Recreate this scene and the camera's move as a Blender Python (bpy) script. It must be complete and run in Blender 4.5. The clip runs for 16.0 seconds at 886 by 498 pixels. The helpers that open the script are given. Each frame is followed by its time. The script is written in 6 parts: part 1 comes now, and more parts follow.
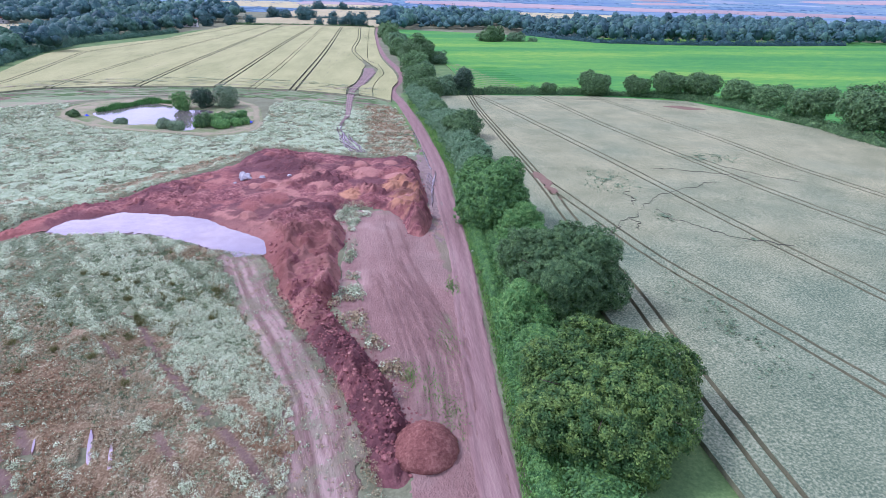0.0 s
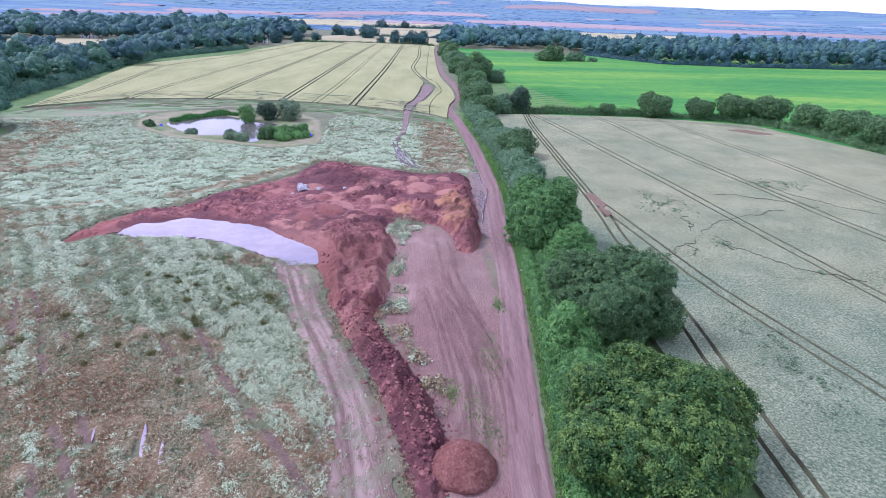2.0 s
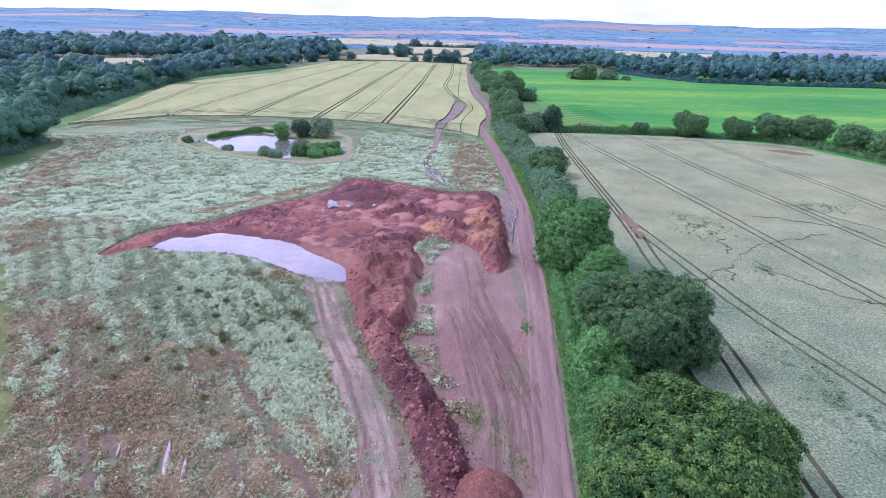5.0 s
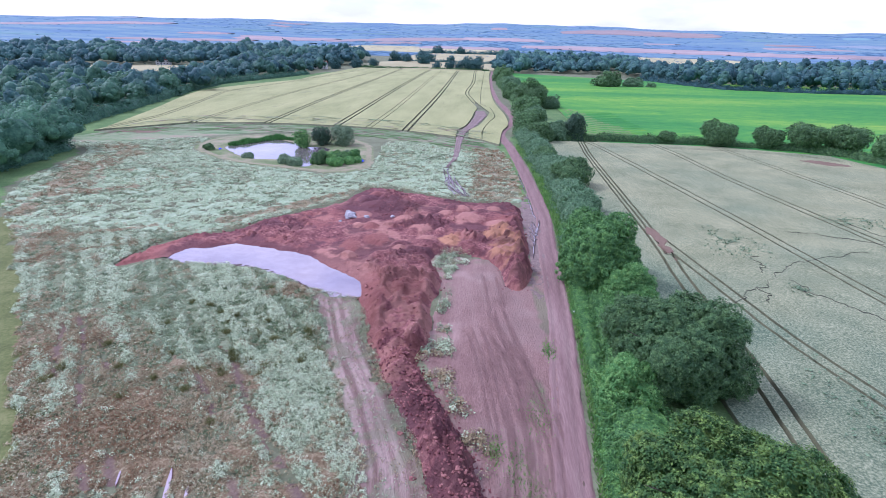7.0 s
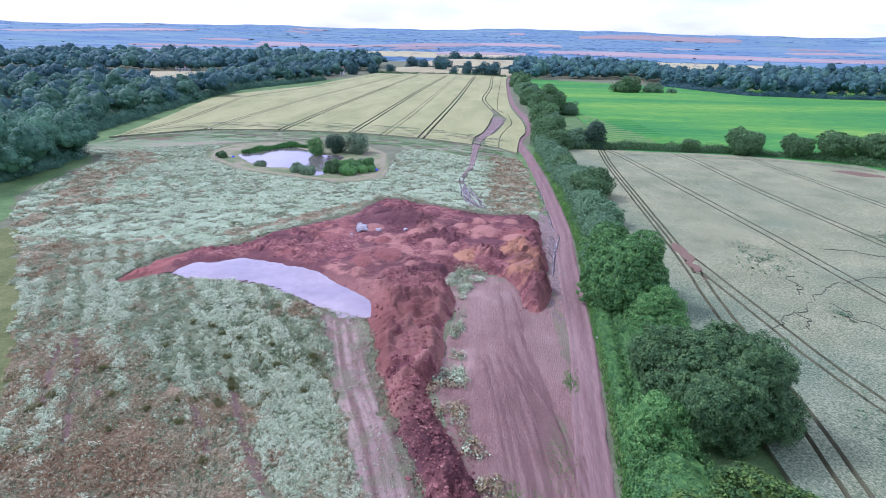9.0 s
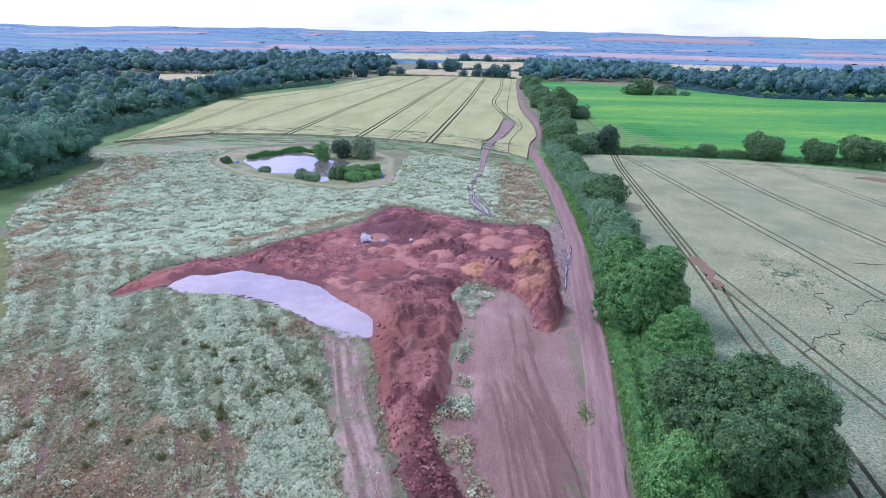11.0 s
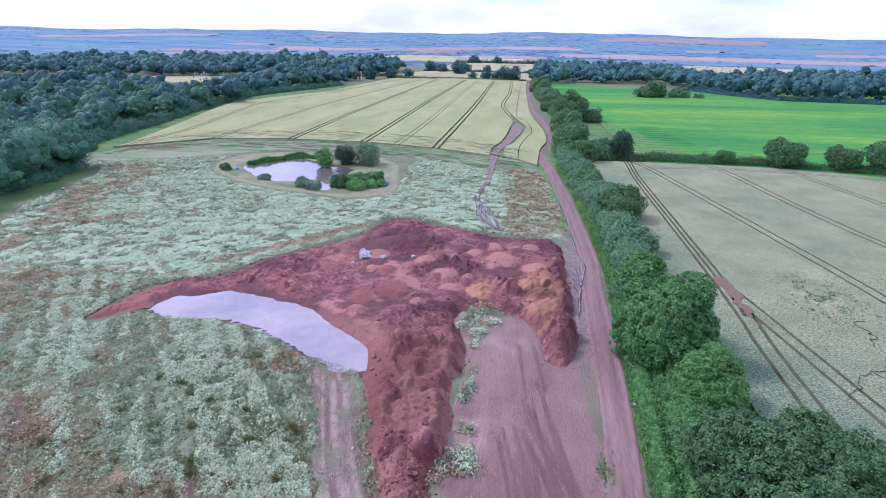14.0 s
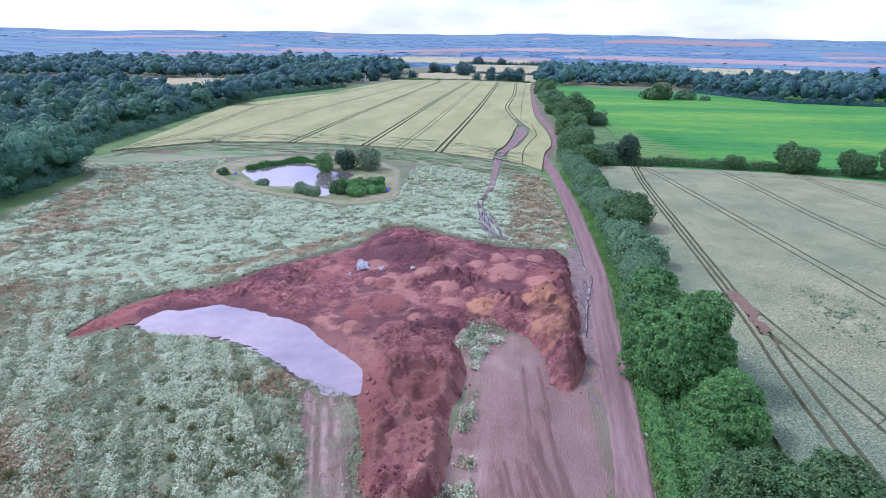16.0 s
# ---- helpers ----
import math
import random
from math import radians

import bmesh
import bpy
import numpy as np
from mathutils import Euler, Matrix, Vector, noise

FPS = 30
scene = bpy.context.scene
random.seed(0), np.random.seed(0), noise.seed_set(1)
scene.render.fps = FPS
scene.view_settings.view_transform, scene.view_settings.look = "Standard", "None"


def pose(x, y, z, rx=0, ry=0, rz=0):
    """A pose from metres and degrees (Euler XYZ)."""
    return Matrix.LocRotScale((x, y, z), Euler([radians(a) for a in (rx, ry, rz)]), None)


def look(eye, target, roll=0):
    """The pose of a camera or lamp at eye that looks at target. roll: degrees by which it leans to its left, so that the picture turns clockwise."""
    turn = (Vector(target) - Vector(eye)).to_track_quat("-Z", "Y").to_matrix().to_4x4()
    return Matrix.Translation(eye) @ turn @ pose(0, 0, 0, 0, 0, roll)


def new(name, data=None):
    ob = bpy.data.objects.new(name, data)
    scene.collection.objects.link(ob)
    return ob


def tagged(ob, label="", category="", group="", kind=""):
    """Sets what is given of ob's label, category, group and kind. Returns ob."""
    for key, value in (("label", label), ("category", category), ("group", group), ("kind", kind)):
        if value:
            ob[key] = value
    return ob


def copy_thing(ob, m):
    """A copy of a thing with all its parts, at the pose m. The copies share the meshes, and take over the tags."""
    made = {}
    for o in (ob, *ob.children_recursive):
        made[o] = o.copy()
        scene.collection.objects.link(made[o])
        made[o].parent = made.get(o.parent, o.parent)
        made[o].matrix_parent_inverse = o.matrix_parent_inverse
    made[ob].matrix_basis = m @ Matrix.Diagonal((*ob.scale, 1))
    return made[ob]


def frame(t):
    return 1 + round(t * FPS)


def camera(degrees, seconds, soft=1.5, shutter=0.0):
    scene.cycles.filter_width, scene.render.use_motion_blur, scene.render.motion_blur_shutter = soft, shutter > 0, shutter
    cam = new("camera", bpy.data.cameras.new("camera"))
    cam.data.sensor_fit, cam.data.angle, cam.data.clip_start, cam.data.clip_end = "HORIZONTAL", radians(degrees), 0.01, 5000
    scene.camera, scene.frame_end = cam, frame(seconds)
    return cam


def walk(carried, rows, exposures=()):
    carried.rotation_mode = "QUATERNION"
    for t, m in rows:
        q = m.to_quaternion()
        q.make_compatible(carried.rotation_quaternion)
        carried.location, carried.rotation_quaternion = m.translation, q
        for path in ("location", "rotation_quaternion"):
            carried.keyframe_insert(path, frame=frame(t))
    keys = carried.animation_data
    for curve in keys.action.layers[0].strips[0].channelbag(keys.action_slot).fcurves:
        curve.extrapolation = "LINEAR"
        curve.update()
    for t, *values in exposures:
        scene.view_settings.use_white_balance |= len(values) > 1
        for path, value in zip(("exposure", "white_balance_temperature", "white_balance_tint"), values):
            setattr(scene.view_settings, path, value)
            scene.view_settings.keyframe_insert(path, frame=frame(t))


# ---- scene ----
cam = camera(77.7, 16.0, soft=0.5)
PATH = [
    (0, (0.323, 4.35, 32.505), (0.54, 6.14, 31.638), 1.6),
    (0.5, (0.471, 4.304, 32.535), (0.567, 6.11, 31.681), 1.9),
    (1, (0.552, 4.249, 32.57), (0.626, 6.061, 31.727), 1.8),
    (1.5, (0.525, 4.266, 32.627), (0.575, 6.085, 31.798), 1.9),
    (2, (0.507, 4.253, 32.638), (0.543, 6.078, 31.82), 1.8),
    (2.5, (0.527, 4.236, 32.675), (0.547, 6.066, 31.869), 1.7),
    (3, (0.569, 4.277, 32.648), (0.572, 6.112, 31.854), 1.7),
    (3.5, (0.599, 4.298, 32.718), (0.584, 6.137, 31.933), 1.6),
    (4, (0.6, 4.416, 32.74), (0.567, 6.257, 31.962), 1.6),
    (6.5, (0.756, 7.32, 32.829), (0.626, 9.169, 32.078), 1.3),
    (7, (0.73, 8.24, 32.921), (0.583, 10.089, 32.173), 1.3),
    (7.5, (0.654, 9.218, 33.044), (0.489, 11.067, 32.3), 1.2),
    (8, (0.571, 10.418, 33.025), (0.391, 12.267, 32.284), 1.2),
    (8.5, (0.522, 11.712, 33.032), (0.329, 13.562, 32.295), 1.1),
    (9, (0.45, 12.856, 33.085), (0.246, 14.705, 32.352), 1.1),
    (11.5, (0.346, 18.523, 33.217), (0.101, 20.37, 32.491), 0.9),
    (12, (0.344, 19.675, 33.221), (0.093, 21.522, 32.496), 0.9),
    (12.5, (0.309, 20.922, 33.294), (0.052, 22.768, 32.569), 0.8),
    (13, (0.301, 22.029, 33.34), (0.039, 23.875, 32.616), 0.8),
    (13.5, (0.22, 23.271, 33.347), (-0.046, 25.116, 32.623), 0.8),
    (14, (0.184, 24.426, 33.387), (-0.087, 26.271, 32.664), 0.8),
    (14.5, (0.173, 25.522, 33.455), (-0.102, 27.367, 32.733), 0.7),
    (15, (0.085, 26.531, 33.504), (-0.192, 28.376, 32.783), 0.8),
    (15.5, (0.001, 27.542, 33.582), (-0.28, 29.387, 32.861), 0.8),
    (16, (0.073, 28.448, 33.602), (-0.212, 30.292, 32.883), 0.8),
]
walk(cam, [(t, look(eye, target, roll)) for t, eye, target, roll in PATH], [(0, 0.28, 5350, 33), (5, 0.24, 5300, 30), (9, 0.19, 5280, 28), (16, 0.10, 5250, 26)])

# ---- light ----
SUN_EL, SUN_AZ = 48.0, 285.0
world = bpy.data.worlds.new("overcast_sky")
scene.world = world
world.use_nodes = True
wn, wl = world.node_tree.nodes, world.node_tree.links
wn.clear()
w_out = wn.new("ShaderNodeOutputWorld")
w_sky = wn.new("ShaderNodeTexSky")
w_sky.sky_type, w_sky.sun_disc = "NISHITA", False
w_sky.sun_elevation, w_sky.sun_rotation = radians(SUN_EL), radians(SUN_AZ)
w_bg_sky = wn.new("ShaderNodeBackground")
w_bg_sky.inputs[1].default_value = 0.07
w_coord = wn.new("ShaderNodeTexCoord")
w_map = wn.new("ShaderNodeMapping")
w_map.inputs["Scale"].default_value = (2.0, 2.0, 7.0)
w_noise = wn.new("ShaderNodeTexNoise")
w_noise.inputs["Scale"].default_value, w_noise.inputs["Detail"].default_value = 2.6, 8.0
w_ramp = wn.new("ShaderNodeValToRGB")
w_ramp.color_ramp.elements[0].position, w_ramp.color_ramp.elements[0].color = 0.36, (0.60, 0.63, 0.76, 1)
w_ramp.color_ramp.elements[1].position, w_ramp.color_ramp.elements[1].color = 0.60, (1.0, 1.0, 1.0, 1)
w_bg_cloud = wn.new("ShaderNodeBackground")
w_bg_cloud.inputs[1].default_value = 0.80
w_add = wn.new("ShaderNodeAddShader")
wl.new(w_coord.outputs["Generated"], w_map.inputs[0])
wl.new(w_map.outputs[0], w_noise.inputs["Vector"])
wl.new(w_noise.outputs[0], w_ramp.inputs[0])
wl.new(w_ramp.outputs[0], w_bg_cloud.inputs[0])
wl.new(w_sky.outputs[0], w_bg_sky.inputs[0])
wl.new(w_bg_sky.outputs[0], w_add.inputs[0])
wl.new(w_bg_cloud.outputs[0], w_add.inputs[1])
wl.new(w_add.outputs[0], w_out.inputs[0])

sun_data = bpy.data.lights.new("sun", "SUN")
sun_data.energy, sun_data.angle, sun_data.color = 2.1, radians(11), (1.0, 0.97, 0.92)
sun = new("sun", sun_data)
sun_dirn = Vector((math.sin(radians(SUN_AZ)) * math.cos(radians(SUN_EL)), math.cos(radians(SUN_AZ)) * math.cos(radians(SUN_EL)), math.sin(radians(SUN_EL))))
sun.matrix_world = look(sun_dirn * 300, (0, 0, 0))


# ---- materials ----
def material(name, cols, scale=0.3, fine=4.0, stretch=(1, 1, 1), mix=0.4, rough=0.9, bump=0.3, spec=0.15, island=0.0, each=0.0, metal=0.0, soft=0.0, uv=False, green=None):
    """cols: (position, colour) stops over two blended noises; island, each: spread of brightness from piece to piece; uv: noise laid along the mesh's own lines; green: colours of the unripe crop."""
    m = bpy.data.materials.new(name)
    m.use_nodes = True
    n, l = m.node_tree.nodes, m.node_tree.links
    b = n["Principled BSDF"]
    coord, mapping = n.new("ShaderNodeTexCoord"), n.new("ShaderNodeMapping")
    mapping.inputs["Scale"].default_value = stretch
    l.new(coord.outputs["UV" if uv else "Object"], mapping.inputs[0])
    big, small = n.new("ShaderNodeTexNoise"), n.new("ShaderNodeTexNoise")
    big.inputs["Scale"].default_value, big.inputs["Detail"].default_value = scale, 7.0
    big.inputs["Roughness"].default_value = 0.62
    small.inputs["Scale"].default_value, small.inputs["Detail"].default_value = fine, 5.0
    small.inputs["Roughness"].default_value = 0.65
    blend = n.new("ShaderNodeMix")
    blend.inputs[0].default_value = mix
    ramp = n.new("ShaderNodeValToRGB")
    while len(ramp.color_ramp.elements) < len(cols):
        ramp.color_ramp.elements.new(0.5)
    for e, (p, c) in zip(ramp.color_ramp.elements, cols):
        e.position, e.color = 0.5 + (p - 0.5) * 0.6, (*c, 1)
    l.new(mapping.outputs[0], big.inputs["Vector"])
    l.new(mapping.outputs[0], small.inputs["Vector"])
    l.new(big.outputs[0], blend.inputs[2])
    l.new(small.outputs[0], blend.inputs[3])
    l.new(blend.outputs[0], ramp.inputs[0])
    colour = ramp.outputs[0]
    if green:
        other, ripe, ripen = n.new("ShaderNodeValToRGB"), n.new("ShaderNodeAttribute"), n.new("ShaderNodeMix")
        while len(other.color_ramp.elements) < len(green):
            other.color_ramp.elements.new(0.5)
        for e, (p, c) in zip(other.color_ramp.elements, green):
            e.position, e.color = 0.5 + (p - 0.5) * 0.6, (*c, 1)
        ripe.attribute_name, ripen.data_type = "ripeness", "RGBA"
        l.new(blend.outputs[0], other.inputs[0])
        l.new(ripe.outputs["Fac"], ripen.inputs[0])
        l.new(other.outputs[0], ripen.inputs[6])
        l.new(colour, ripen.inputs[7])
        colour = ripen.outputs[2]
    for spread, node, socket in ((island, "ShaderNodeNewGeometry", "Random Per Island"), (each, "ShaderNodeObjectInfo", "Random")):
        if spread:
            source, span, hsv = n.new(node), n.new("ShaderNodeMapRange"), n.new("ShaderNodeHueSaturation")
            span.inputs[3].default_value, span.inputs[4].default_value = 1 - spread, 1 + spread
            l.new(source.outputs[socket], span.inputs[0])
            l.new(span.outputs[0], hsv.inputs["Value"])
            l.new(colour, hsv.inputs["Color"])
            colour = hsv.outputs[0]
    l.new(colour, b.inputs["Base Color"])
    b.inputs["Roughness"].default_value, b.inputs["Specular IOR Level"].default_value, b.inputs["Metallic"].default_value = rough, spec, metal
    if bump:
        bn = n.new("ShaderNodeBump")
        bn.inputs["Strength"].default_value, bn.inputs["Distance"].default_value = bump, 0.12
        l.new(small.outputs[0], bn.inputs["Height"])
        l.new(bn.outputs[0], b.inputs["Normal"])
    if soft:
        tr, ms = n.new("ShaderNodeBsdfTranslucent"), n.new("ShaderNodeMixShader")
        ms.inputs[0].default_value = soft
        l.new(colour, tr.inputs[0])
        l.new(b.outputs[0], ms.inputs[1])
        l.new(tr.outputs[0], ms.inputs[2])
        l.new(ms.outputs[0], n["Material Output"].inputs[0])
    return m


def stained(m, stains, grain_size=1.3):
    """Lays further soils over a material, each where the mesh's attribute of that name says."""
    n, l = m.node_tree.nodes, m.node_tree.links
    b = n["Principled BSDF"]
    for name, tint in stains:
        given = b.inputs["Base Color"].links[0].from_socket
        how, ink, grain, toned, span = n.new("ShaderNodeAttribute"), n.new("ShaderNodeMix"), n.new("ShaderNodeTexNoise"), n.new("ShaderNodeMix"), n.new("ShaderNodeMapRange")
        how.attribute_name = name
        grain.inputs["Scale"].default_value, grain.inputs["Detail"].default_value = grain_size, 6.0
        span.inputs[1].default_value, span.inputs[2].default_value, span.inputs[3].default_value, span.inputs[4].default_value = 0.3, 0.7, 0.55, 1.35
        toned.data_type, toned.blend_type, ink.data_type = "RGBA", "MULTIPLY", "RGBA"
        toned.inputs[0].default_value, toned.inputs[6].default_value = 1.0, (*tint, 1)
        l.new(grain.outputs[0], span.inputs[0])
        l.new(span.outputs[0], toned.inputs[7])
        l.new(how.outputs["Fac"], ink.inputs[0])
        l.new(given, ink.inputs[6])
        l.new(toned.outputs[2], ink.inputs[7])
        l.new(ink.outputs[2], b.inputs["Base Color"])


M_GROUND = material("weedy_ground", [(0.2, (0.10, 0.10, 0.06)), (0.5, (0.17, 0.18, 0.105)), (0.8, (0.25, 0.27, 0.165))], 0.12, 2.6, mix=0.5)
# Haze of the distance is put into these five far colours.
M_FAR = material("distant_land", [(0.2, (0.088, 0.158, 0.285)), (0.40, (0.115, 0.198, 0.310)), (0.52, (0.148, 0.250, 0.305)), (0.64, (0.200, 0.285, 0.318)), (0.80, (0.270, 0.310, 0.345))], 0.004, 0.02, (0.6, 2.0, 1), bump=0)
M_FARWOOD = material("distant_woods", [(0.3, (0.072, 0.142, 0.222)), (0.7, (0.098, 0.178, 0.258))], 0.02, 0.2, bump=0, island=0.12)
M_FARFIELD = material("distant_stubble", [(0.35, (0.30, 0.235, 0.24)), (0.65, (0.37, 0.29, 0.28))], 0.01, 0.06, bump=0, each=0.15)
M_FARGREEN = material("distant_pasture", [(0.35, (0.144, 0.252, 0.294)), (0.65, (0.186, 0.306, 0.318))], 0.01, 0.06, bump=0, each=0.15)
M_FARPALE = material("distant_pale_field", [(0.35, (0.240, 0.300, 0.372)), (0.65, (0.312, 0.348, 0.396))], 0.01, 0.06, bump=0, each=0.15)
M_WHEAT = material("ripening_wheat", [(0.18, (0.085, 0.11, 0.062)), (0.40, (0.195, 0.215, 0.118)), (0.54, (0.315, 0.315, 0.178)), (0.76, (0.52, 0.48, 0.30))], 0.12, 4.4, mix=0.78, bump=1.0, green=[(0.18, (0.045, 0.085, 0.055)), (0.40, (0.12, 0.165, 0.10)), (0.54, (0.205, 0.25, 0.15)), (0.76, (0.38, 0.40, 0.26))])
M_WHEAT_UP = material("golden_wheat", [(0.18, (0.16, 0.19, 0.075)), (0.44, (0.32, 0.325, 0.145)), (0.78, (0.49, 0.455, 0.225))], 0.05, 2.6, (1.6, 0.4, 1), mix=0.6, bump=0.9)
M_STALK = material("wheat_stalks", [(0.3, (0.13, 0.14, 0.085)), (0.7, (0.24, 0.24, 0.145))], 0.5, 6.0)
M_GREEN = material("green_crop", [(0.2, (0.029, 0.153, 0.043)), (0.44, (0.052, 0.230, 0.049)), (0.57, (0.111, 0.301, 0.047)), (0.74, (0.260, 0.388, 0.061))], 0.016, 0.6, (0.22, 1.3, 1), mix=0.4, bump=0.8)
M_THIN = material("thin_crop_on_soil", [(0.3, (0.085, 0.20, 0.055)), (0.7, (0.20, 0.24, 0.09))], 0.4, 3.0, mix=0.6)
M_SOIL_DARK = material("dark_wet_soil", [(0.2, (0.062, 0.042, 0.042)), (0.5, (0.105, 0.076, 0.072)), (0.8, (0.19, 0.145, 0.130))], 0.4, 3.0, mix=0.5, bump=1.0)
M_SPOIL = material("churned_spoil", [(0.26, (0.090, 0.034, 0.040)), (0.41, (0.172, 0.066, 0.070)), (0.52, (0.256, 0.104, 0.101)), (0.62, (0.375, 0.170, 0.150)), (0.76, (0.50, 0.268, 0.225))], 0.30, 1.9, mix=0.5, bump=1.0)
M_SPOIL.node_tree.nodes["Bump"].inputs["Distance"].default_value = 0.35
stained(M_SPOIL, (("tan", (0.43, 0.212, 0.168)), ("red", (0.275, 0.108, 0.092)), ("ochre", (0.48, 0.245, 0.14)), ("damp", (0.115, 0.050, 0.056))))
M_MOUND = material("tipped_topsoil", [(0.3, (0.13, 0.050, 0.044)), (0.5, (0.21, 0.088, 0.072)), (0.7, (0.30, 0.145, 0.115))], 0.5, 4.0, mix=0.5, bump=0.8)
M_DIRT = material("weedy_dirt", [(0.18, (0.108, 0.082, 0.056)), (0.42, (0.189, 0.133, 0.103)), (0.56, (0.261, 0.172, 0.148)), (0.76, (0.396, 0.280, 0.254))], 0.5, 5.0, (1.5, 0.13, 1), mix=0.5, bump=0.8, uv=True)
M_PATH = material("worn_path", [(0.3, (0.21, 0.21, 0.115)), (0.5, (0.29, 0.27, 0.165)), (0.7, (0.37, 0.29, 0.21))], 0.5, 3.0, mix=0.6)
# Dark colour that stands for the shade down between the stalks.
M_GAP = material("painted_gap_shade", [(0.3, (0.056, 0.056, 0.045)), (0.7, (0.112, 0.112, 0.080))], 0.6, 5.0)
M_BARE = material("compacted_earth", [(0.12, (0.165, 0.095, 0.083)), (0.38, (0.245, 0.143, 0.124)), (0.58, (0.305, 0.186, 0.160)), (0.85, (0.42, 0.285, 0.245))], 0.34, 4.6, (1.3, 0.5, 1), mix=0.55, bump=0.8, uv=True)
M_BARE.node_tree.nodes["Bump"].inputs["Distance"].default_value = 0.3
stained(M_BARE, (("dust", (0.40, 0.275, 0.235)), ("rut", (0.17, 0.098, 0.088)), ("weed", (0.19, 0.205, 0.115))), 2.2)
stained(M_DIRT, (("dust", (0.41, 0.30, 0.26)), ("rut", (0.17, 0.105, 0.09)), ("weed", (0.20, 0.215, 0.125))), 2.2)
M_LANE = material("muddy_lane", [(0.2, (0.144, 0.102, 0.090)), (0.5, (0.246, 0.180, 0.162)), (0.8, (0.372, 0.288, 0.258))], 0.5, 3.0, mix=0.6, bump=0.9)
M_TRACK = material("dusty_track", [(0.15, (0.178, 0.104, 0.098)), (0.5, (0.260, 0.163, 0.150)), (0.85, (0.350, 0.247, 0.217))], 0.4, 3.0, (2.2, 0.2, 1), mix=0.5, bump=0.5)
M_RUT = material("tyre_rut", [(0.3, (0.228, 0.134, 0.118)), (0.7, (0.282, 0.172, 0.153))], 0.6, 5.0, bump=0.6)
M_DRYGRASS = material("mown_dry_grass", [(0.25, (0.11, 0.16, 0.06)), (0.46, (0.19, 0.23, 0.105)), (0.58, (0.30, 0.27, 0.17)), (0.8, (0.42, 0.34, 0.26))], 0.16, 2.4, mix=0.45, bump=0.6)
M_GRASS = material("rough_grass", [(0.2, (0.065, 0.125, 0.045)), (0.5, (0.12, 0.205, 0.070)), (0.8, (0.22, 0.285, 0.115))], 0.12, 3.0, mix=0.5, bump=0.7)
M_OLIVE = material("dry_olive_grass", [(0.25, (0.085, 0.10, 0.035)), (0.5, (0.145, 0.165, 0.058)), (0.8, (0.24, 0.235, 0.10))], 0.25, 3.0, mix=0.5, bump=0.7)
M_HEADLAND = material("trampled_headland", [(0.28, (0.10, 0.165, 0.075)), (0.45, (0.185, 0.255, 0.125)), (0.56, (0.28, 0.30, 0.18)), (0.66, (0.33, 0.245, 0.19))], 0.06, 1.0, (0.4, 2.6, 1), bump=0.6)
M_WATER = material("still_water", [(0.3, (0.47, 0.375, 0.395)), (0.7, (0.58, 0.475, 0.495))], 0.09, 0.7, rough=0.03, bump=0.004, spec=0.6, metal=0.75)
M_BLADE = material("verge_grass_blades", [(0.3, (0.10, 0.26, 0.06)), (0.7, (0.27, 0.44, 0.12))], 0.3, 2.0, bump=0, island=0.35, soft=0.25)
M_REED = material("reeds", [(0.3, (0.06, 0.17, 0.05)), (0.7, (0.12, 0.30, 0.08))], 0.3, 2.0, bump=0, island=0.35, soft=0.2)
M_STEM = material("weed_foliage", [(0.2, (0.185, 0.235, 0.125)), (0.5, (0.290, 0.360, 0.215)), (0.8, (0.405, 0.475, 0.320))], 0.3, 4.0, mix=0.5, bump=0, island=0.25, soft=0.15)
M_FLOWER = material("mayweed_flowers", [(0.2, (0.38, 0.45, 0.275)), (0.5, (0.50, 0.575, 0.37)), (0.8, (0.66, 0.71, 0.51))], 0.4, 4.0, mix=0.5, bump=0, island=0.2)
# Darker leaf colour that stands for shade in the hollows between weeds.
M_DARKWEED = material("painted_shade_leaves", [(0.2, (0.085, 0.125, 0.06)), (0.5, (0.13, 0.185, 0.09)), (0.8, (0.20, 0.26, 0.13))], 0.3, 4.0, mix=0.5, bump=0, island=0.25, soft=0.12)
M_RUSTWEED = material("rusty_dock_stems", [(0.2, (0.165, 0.092, 0.048)), (0.5, (0.265, 0.165, 0.088)), (0.8, (0.36, 0.26, 0.15))], 0.25, 4.0, mix=0.5, bump=0, island=0.25)
M_DRYWEED = material("dry_weed_stems", [(0.2, (0.22, 0.168, 0.088)), (0.5, (0.345, 0.278, 0.160)), (0.8, (0.50, 0.44, 0.29))], 0.25, 4.0, mix=0.5, bump=0, island=0.25)
M_MEADOW = material("meadow_floor", [(0.2, (0.10, 0.12, 0.065)), (0.45, (0.19, 0.22, 0.125)), (0.72, (0.32, 0.35, 0.22))], 0.10, 3.6, (0.6, 1.9, 1), mix=0.66, bump=1.0)
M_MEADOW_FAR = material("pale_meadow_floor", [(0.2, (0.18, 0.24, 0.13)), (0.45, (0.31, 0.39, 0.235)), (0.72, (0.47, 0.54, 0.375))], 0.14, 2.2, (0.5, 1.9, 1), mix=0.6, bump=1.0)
M_DRYFLOOR = material("dry_weedy_floor", [(0.22, (0.090, 0.058, 0.032)), (0.44, (0.180, 0.126, 0.070)), (0.56, (0.255, 0.192, 0.112)), (0.70, (0.41, 0.35, 0.235))], 0.3, 5.0, (1.1, 0.9, 1), mix=0.68, bump=1.0)
stained(M_DRYFLOOR, (("rut", (0.165, 0.108, 0.100)),))
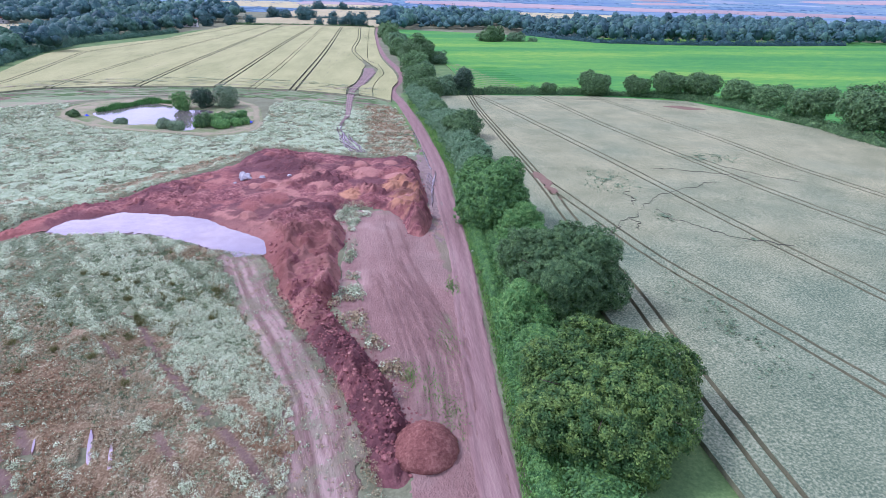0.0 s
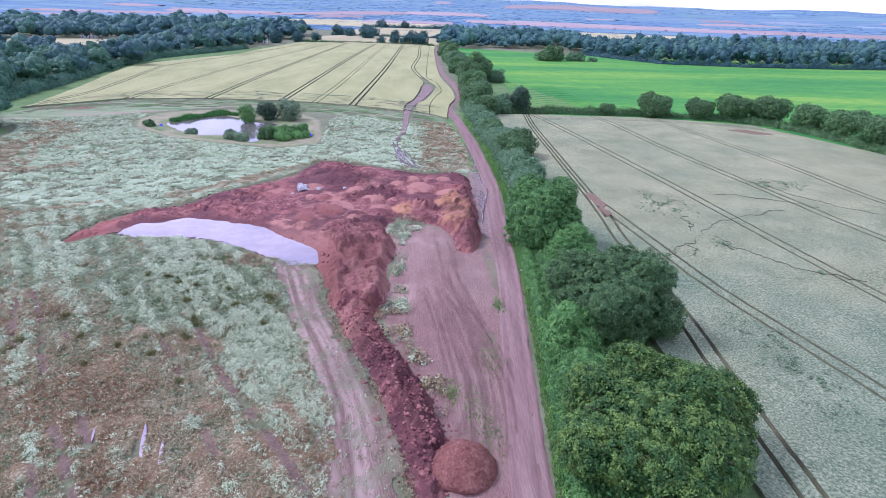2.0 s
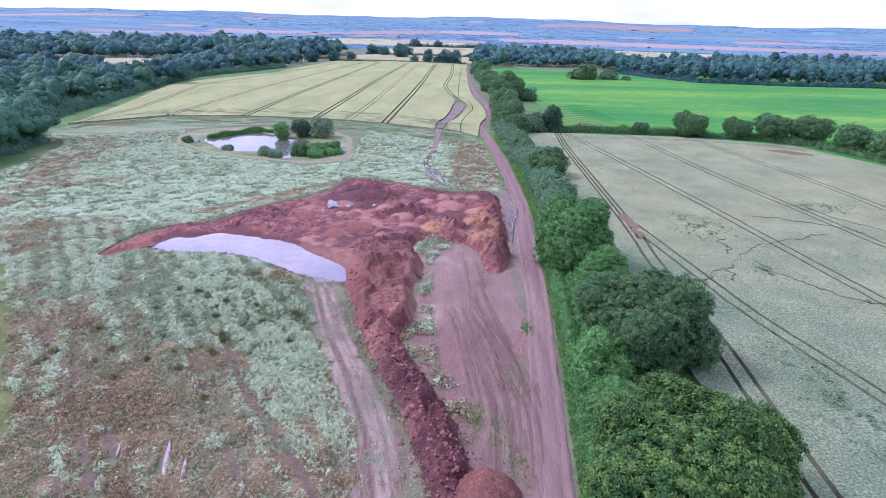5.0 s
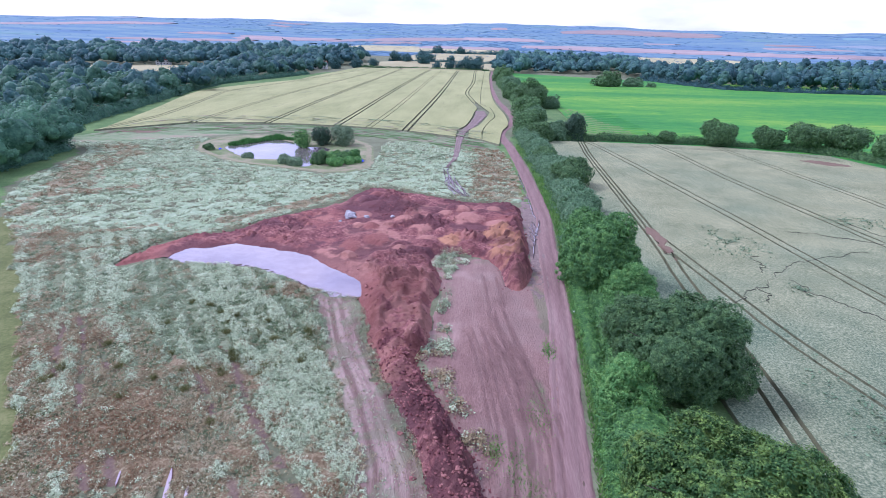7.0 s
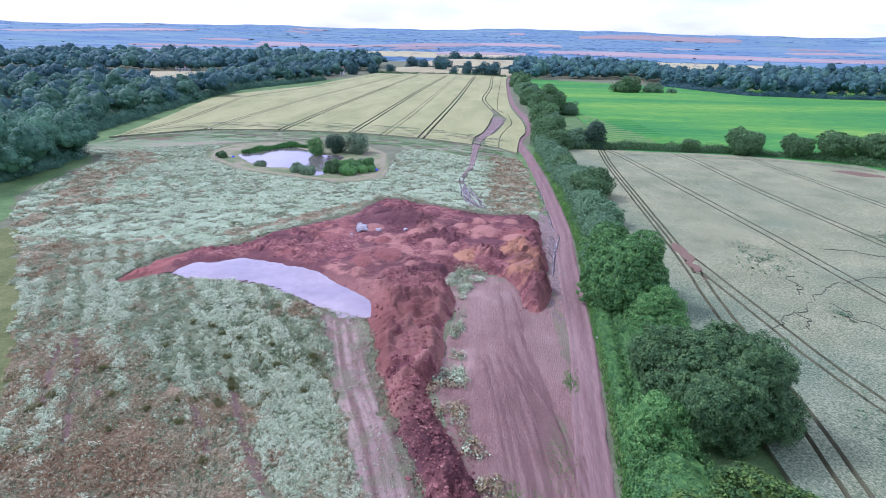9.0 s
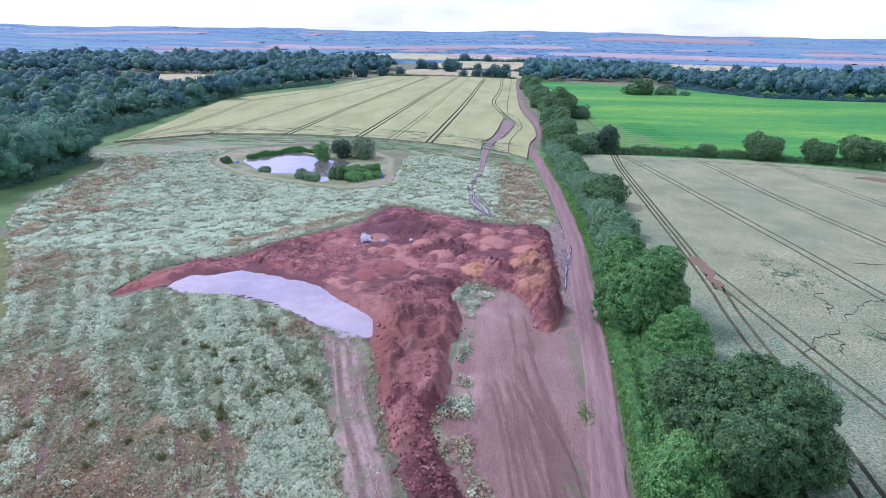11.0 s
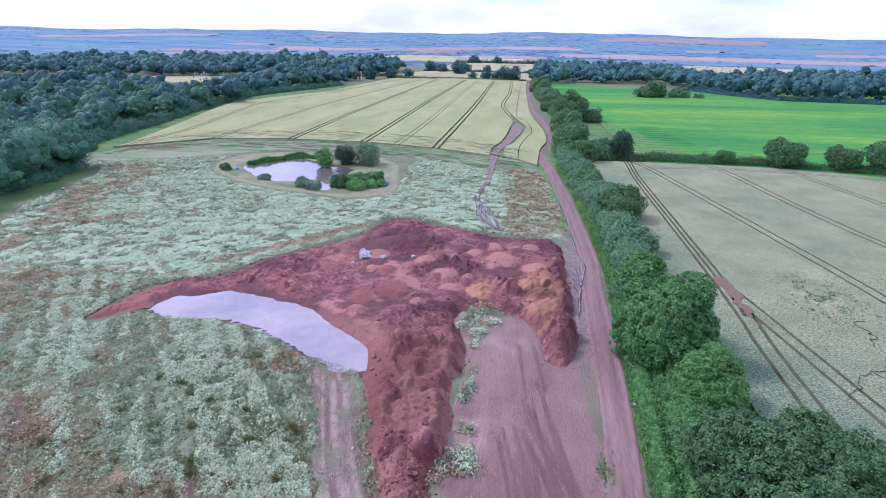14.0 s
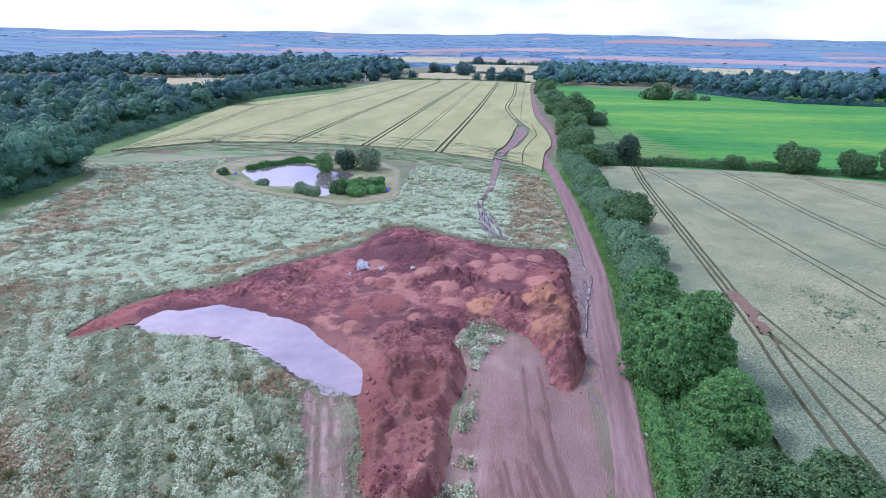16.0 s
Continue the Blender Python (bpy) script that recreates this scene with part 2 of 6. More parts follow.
M_RUSTFLOOR = material("rusty_dock_floor", [(0.15, (0.17, 0.13, 0.075)), (0.5, (0.30, 0.25, 0.15)), (0.85, (0.43, 0.385, 0.265))], 0.2, 3.4, (0.8, 1.5, 1), mix=0.65, bump=1.0)
M_STUBBLE = material("cream_stubble", [(0.25, (0.33, 0.295, 0.16)), (0.75, (0.48, 0.43, 0.25))], 0.02, 0.3, (1.5, 0.5, 1), bump=0.3, each=0.1)
M_REDSOIL = material("reddish_bare_soil", [(0.2, (0.15, 0.095, 0.068)), (0.8, (0.26, 0.18, 0.13))], 0.5, 4.0, mix=0.6)
M_BARK = material("bark", [(0.3, (0.06, 0.045, 0.035)), (0.7, (0.15, 0.12, 0.09))], 1.5, 9.0, (1, 1, 0.3), bump=0.8)


def leaves(name, low, high, spread=0.22, size=1.3):
    tip = tuple(min(1.0, c * k) for c, k in zip(high, (1.3, 1.12, 0.92)))
    return material(name, [(0.1, tuple(c * 0.6 for c in low)), (0.42, low), (0.62, high), (0.92, tip)], size, size * 3.5, mix=0.35, bump=0, island=spread, each=0.14, soft=0.22, rough=0.6, spec=0.25)


M_OAK = leaves("oak_leaves", (0.070, 0.155, 0.060), (0.165, 0.29, 0.105))
M_OAK_LIGHT = leaves("young_oak_leaves", (0.050, 0.125, 0.036), (0.165, 0.265, 0.060), 0.28, 0.9)
M_FIELD_MAPLE = leaves("field_maple_leaves", (0.070, 0.185, 0.058), (0.165, 0.335, 0.088))
M_ASH = leaves("ash_leaves", (0.105, 0.27, 0.075), (0.225, 0.43, 0.125))
M_THORN = leaves("hawthorn_leaves", (0.095, 0.195, 0.095), (0.18, 0.30, 0.15))
M_WILLOW = leaves("willow_leaves", (0.16, 0.25, 0.14), (0.27, 0.37, 0.21))
# Distance haze is put into these three leaf colours as extra blue.
M_WOOD = leaves("hazed_woodland_leaves", (0.045, 0.120, 0.120), (0.090, 0.195, 0.168), 0.14, 0.35)
M_WOOD_LIGHT = leaves("hazed_lighter_woodland_leaves", (0.056, 0.142, 0.116), (0.112, 0.230, 0.160), 0.14, 0.35)
M_WOOD_DARK = leaves("hazed_dark_woodland_leaves", (0.036, 0.098, 0.108), (0.066, 0.150, 0.148), 0.14, 0.35)
M_COPSE = leaves("copse_leaves", (0.052, 0.135, 0.085), (0.100, 0.220, 0.130), 0.14, 0.6)
M_COPSE_LIGHT = leaves("lighter_copse_leaves", (0.065, 0.16, 0.095), (0.125, 0.265, 0.145), 0.14, 0.6)
M_DARKLEAF = leaves("dark_alder_leaves", (0.04, 0.085, 0.05), (0.075, 0.14, 0.08))
M_ROOF = material("red_clay_tiles", [(0.3, (0.16, 0.075, 0.055)), (0.7, (0.26, 0.13, 0.10))], 0.5, 4.0)
M_BRICK = material("brick_wall", [(0.3, (0.30, 0.16, 0.12)), (0.7, (0.44, 0.27, 0.20))], 0.5, 5.0)
M_RENDER_WALL = material("white_rendered_wall", [(0.3, (0.66, 0.64, 0.60)), (0.7, (0.80, 0.78, 0.74))], 0.5, 5.0)
M_GLASS = material("window_glass", [(0.3, (0.03, 0.035, 0.04)), (0.7, (0.05, 0.055, 0.06))], 0.5, 5.0, rough=0.08, spec=0.6, bump=0)
M_TARP = material("blue_tarpaulin", [(0.3, (0.02, 0.04, 0.55)), (0.7, (0.04, 0.09, 0.75))], 1.5, 8.0, rough=0.45, spec=0.4)
M_STONE = material("pale_rubble", [(0.3, (0.34, 0.32, 0.34)), (0.7, (0.56, 0.54, 0.56))], 0.8, 6.0, bump=0.8, each=0.2)


# ---- shape helpers ----
def vnoise(x, y, seed=0):
    """Smooth value noise between 0 and 1."""
    x, y = np.asarray(x, float), np.asarray(y, float)
    ix, iy = np.floor(x).astype(np.int64), np.floor(y).astype(np.int64)
    fx, fy = x - ix, y - iy
    fx, fy = fx * fx * (3 - 2 * fx), fy * fy * (3 - 2 * fy)

    def corner(a, b):
        h = (a * 374761393 + b * 668265263 + seed * 974634521) & 0xFFFFFFFF
        h = ((h ^ (h >> 13)) * 1274126177) & 0xFFFFFFFF
        return ((h ^ (h >> 16)) & 0xFFFFFF) / float(0xFFFFFF)

    top = corner(ix, iy) * (1 - fx) + corner(ix + 1, iy) * fx
    low = corner(ix, iy + 1) * (1 - fx) + corner(ix + 1, iy + 1) * fx
    return top * (1 - fy) + low * fy


def fbm(x, y, size, seed=0, octaves=4, gain=0.5):
    total, amp, norm = 0.0, 1.0, 0.0
    for k in range(octaves):
        total = total + amp * vnoise(x / size * 2**k + 17.3 * k, y / size * 2**k - 9.1 * k, seed + k)
        norm, amp = norm + amp, amp * gain
    return total / norm


def step(a, b, v):
    s = np.clip((np.asarray(v, float) - a) / (b - a), 0, 1)
    return s * s * (3 - 2 * s)


def rounded(points, closed=True, n=6):
    """A smooth curve through the given corners."""
    p = np.array(points, float)
    k = len(p)
    out = []
    for i in range(k if closed else k - 1):
        if closed:
            a, b, c, d = p[i - 1], p[i], p[(i + 1) % k], p[(i + 2) % k]
        else:
            a, b, c, d = p[max(i - 1, 0)], p[i], p[i + 1], p[min(i + 2, k - 1)]
        for t in np.arange(n) / n:
            out.append(0.5 * (2 * b + (c - a) * t + (2 * a - 5 * b + 4 * c - d) * t * t + (3 * b - a - 3 * c + d) * t**3))
    if not closed:
        out.append(p[-1])
    return np.array(out)


def reach(x, y, poly):
    """Signed distance to a closed outline, positive inside."""
    x, y = np.asarray(x, float), np.asarray(y, float)
    best, inside = np.full(x.shape, 1e18), np.zeros(x.shape, bool)
    for (ax, ay), (bx, by) in zip(poly, np.roll(poly, -1, 0)):
        ex, ey = bx - ax, by - ay
        t = np.clip(((x - ax) * ex + (y - ay) * ey) / (ex * ex + ey * ey + 1e-12), 0, 1)
        best = np.minimum(best, (x - ax - t * ex) ** 2 + (y - ay - t * ey) ** 2)
        cross = (ay > y) != (by > y)
        inside ^= cross & (x < ex * (y - ay) / (by - ay if by != ay else 1e-12) + ax)
    return np.where(inside, 1, -1) * np.sqrt(best)


def build_mesh(name, verts, faces, mats, index=None, smooth=False):
    """A mesh from arrays; all faces have as many corners as faces has columns."""
    me = bpy.data.meshes.new(name)
    verts, faces = np.asarray(verts, np.float32), np.asarray(faces, np.int32)
    nf, k = faces.shape
    me.vertices.add(len(verts))
    me.vertices.foreach_set("co", verts.ravel())
    me.loops.add(nf * k)
    me.loops.foreach_set("vertex_index", faces.ravel())
    me.polygons.add(nf)
    me.polygons.foreach_set("loop_start", np.arange(nf, dtype=np.int32) * k)
    for m in mats if isinstance(mats, (list, tuple)) else [mats]:
        me.materials.append(m)
    if index is not None:
        me.polygons.foreach_set("material_index", np.asarray(index, np.int32))
    me.polygons.foreach_set("use_smooth", np.full(nf, smooth))
    me.update(calc_edges=True)
    return me


def thing(name, verts, faces, mats, label="", category="", group="", kind="", parent=None, index=None, smooth=False):
    ob = new(name, build_mesh(name, verts, faces, mats, index, smooth))
    if parent:
        ob.parent = parent
    return tagged(ob, label, category, group, kind)


def grid_faces(nu, nv):
    """Quads of a grid of nu x nv points, stored row by row."""
    i = np.arange(nu * nv).reshape(nv, nu)
    return np.stack([i[:-1, :-1], i[:-1, 1:], i[1:, 1:], i[1:, :-1]], -1).reshape(-1, 4)


def used_only(verts, faces):
    keep, back = np.unique(faces, return_inverse=True)
    return verts[keep], back.reshape(faces.shape)


# ---- the lie of the land ----
LAKE = rounded([(-49.4, 85.4), (-48, 89.3), (-44.8, 90.6), (-41.7, 92.6), (-36.9, 92.0), (-31.4, 90.3), (-27, 88.5), (-21.9, 84.2), (-18.2, 81.7), (-16.7, 79.2), (-16.3, 75.8), (-18.4, 75.0), (-22.9, 77.3), (-26.6, 79.5), (-32.5, 83.0), (-37.4, 84.2), (-45.7, 84.0)])
LAKE_Z = -2.22
POND = rounded([(-84, 178.4), (-79.5, 185), (-73.2, 193.5), (-67.6, 190.8), (-59, 184), (-50.5, 181.5), (-51, 169.4), (-49.5, 158.5), (-52.6, 157), (-56.7, 162.6), (-62.7, 164), (-68, 163.4), (-74, 166.9), (-79.3, 172.4)])
POND_Z = -4.35
RING = rounded([(-92, 174), (-94.5, 191), (-82, 202), (-66, 204.5), (-51, 203), (-39, 190), (-34, 173), (-32.2, 154), (-40, 146.5), (-51, 149), (-68.5, 154), (-82, 163)])
PIT = rounded([(-55.5, 80.2), (-54.6, 89.2), (-51.6, 94), (-45.1, 98.8), (-41.4, 106.7), (-36, 113.5), (-30.5, 120.4), (-27.8, 131.5), (-22.7, 133.0), (-17.4, 130.6), (-9, 127), (-2.2, 124.8), (6.5, 124), (8.6, 116.2), (8.2, 106), (8.6, 95), (8.5, 84.5), (6.4, 79), (4, 80), (3.1, 85.4), (1.2, 90), (-3.6, 93), (-7.2, 90), (-5.3, 83), (-4.9, 77), (-5.7, 73), (-5.2, 68.2), (-4.6, 63), (-5.4, 58.5), (-2.5, 52.5), (0, 47.8), (1.5, 43), (2.8, 38.6), (2, 33), (-0.6, 33), (-1.6, 37), (-3.2, 42), (-5.4, 47.5), (-8.8, 54.5), (-12, 62.3), (-14, 68.6), (-15.8, 74), (-18.5, 78), (-21.5, 80.5), (-26, 83.5), (-32, 86.5), (-38, 88.5), (-44, 87.6), (-48, 86.8), (-50.6, 84.6), (-53, 81.5)], n=4)


def plain(x, y):
    """The long gentle slope and the hills beyond, without the hollows."""
    x, y = np.asarray(x, float), np.asarray(y, float)
    r = np.hypot(x, y)
    slope = 0.0019 * np.clip(x, -700, 700) - 0.0212 * np.clip(y, -250, 700) + 0.008 * (np.clip(y, 700, 1100) - 700)
    slope = slope - 3.0 * step(800, 1300, r)
    turn = np.degrees(np.arctan2(x, np.maximum(y, 1.0)))
    crest = 62.7 + 5 * np.sin(turn * 0.21 + 0.6) + 4 * np.sin(turn * 0.57 + 2.1) + 2 * np.sin(turn * 1.7) - 0.15 * turn + 14 * np.exp(-(((turn - 3) / 17) ** 2))
    swell = (fbm(x, y, 900, 5, 3) - 0.5) * 34 * step(1000, 2600, r) * (1 - 0.75 * step(3600, 4700, r))
    return slope + (crest + 0.4) * step(1700, 4800, r) ** 1.2 + swell


class Field:
    """A function of the plan, worked out once on a fine grid and read off between its points."""

    def __init__(self, make, x0, x1, y0, y1, res):
        self.x0, self.y0, self.res = x0, y0, res
        a, b = np.meshgrid(np.arange(x0, x1, res), np.arange(y0, y1, res))
        self.grid = make(a.ravel(), b.ravel()).reshape(a.shape)

    def __call__(self, x, y):
        nv, nu = self.grid.shape
        u, v = np.clip((np.asarray(x, float) - self.x0) / self.res, 0, nu - 1.001), np.clip((np.asarray(y, float) - self.y0) / self.res, 0, nv - 1.001)
        i, j = u.astype(int), v.astype(int)
        fu, fv = u - i, v - j
        g = self.grid
        return (g[j, i] * (1 - fu) + g[j, i + 1] * fu) * (1 - fv) + (g[j + 1, i] * (1 - fu) + g[j + 1, i + 1] * fu) * fv


in_lake = Field(lambda x, y: reach(x, y, LAKE) + 1.3 * (fbm(x, y, 2.2, 7, 3) - 0.5), -66, 0, 58, 112, 0.3)
in_pond = Field(lambda x, y: reach(x, y, POND) + 1.4 * (fbm(x, y, 3.0, 9, 3) - 0.5), -105, -28, 136, 216, 0.4)
in_pit = Field(lambda x, y: reach(x, y, PIT), -66, 18, 26, 143, 0.3)


def land(x, y):
    """The ground with pond, lake and earthwork sunk into it."""
    x, y = np.asarray(x, float), np.asarray(y, float)
    z = plain(x, y)
    d = np.where((np.abs(x + 33) < 32) & (np.abs(y - 85) < 26), in_lake(x, y), -1e4)
    z = np.minimum(z, np.where(d > 0, LAKE_Z - 0.10 - 0.12 * np.minimum(d, 4), LAKE_Z + 0.02 - 0.10 * d))
    d = np.where((np.abs(x + 66.5) < 38) & (np.abs(y - 176) < 39), in_pond(x, y), -1e4)
    z = np.minimum(z, np.where(d > 0, POND_Z - 0.10 - 0.12 * np.minimum(d, 4), POND_Z + 0.02 - 0.22 * d))
    return z - 0.9 * step(0.3, 2.5, in_pit(x, y))


def axis(parts):
    return np.unique(np.concatenate([np.arange(a, b, s) for a, b, s in parts]))


gx = axis([(-4900, -600, 100), (-600, -140, 12), (-140, 140, 1.4), (140, 600, 12), (600, 4901, 100)])
gy = axis([(-4900, -200, 200), (-200, 20, 10), (20, 230, 1.4), (230, 800, 10), (800, 4901, 60)])
X, Y = np.meshgrid(gx, gy)
Z = land(X.ravel(), Y.ravel())
V = np.stack([X.ravel(), Y.ravel(), Z], -1)
faces = grid_faces(len(gx), len(gy))
mid = V[faces].mean(1)
inside_round = np.hypot(mid[:, 0], mid[:, 1]) < 4880
faces, mid = faces[inside_round], mid[inside_round]
V, faces = used_only(V, faces)


def laid(x, y):
    """Height of the ground sheet itself, between its own corners."""
    i, j = np.clip(np.searchsorted(gx, x) - 1, 0, len(gx) - 2), np.clip(np.searchsorted(gy, y) - 1, 0, len(gy) - 2)
    u, w, g = (x - gx[i]) / (gx[i + 1] - gx[i]), (y - gy[j]) / (gy[j + 1] - gy[j]), Z.reshape(len(gy), len(gx))
    return (g[j, i] * (1 - u) + g[j, i + 1] * u) * (1 - w) + (g[j + 1, i] * (1 - u) + g[j + 1, i + 1] * u) * w


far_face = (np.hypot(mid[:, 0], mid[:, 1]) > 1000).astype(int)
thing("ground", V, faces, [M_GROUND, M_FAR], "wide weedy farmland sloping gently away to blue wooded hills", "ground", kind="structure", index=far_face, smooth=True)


def lay_lines(ob, v, f, along):
    """Gives each corner its place across and along the lines that run over the surface."""
    c = v[f.ravel()]
    layer = ob.data.uv_layers.new(name="lines")
    layer.data.foreach_set("uv", np.stack([along(c[:, 0], c[:, 1]), c[:, 1]], -1).astype(np.float32).ravel())


def worn(ob, **fields):
    """Stores how far each stain goes over a surface."""
    co = np.empty(len(ob.data.vertices) * 3, np.float32)
    ob.data.vertices.foreach_get("co", co)
    x, y = co[0::3].astype(float), co[1::3].astype(float)
    for name, make in fields.items():
        ob.data.attributes.new(name, "FLOAT", "POINT").data.foreach_set("value", np.clip(make(x, y), 0, 1).astype(np.float32))
    return ob


def wheel(off, mid, wide, x, y, seed):
    """A worn wheel line at a distance off a middle line, coming and going."""
    q = np.abs(x - mid - off - 0.35 * (vnoise(y / 6.0, y * 0 + off, seed) - 0.5)) / wide
    return step(1.0, 0.2, q + 0.7 * (fbm(x, y, 1.2, seed + 1, 2) - 0.5)) * step(0.22, 0.48, vnoise(y / 5.0, y * 0 + 3.3 * off, seed + 2))


def cover(name, outline, res, lift, mats, label, category, wobble=0.6, relief=0.0, seed=3, kind="structure", tone=None, wave=0.9, drop=0.25, along=None, height=land):
    """A thin skin on the land within an outline, with a frayed edge."""
    lo, hi = outline.min(0) - 1, outline.max(0) + 1
    xs, ys = np.arange(lo[0], hi[0], res), np.arange(lo[1], hi[1], res)
    a, b = np.meshgrid(xs, ys)
    a, b = a.ravel(), b.ravel()
    d = reach(a, b, outline) + (fbm(a, b, 2.5, seed) - 0.5) * 2 * wobble
    z = height(a, b) + np.where(d > 0, lift, lift - drop) + relief * (fbm(a, b, wave, seed + 4, 2) - 0.5)
    f = grid_faces(len(xs), len(ys))
    f = f[(d[f] > -res).all(1)]
    v, f = used_only(np.stack([a, b, z], -1), f)
    mid = v[f].mean(1)
    ob = thing(name, v, f, mats, label, category, kind=kind, smooth=drop < 1, index=None if tone is None else tone(mid[:, 0], mid[:, 1]))
    if along:
        lay_lines(ob, v, f, along)
    return ob


def ribbon(name, line, width, lift, mats, label="", category="", profile=None, across=8, kind="structure", fray=0.15, group="", height=land, parent=None, pace=0.6):
    """A strip along a curve. profile: heights across it."""
    line = np.array(line, float)
    seg = np.r_[0, np.cumsum(np.hypot(*np.diff(line, axis=0).T))]
    n = max(int(seg[-1] / pace), 3)
    s = np.linspace(0, seg[-1], n)
    c = np.stack([np.interp(s, seg, line[:, 0]), np.interp(s, seg, line[:, 1])], -1)
    t = np.gradient(c, axis=0)
    t /= np.linalg.norm(t, axis=1)[:, None]
    side = np.stack([t[:, 1], -t[:, 0]], -1)
    u = np.linspace(-1, 1, across)
    w = np.interp(s, np.linspace(0, seg[-1], len(np.atleast_1d(width))), np.atleast_1d(width)) / 2
    w = w[:, None] + np.where(np.abs(u) > 0.99, 1, 0)[None] * (fbm(s, s * 0 + u[0], 1.7, 8) - 0.5)[:, None] * 2 * fray
    p = c[:, None] + side[:, None] * (u[None, :, None] * w[:, :, None])
    x, y = p[..., 0].ravel(), p[..., 1].ravel()
    bumps = np.zeros(across) if profile is None else np.interp(u, np.linspace(-1, 1, len(profile)), profile)
    z = height(x, y) + lift + np.tile(bumps, n) - 0.12 * np.tile(np.abs(u) > 0.99, n)
    return thing(name, np.stack([x, y, z], -1), grid_faces(across, n), mats, label, category, group, kind, parent, smooth=True)


def streaks(name, ways, wide, lift, mat, label, category, seed, keep=0.5, pace=0.6):
    """Thin broken lines drawn along the ground."""
    rng = np.random.default_rng(seed)
    verts, quads, base = [], [], 0
    for k, way in enumerate(ways):
        way = np.asarray(way, float)
        seg = np.r_[0, np.cumsum(np.hypot(*np.diff(way, axis=0).T))]
        s = np.arange(0, seg[-1], pace)
        p = np.stack([np.interp(s, seg, way[:, 0]), np.interp(s, seg, way[:, 1])], -1)
        t = np.gradient(p, axis=0)
        t /= np.linalg.norm(t, axis=1)[:, None] + 1e-9
        p = p + (np.stack([vnoise(s / 4.0, s * 0 + k, seed + 5), vnoise(s / 4.0, s * 0 + k + 50, seed + 6)], -1) - 0.5) * wide * 3
        w = wide * rng.uniform(0.5, 1.4) * (0.3 + vnoise(s / 2.0, s * 0 + 3 * k, seed))
        side = np.stack([t[:, 1], -t[:, 0]], -1) * w[:, None] / 2
        xy = np.stack([p - side, p + side], 1).reshape(-1, 2)
        shown = vnoise(s / 5.0, s * 0 + 7.7 * k, seed + 1)[:-1] > keep
        i = np.arange(len(s) - 1)[shown] * 2
        verts.append(np.c_[xy, land(xy[:, 0], xy[:, 1]) + lift])
        quads.append(np.stack([i, i + 1, i + 3, i + 2], -1) + base)
        base += len(xy)
    v, q = used_only(np.concatenate(verts), np.concatenate(quads))
    return thing(name, v, q, mat, label, category, kind="stuff")


# ---- fields of crop ----
def curve(points):
    """x as a function of y through the given (x, y) corners."""
    p = rounded(sorted(points, key=lambda q: q[1]), closed=False, n=8)
    p = p[np.argsort(p[:, 1])]
    return lambda y: np.interp(y, p[:, 1], p[:, 0])


def edge(points):
    """y as a function of x through the given (x, y) corners."""
    p = np.array(sorted(points), float)
    return lambda x: np.interp(x, p[:, 0], p[:, 1])


def crop_field(name, lines, y_low, y_high, tall, mats, label, pace, rows, rough=0.12, ripe=None):
    """Standing crop between wheel ways. lines: (x of y, half gap) from west to east; each stand of crop has a top and cut sides."""
    verts, quads, index, base = [], [], [], 0
    v = np.linspace(0, 1, rows) ** 1.35
    for (fa, ga), (fb, gb) in zip(lines, lines[1:]):
        ya = yb = y_low(0) * (1 - v) + y_high(0) * v
        for _ in range(4):
            xa, xb = fa(ya) + (ga(ya) if callable(ga) else ga), fb(yb) - (gb(yb) if callable(gb) else gb)
            ya, yb = (y_low(q) * (1 - v) + y_high(q) * v for q in (xa, xb))
        wide = xb - xa
        if wide.max() < 0.3:
            continue
        xb = np.maximum(xb, xa + 0.02)
        n = max(int(np.median(wide) / pace), 2) + 1
        u = np.linspace(0, 1, n)
        x = xa[:, None] * (1 - u) + xb[:, None] * u
        y = ya[:, None] * (1 - u) + yb[:, None] * u
        x, y = np.c_[x[:, :1], x, x[:, -1:]], np.c_[y[:, :1], y, y[:, -1:]]
        z = plain(x, y) + tall + rough * (fbm(x, y, 3.0, 21) - 0.5) * 2 + rough * (fbm(x, y, 0.7, 22, 2) - 0.5)
        z = np.where(wide[:, None] < 0.3, plain(x, y) - 0.3, z)
        z[:, 0] = z[:, -1] = 0
        z[:, 0], z[:, -1] = plain(x[:, 0], y[:, 0]) - 0.1, plain(x[:, -1], y[:, -1]) - 0.1
        z[0], z[-1] = plain(x[0], y[0]) - 0.1, plain(x[-1], y[-1]) - 0.1
        f = grid_faces(n + 2, rows)
        cut = np.zeros((rows - 1, n + 1), int)
        cut[:, 0] = cut[:, -1] = cut[0] = cut[-1] = 1
        verts.append(np.stack([x.ravel(), y.ravel(), z.ravel()], -1))
        quads.append(f + base)
        index.append(cut.ravel())
        base += x.size
    verts = np.concatenate(verts)
    ob = thing(name, verts, np.concatenate(quads), mats, label, "field", kind="structure", index=np.concatenate(index), smooth=False)
    if ripe:
        ob.data.attributes.new("ripeness", "FLOAT", "POINT").data.foreach_set("value", ripe(verts[:, 0], verts[:, 1]).astype(np.float32))
    return ob


def pair(points, gauge=1.9, gap=0.28):
    f = curve(points)
    return [(lambda y: f(y) - gauge / 2, gap), (lambda y: f(y) + gauge / 2, gap)]


